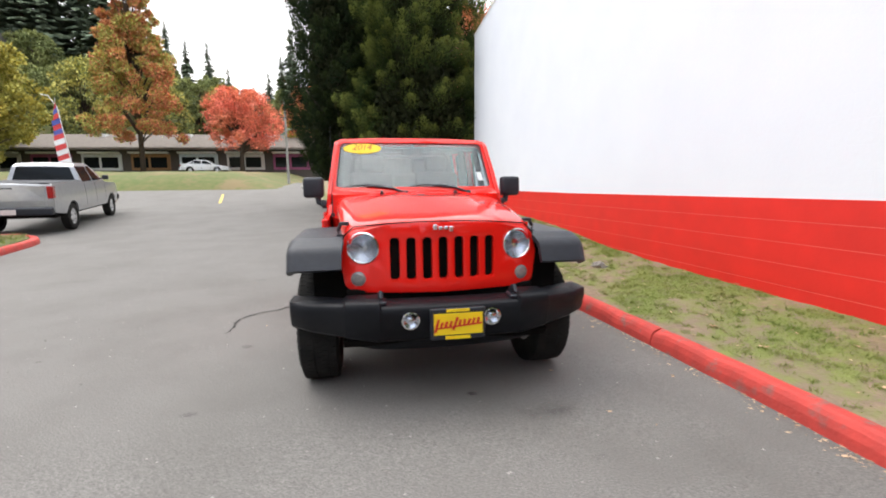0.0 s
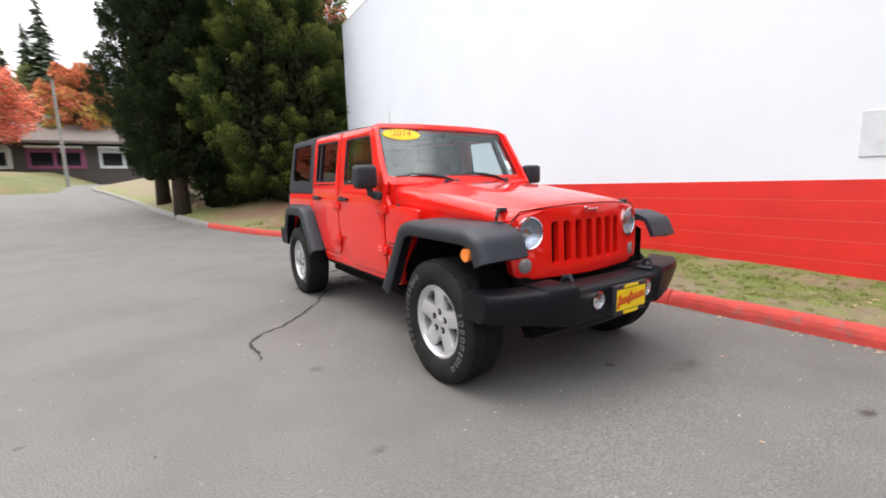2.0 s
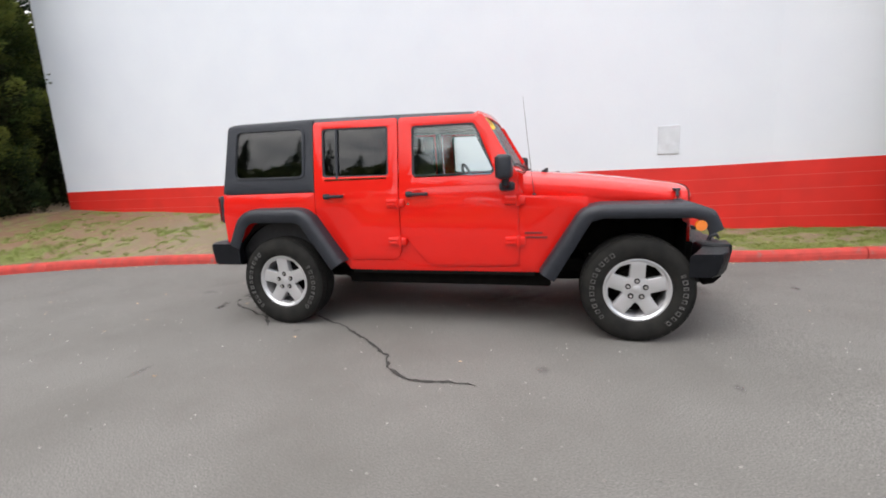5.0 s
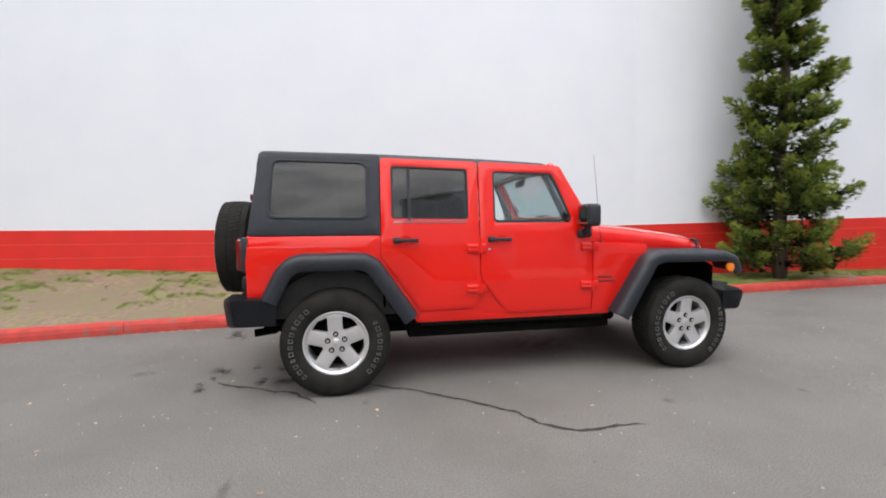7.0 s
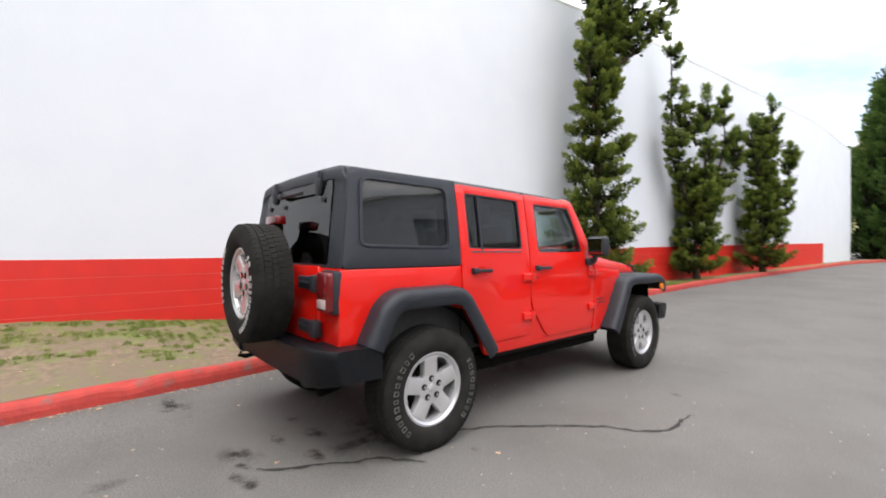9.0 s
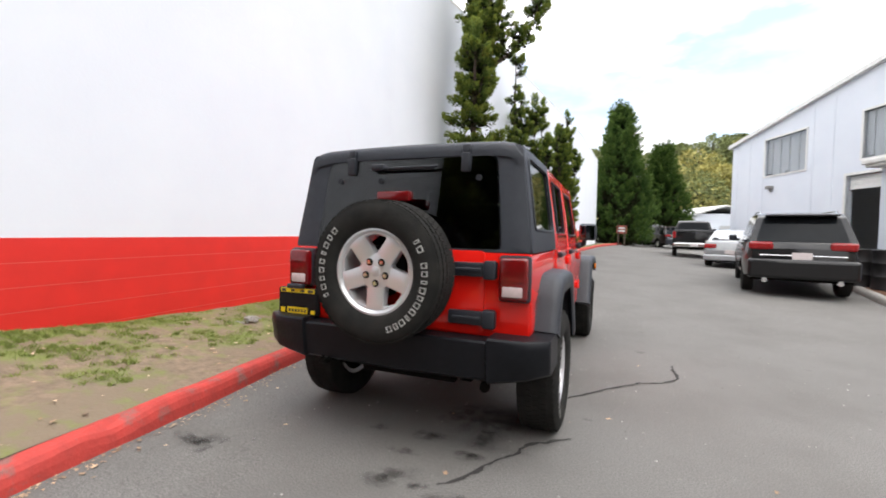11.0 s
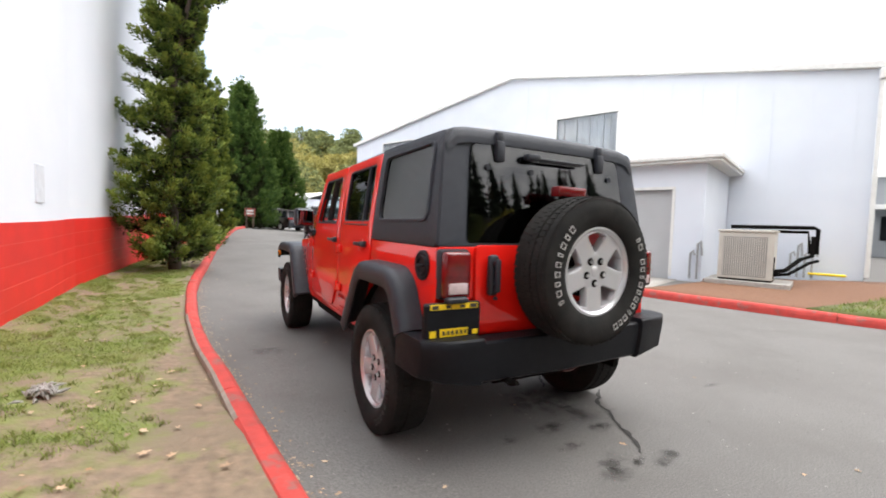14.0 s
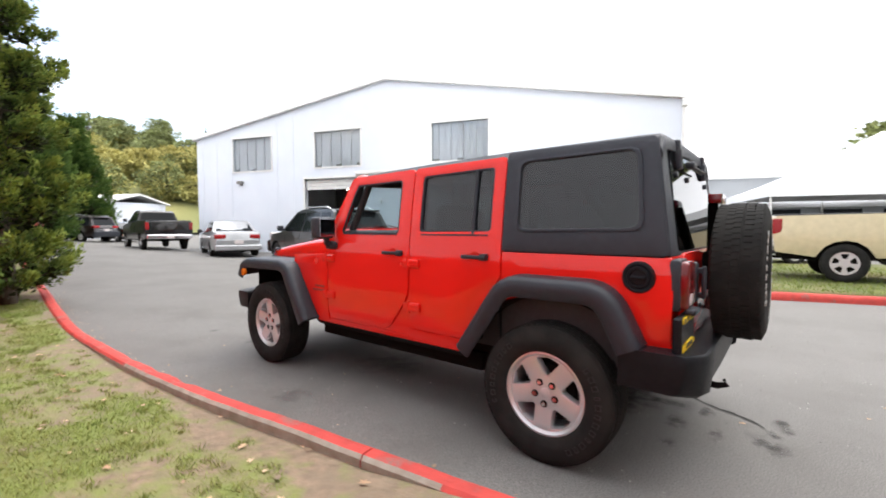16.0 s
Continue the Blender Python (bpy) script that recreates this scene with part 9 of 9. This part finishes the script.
# tent and the grey building behind the tan pickup
def tent(at):
    root = thing("canopy_tent", "large white peaked canopy tent", "tent", at=at)
    m_cloth = mat("white_tent_cloth", (0.80, 0.81, 0.83), 0.7, col2=(0.77, 0.78, 0.80), scale=1.0)
    n, R, h0, h1 = 4, 7.0, 3.0, 6.4
    bm = bmesh.new()
    rings = []
    for k in range(9):
        u = k / 8
        hw = R * (1 - u)
        z = h0 + (h1 - h0) * u ** 1.35
        rings.append([bm.verts.new((sx * hw * (1 - 0.06 * (1 - abs(1)) ), sy * hw, z)) for sx, sy in ((-1, -1), (0, -0.97), (1, -1), (0.97, 0), (1, 1), (0, 0.97), (-1, 1), (-0.97, 0))] if hw > 0.01 else [bm.verts.new((0, 0, z))])
    for a, b in zip(rings, rings[1:]):
        for k in range(8):
            if len(b) == 1:
                bm.faces.new((a[k], a[(k + 1) % 8], b[0]))
            else:
                bm.faces.new((a[k], a[(k + 1) % 8], b[(k + 1) % 8], b[k]))
    canopy = part("canopy", bm, m_cloth, root, smooth=False)
    for sx, sy, ax in ((0, -1, "x"), (0, 1, "x"), (-1, 0, "y"), (1, 0, "y")):
        bm = bmesh.new()
        if ax == "x":
            box(bm, -R, R, sy * R - 0.01, sy * R + 0.01, h0 - 0.4, h0)
        else:
            box(bm, sx * R - 0.01, sx * R + 0.01, -R, R, h0 - 0.4, h0)
        part("valance", bm, m_cloth, canopy)
    for sx in (-1, 1):
        for sy in (-1, 0, 1):
            bm = bmesh.new()
            tube(bm, [(sx * R * 0.985, sy * R * 0.985, -0.1), (sx * R * 0.985, sy * R * 0.985, h0)], 0.05, 8)
            part("leg", bm, M_TRIM, root)


tent(pose(-30.5, 6.0, 0.1, 0, 0, 18))


def grey_building():
    root = thing("office_building", "long grey flat-roofed building with dark windows", "building", at=pose(-38, -4, 0, 0, 0, 20))
    bm = bmesh.new()
    box(bm, -8, 2, -16, 30, -0.5, 5.0)
    part("wall", bm, mat("grey_wall", (0.27, 0.285, 0.30), 0.7, col2=(0.24, 0.255, 0.27), scale=0.6), root)
    bm = bmesh.new()
    box(bm, -8.2, 2.2, -16.2, 30.2, 5.0, 5.3)
    part("roof", bm, M_TRIM, root)
    for k in range(12):
        bm = bmesh.new()
        y = -14 + 3.6 * k
        box(bm, 2.0, 2.06, y, y + 2.4, 1.1, 2.6)
        part("window", bm, M_GLASS_CAR, root)
    bm = bmesh.new()
    box(bm, 2.0, 2.9, -15, 29, 3.0, 3.3)
    part("awning", bm, M_TRIM, root)


grey_building()
for k in range(9):
    leafy("tree", (-58 + rt.uniform(-4, 4), 10 + 6.5 * k, 0.3), rt.uniform(9, 15), rt.uniform(4, 6), 300 + k, [M_LEAF_GREEN, M_LEAF_GREEN], "green tree beyond the tent", 0.05, 6000, 0.55, "trees beyond the tent")
spire((-43, 31, 0.5), 16, 3.5, 320, "dark conifer beyond the tan pickup")
for k in range(12):
    spire((-66 + rt.uniform(-4, 4), 16 + 4.3 * k, 0.3), rt.uniform(14, 20), 4.8, 500 + k, "tall dark conifer in the woods past the tent", whorls=34, group="woods past the tent")
for k in range(9):
    leafy("tree", (-61 + rt.uniform(-3, 3), 19 + 5.6 * k, 0.3), rt.uniform(9, 12), rt.uniform(4.5, 6), 520 + k, [M_LEAF_GREEN, (M_HEDGE, M_LEAF_GREEN, M_LEAF_RED)[k % 3]], "broad tree in the woods past the tent", 0.0, 6000, 0.55, "woods past the tent")
for k in range(6):
    spire((-47 + rt.uniform(-3, 3), 11.5 + 4.2 * k, 0.3), rt.uniform(16, 22), 4.2, 330 + k, "tall dark conifer beyond the tent", whorls=34)
for k in range(9):
    leafy("tree", (-45 + rt.uniform(-4, 4), 13.5 + 3.4 * k, 0.3), rt.uniform(11, 14), rt.uniform(3.8, 5), 350 + k, [M_HEDGE, M_LEAF_GREEN], "dense green tree beyond the tent", 0.0, 7000, 0.5, "trees beyond the tent")
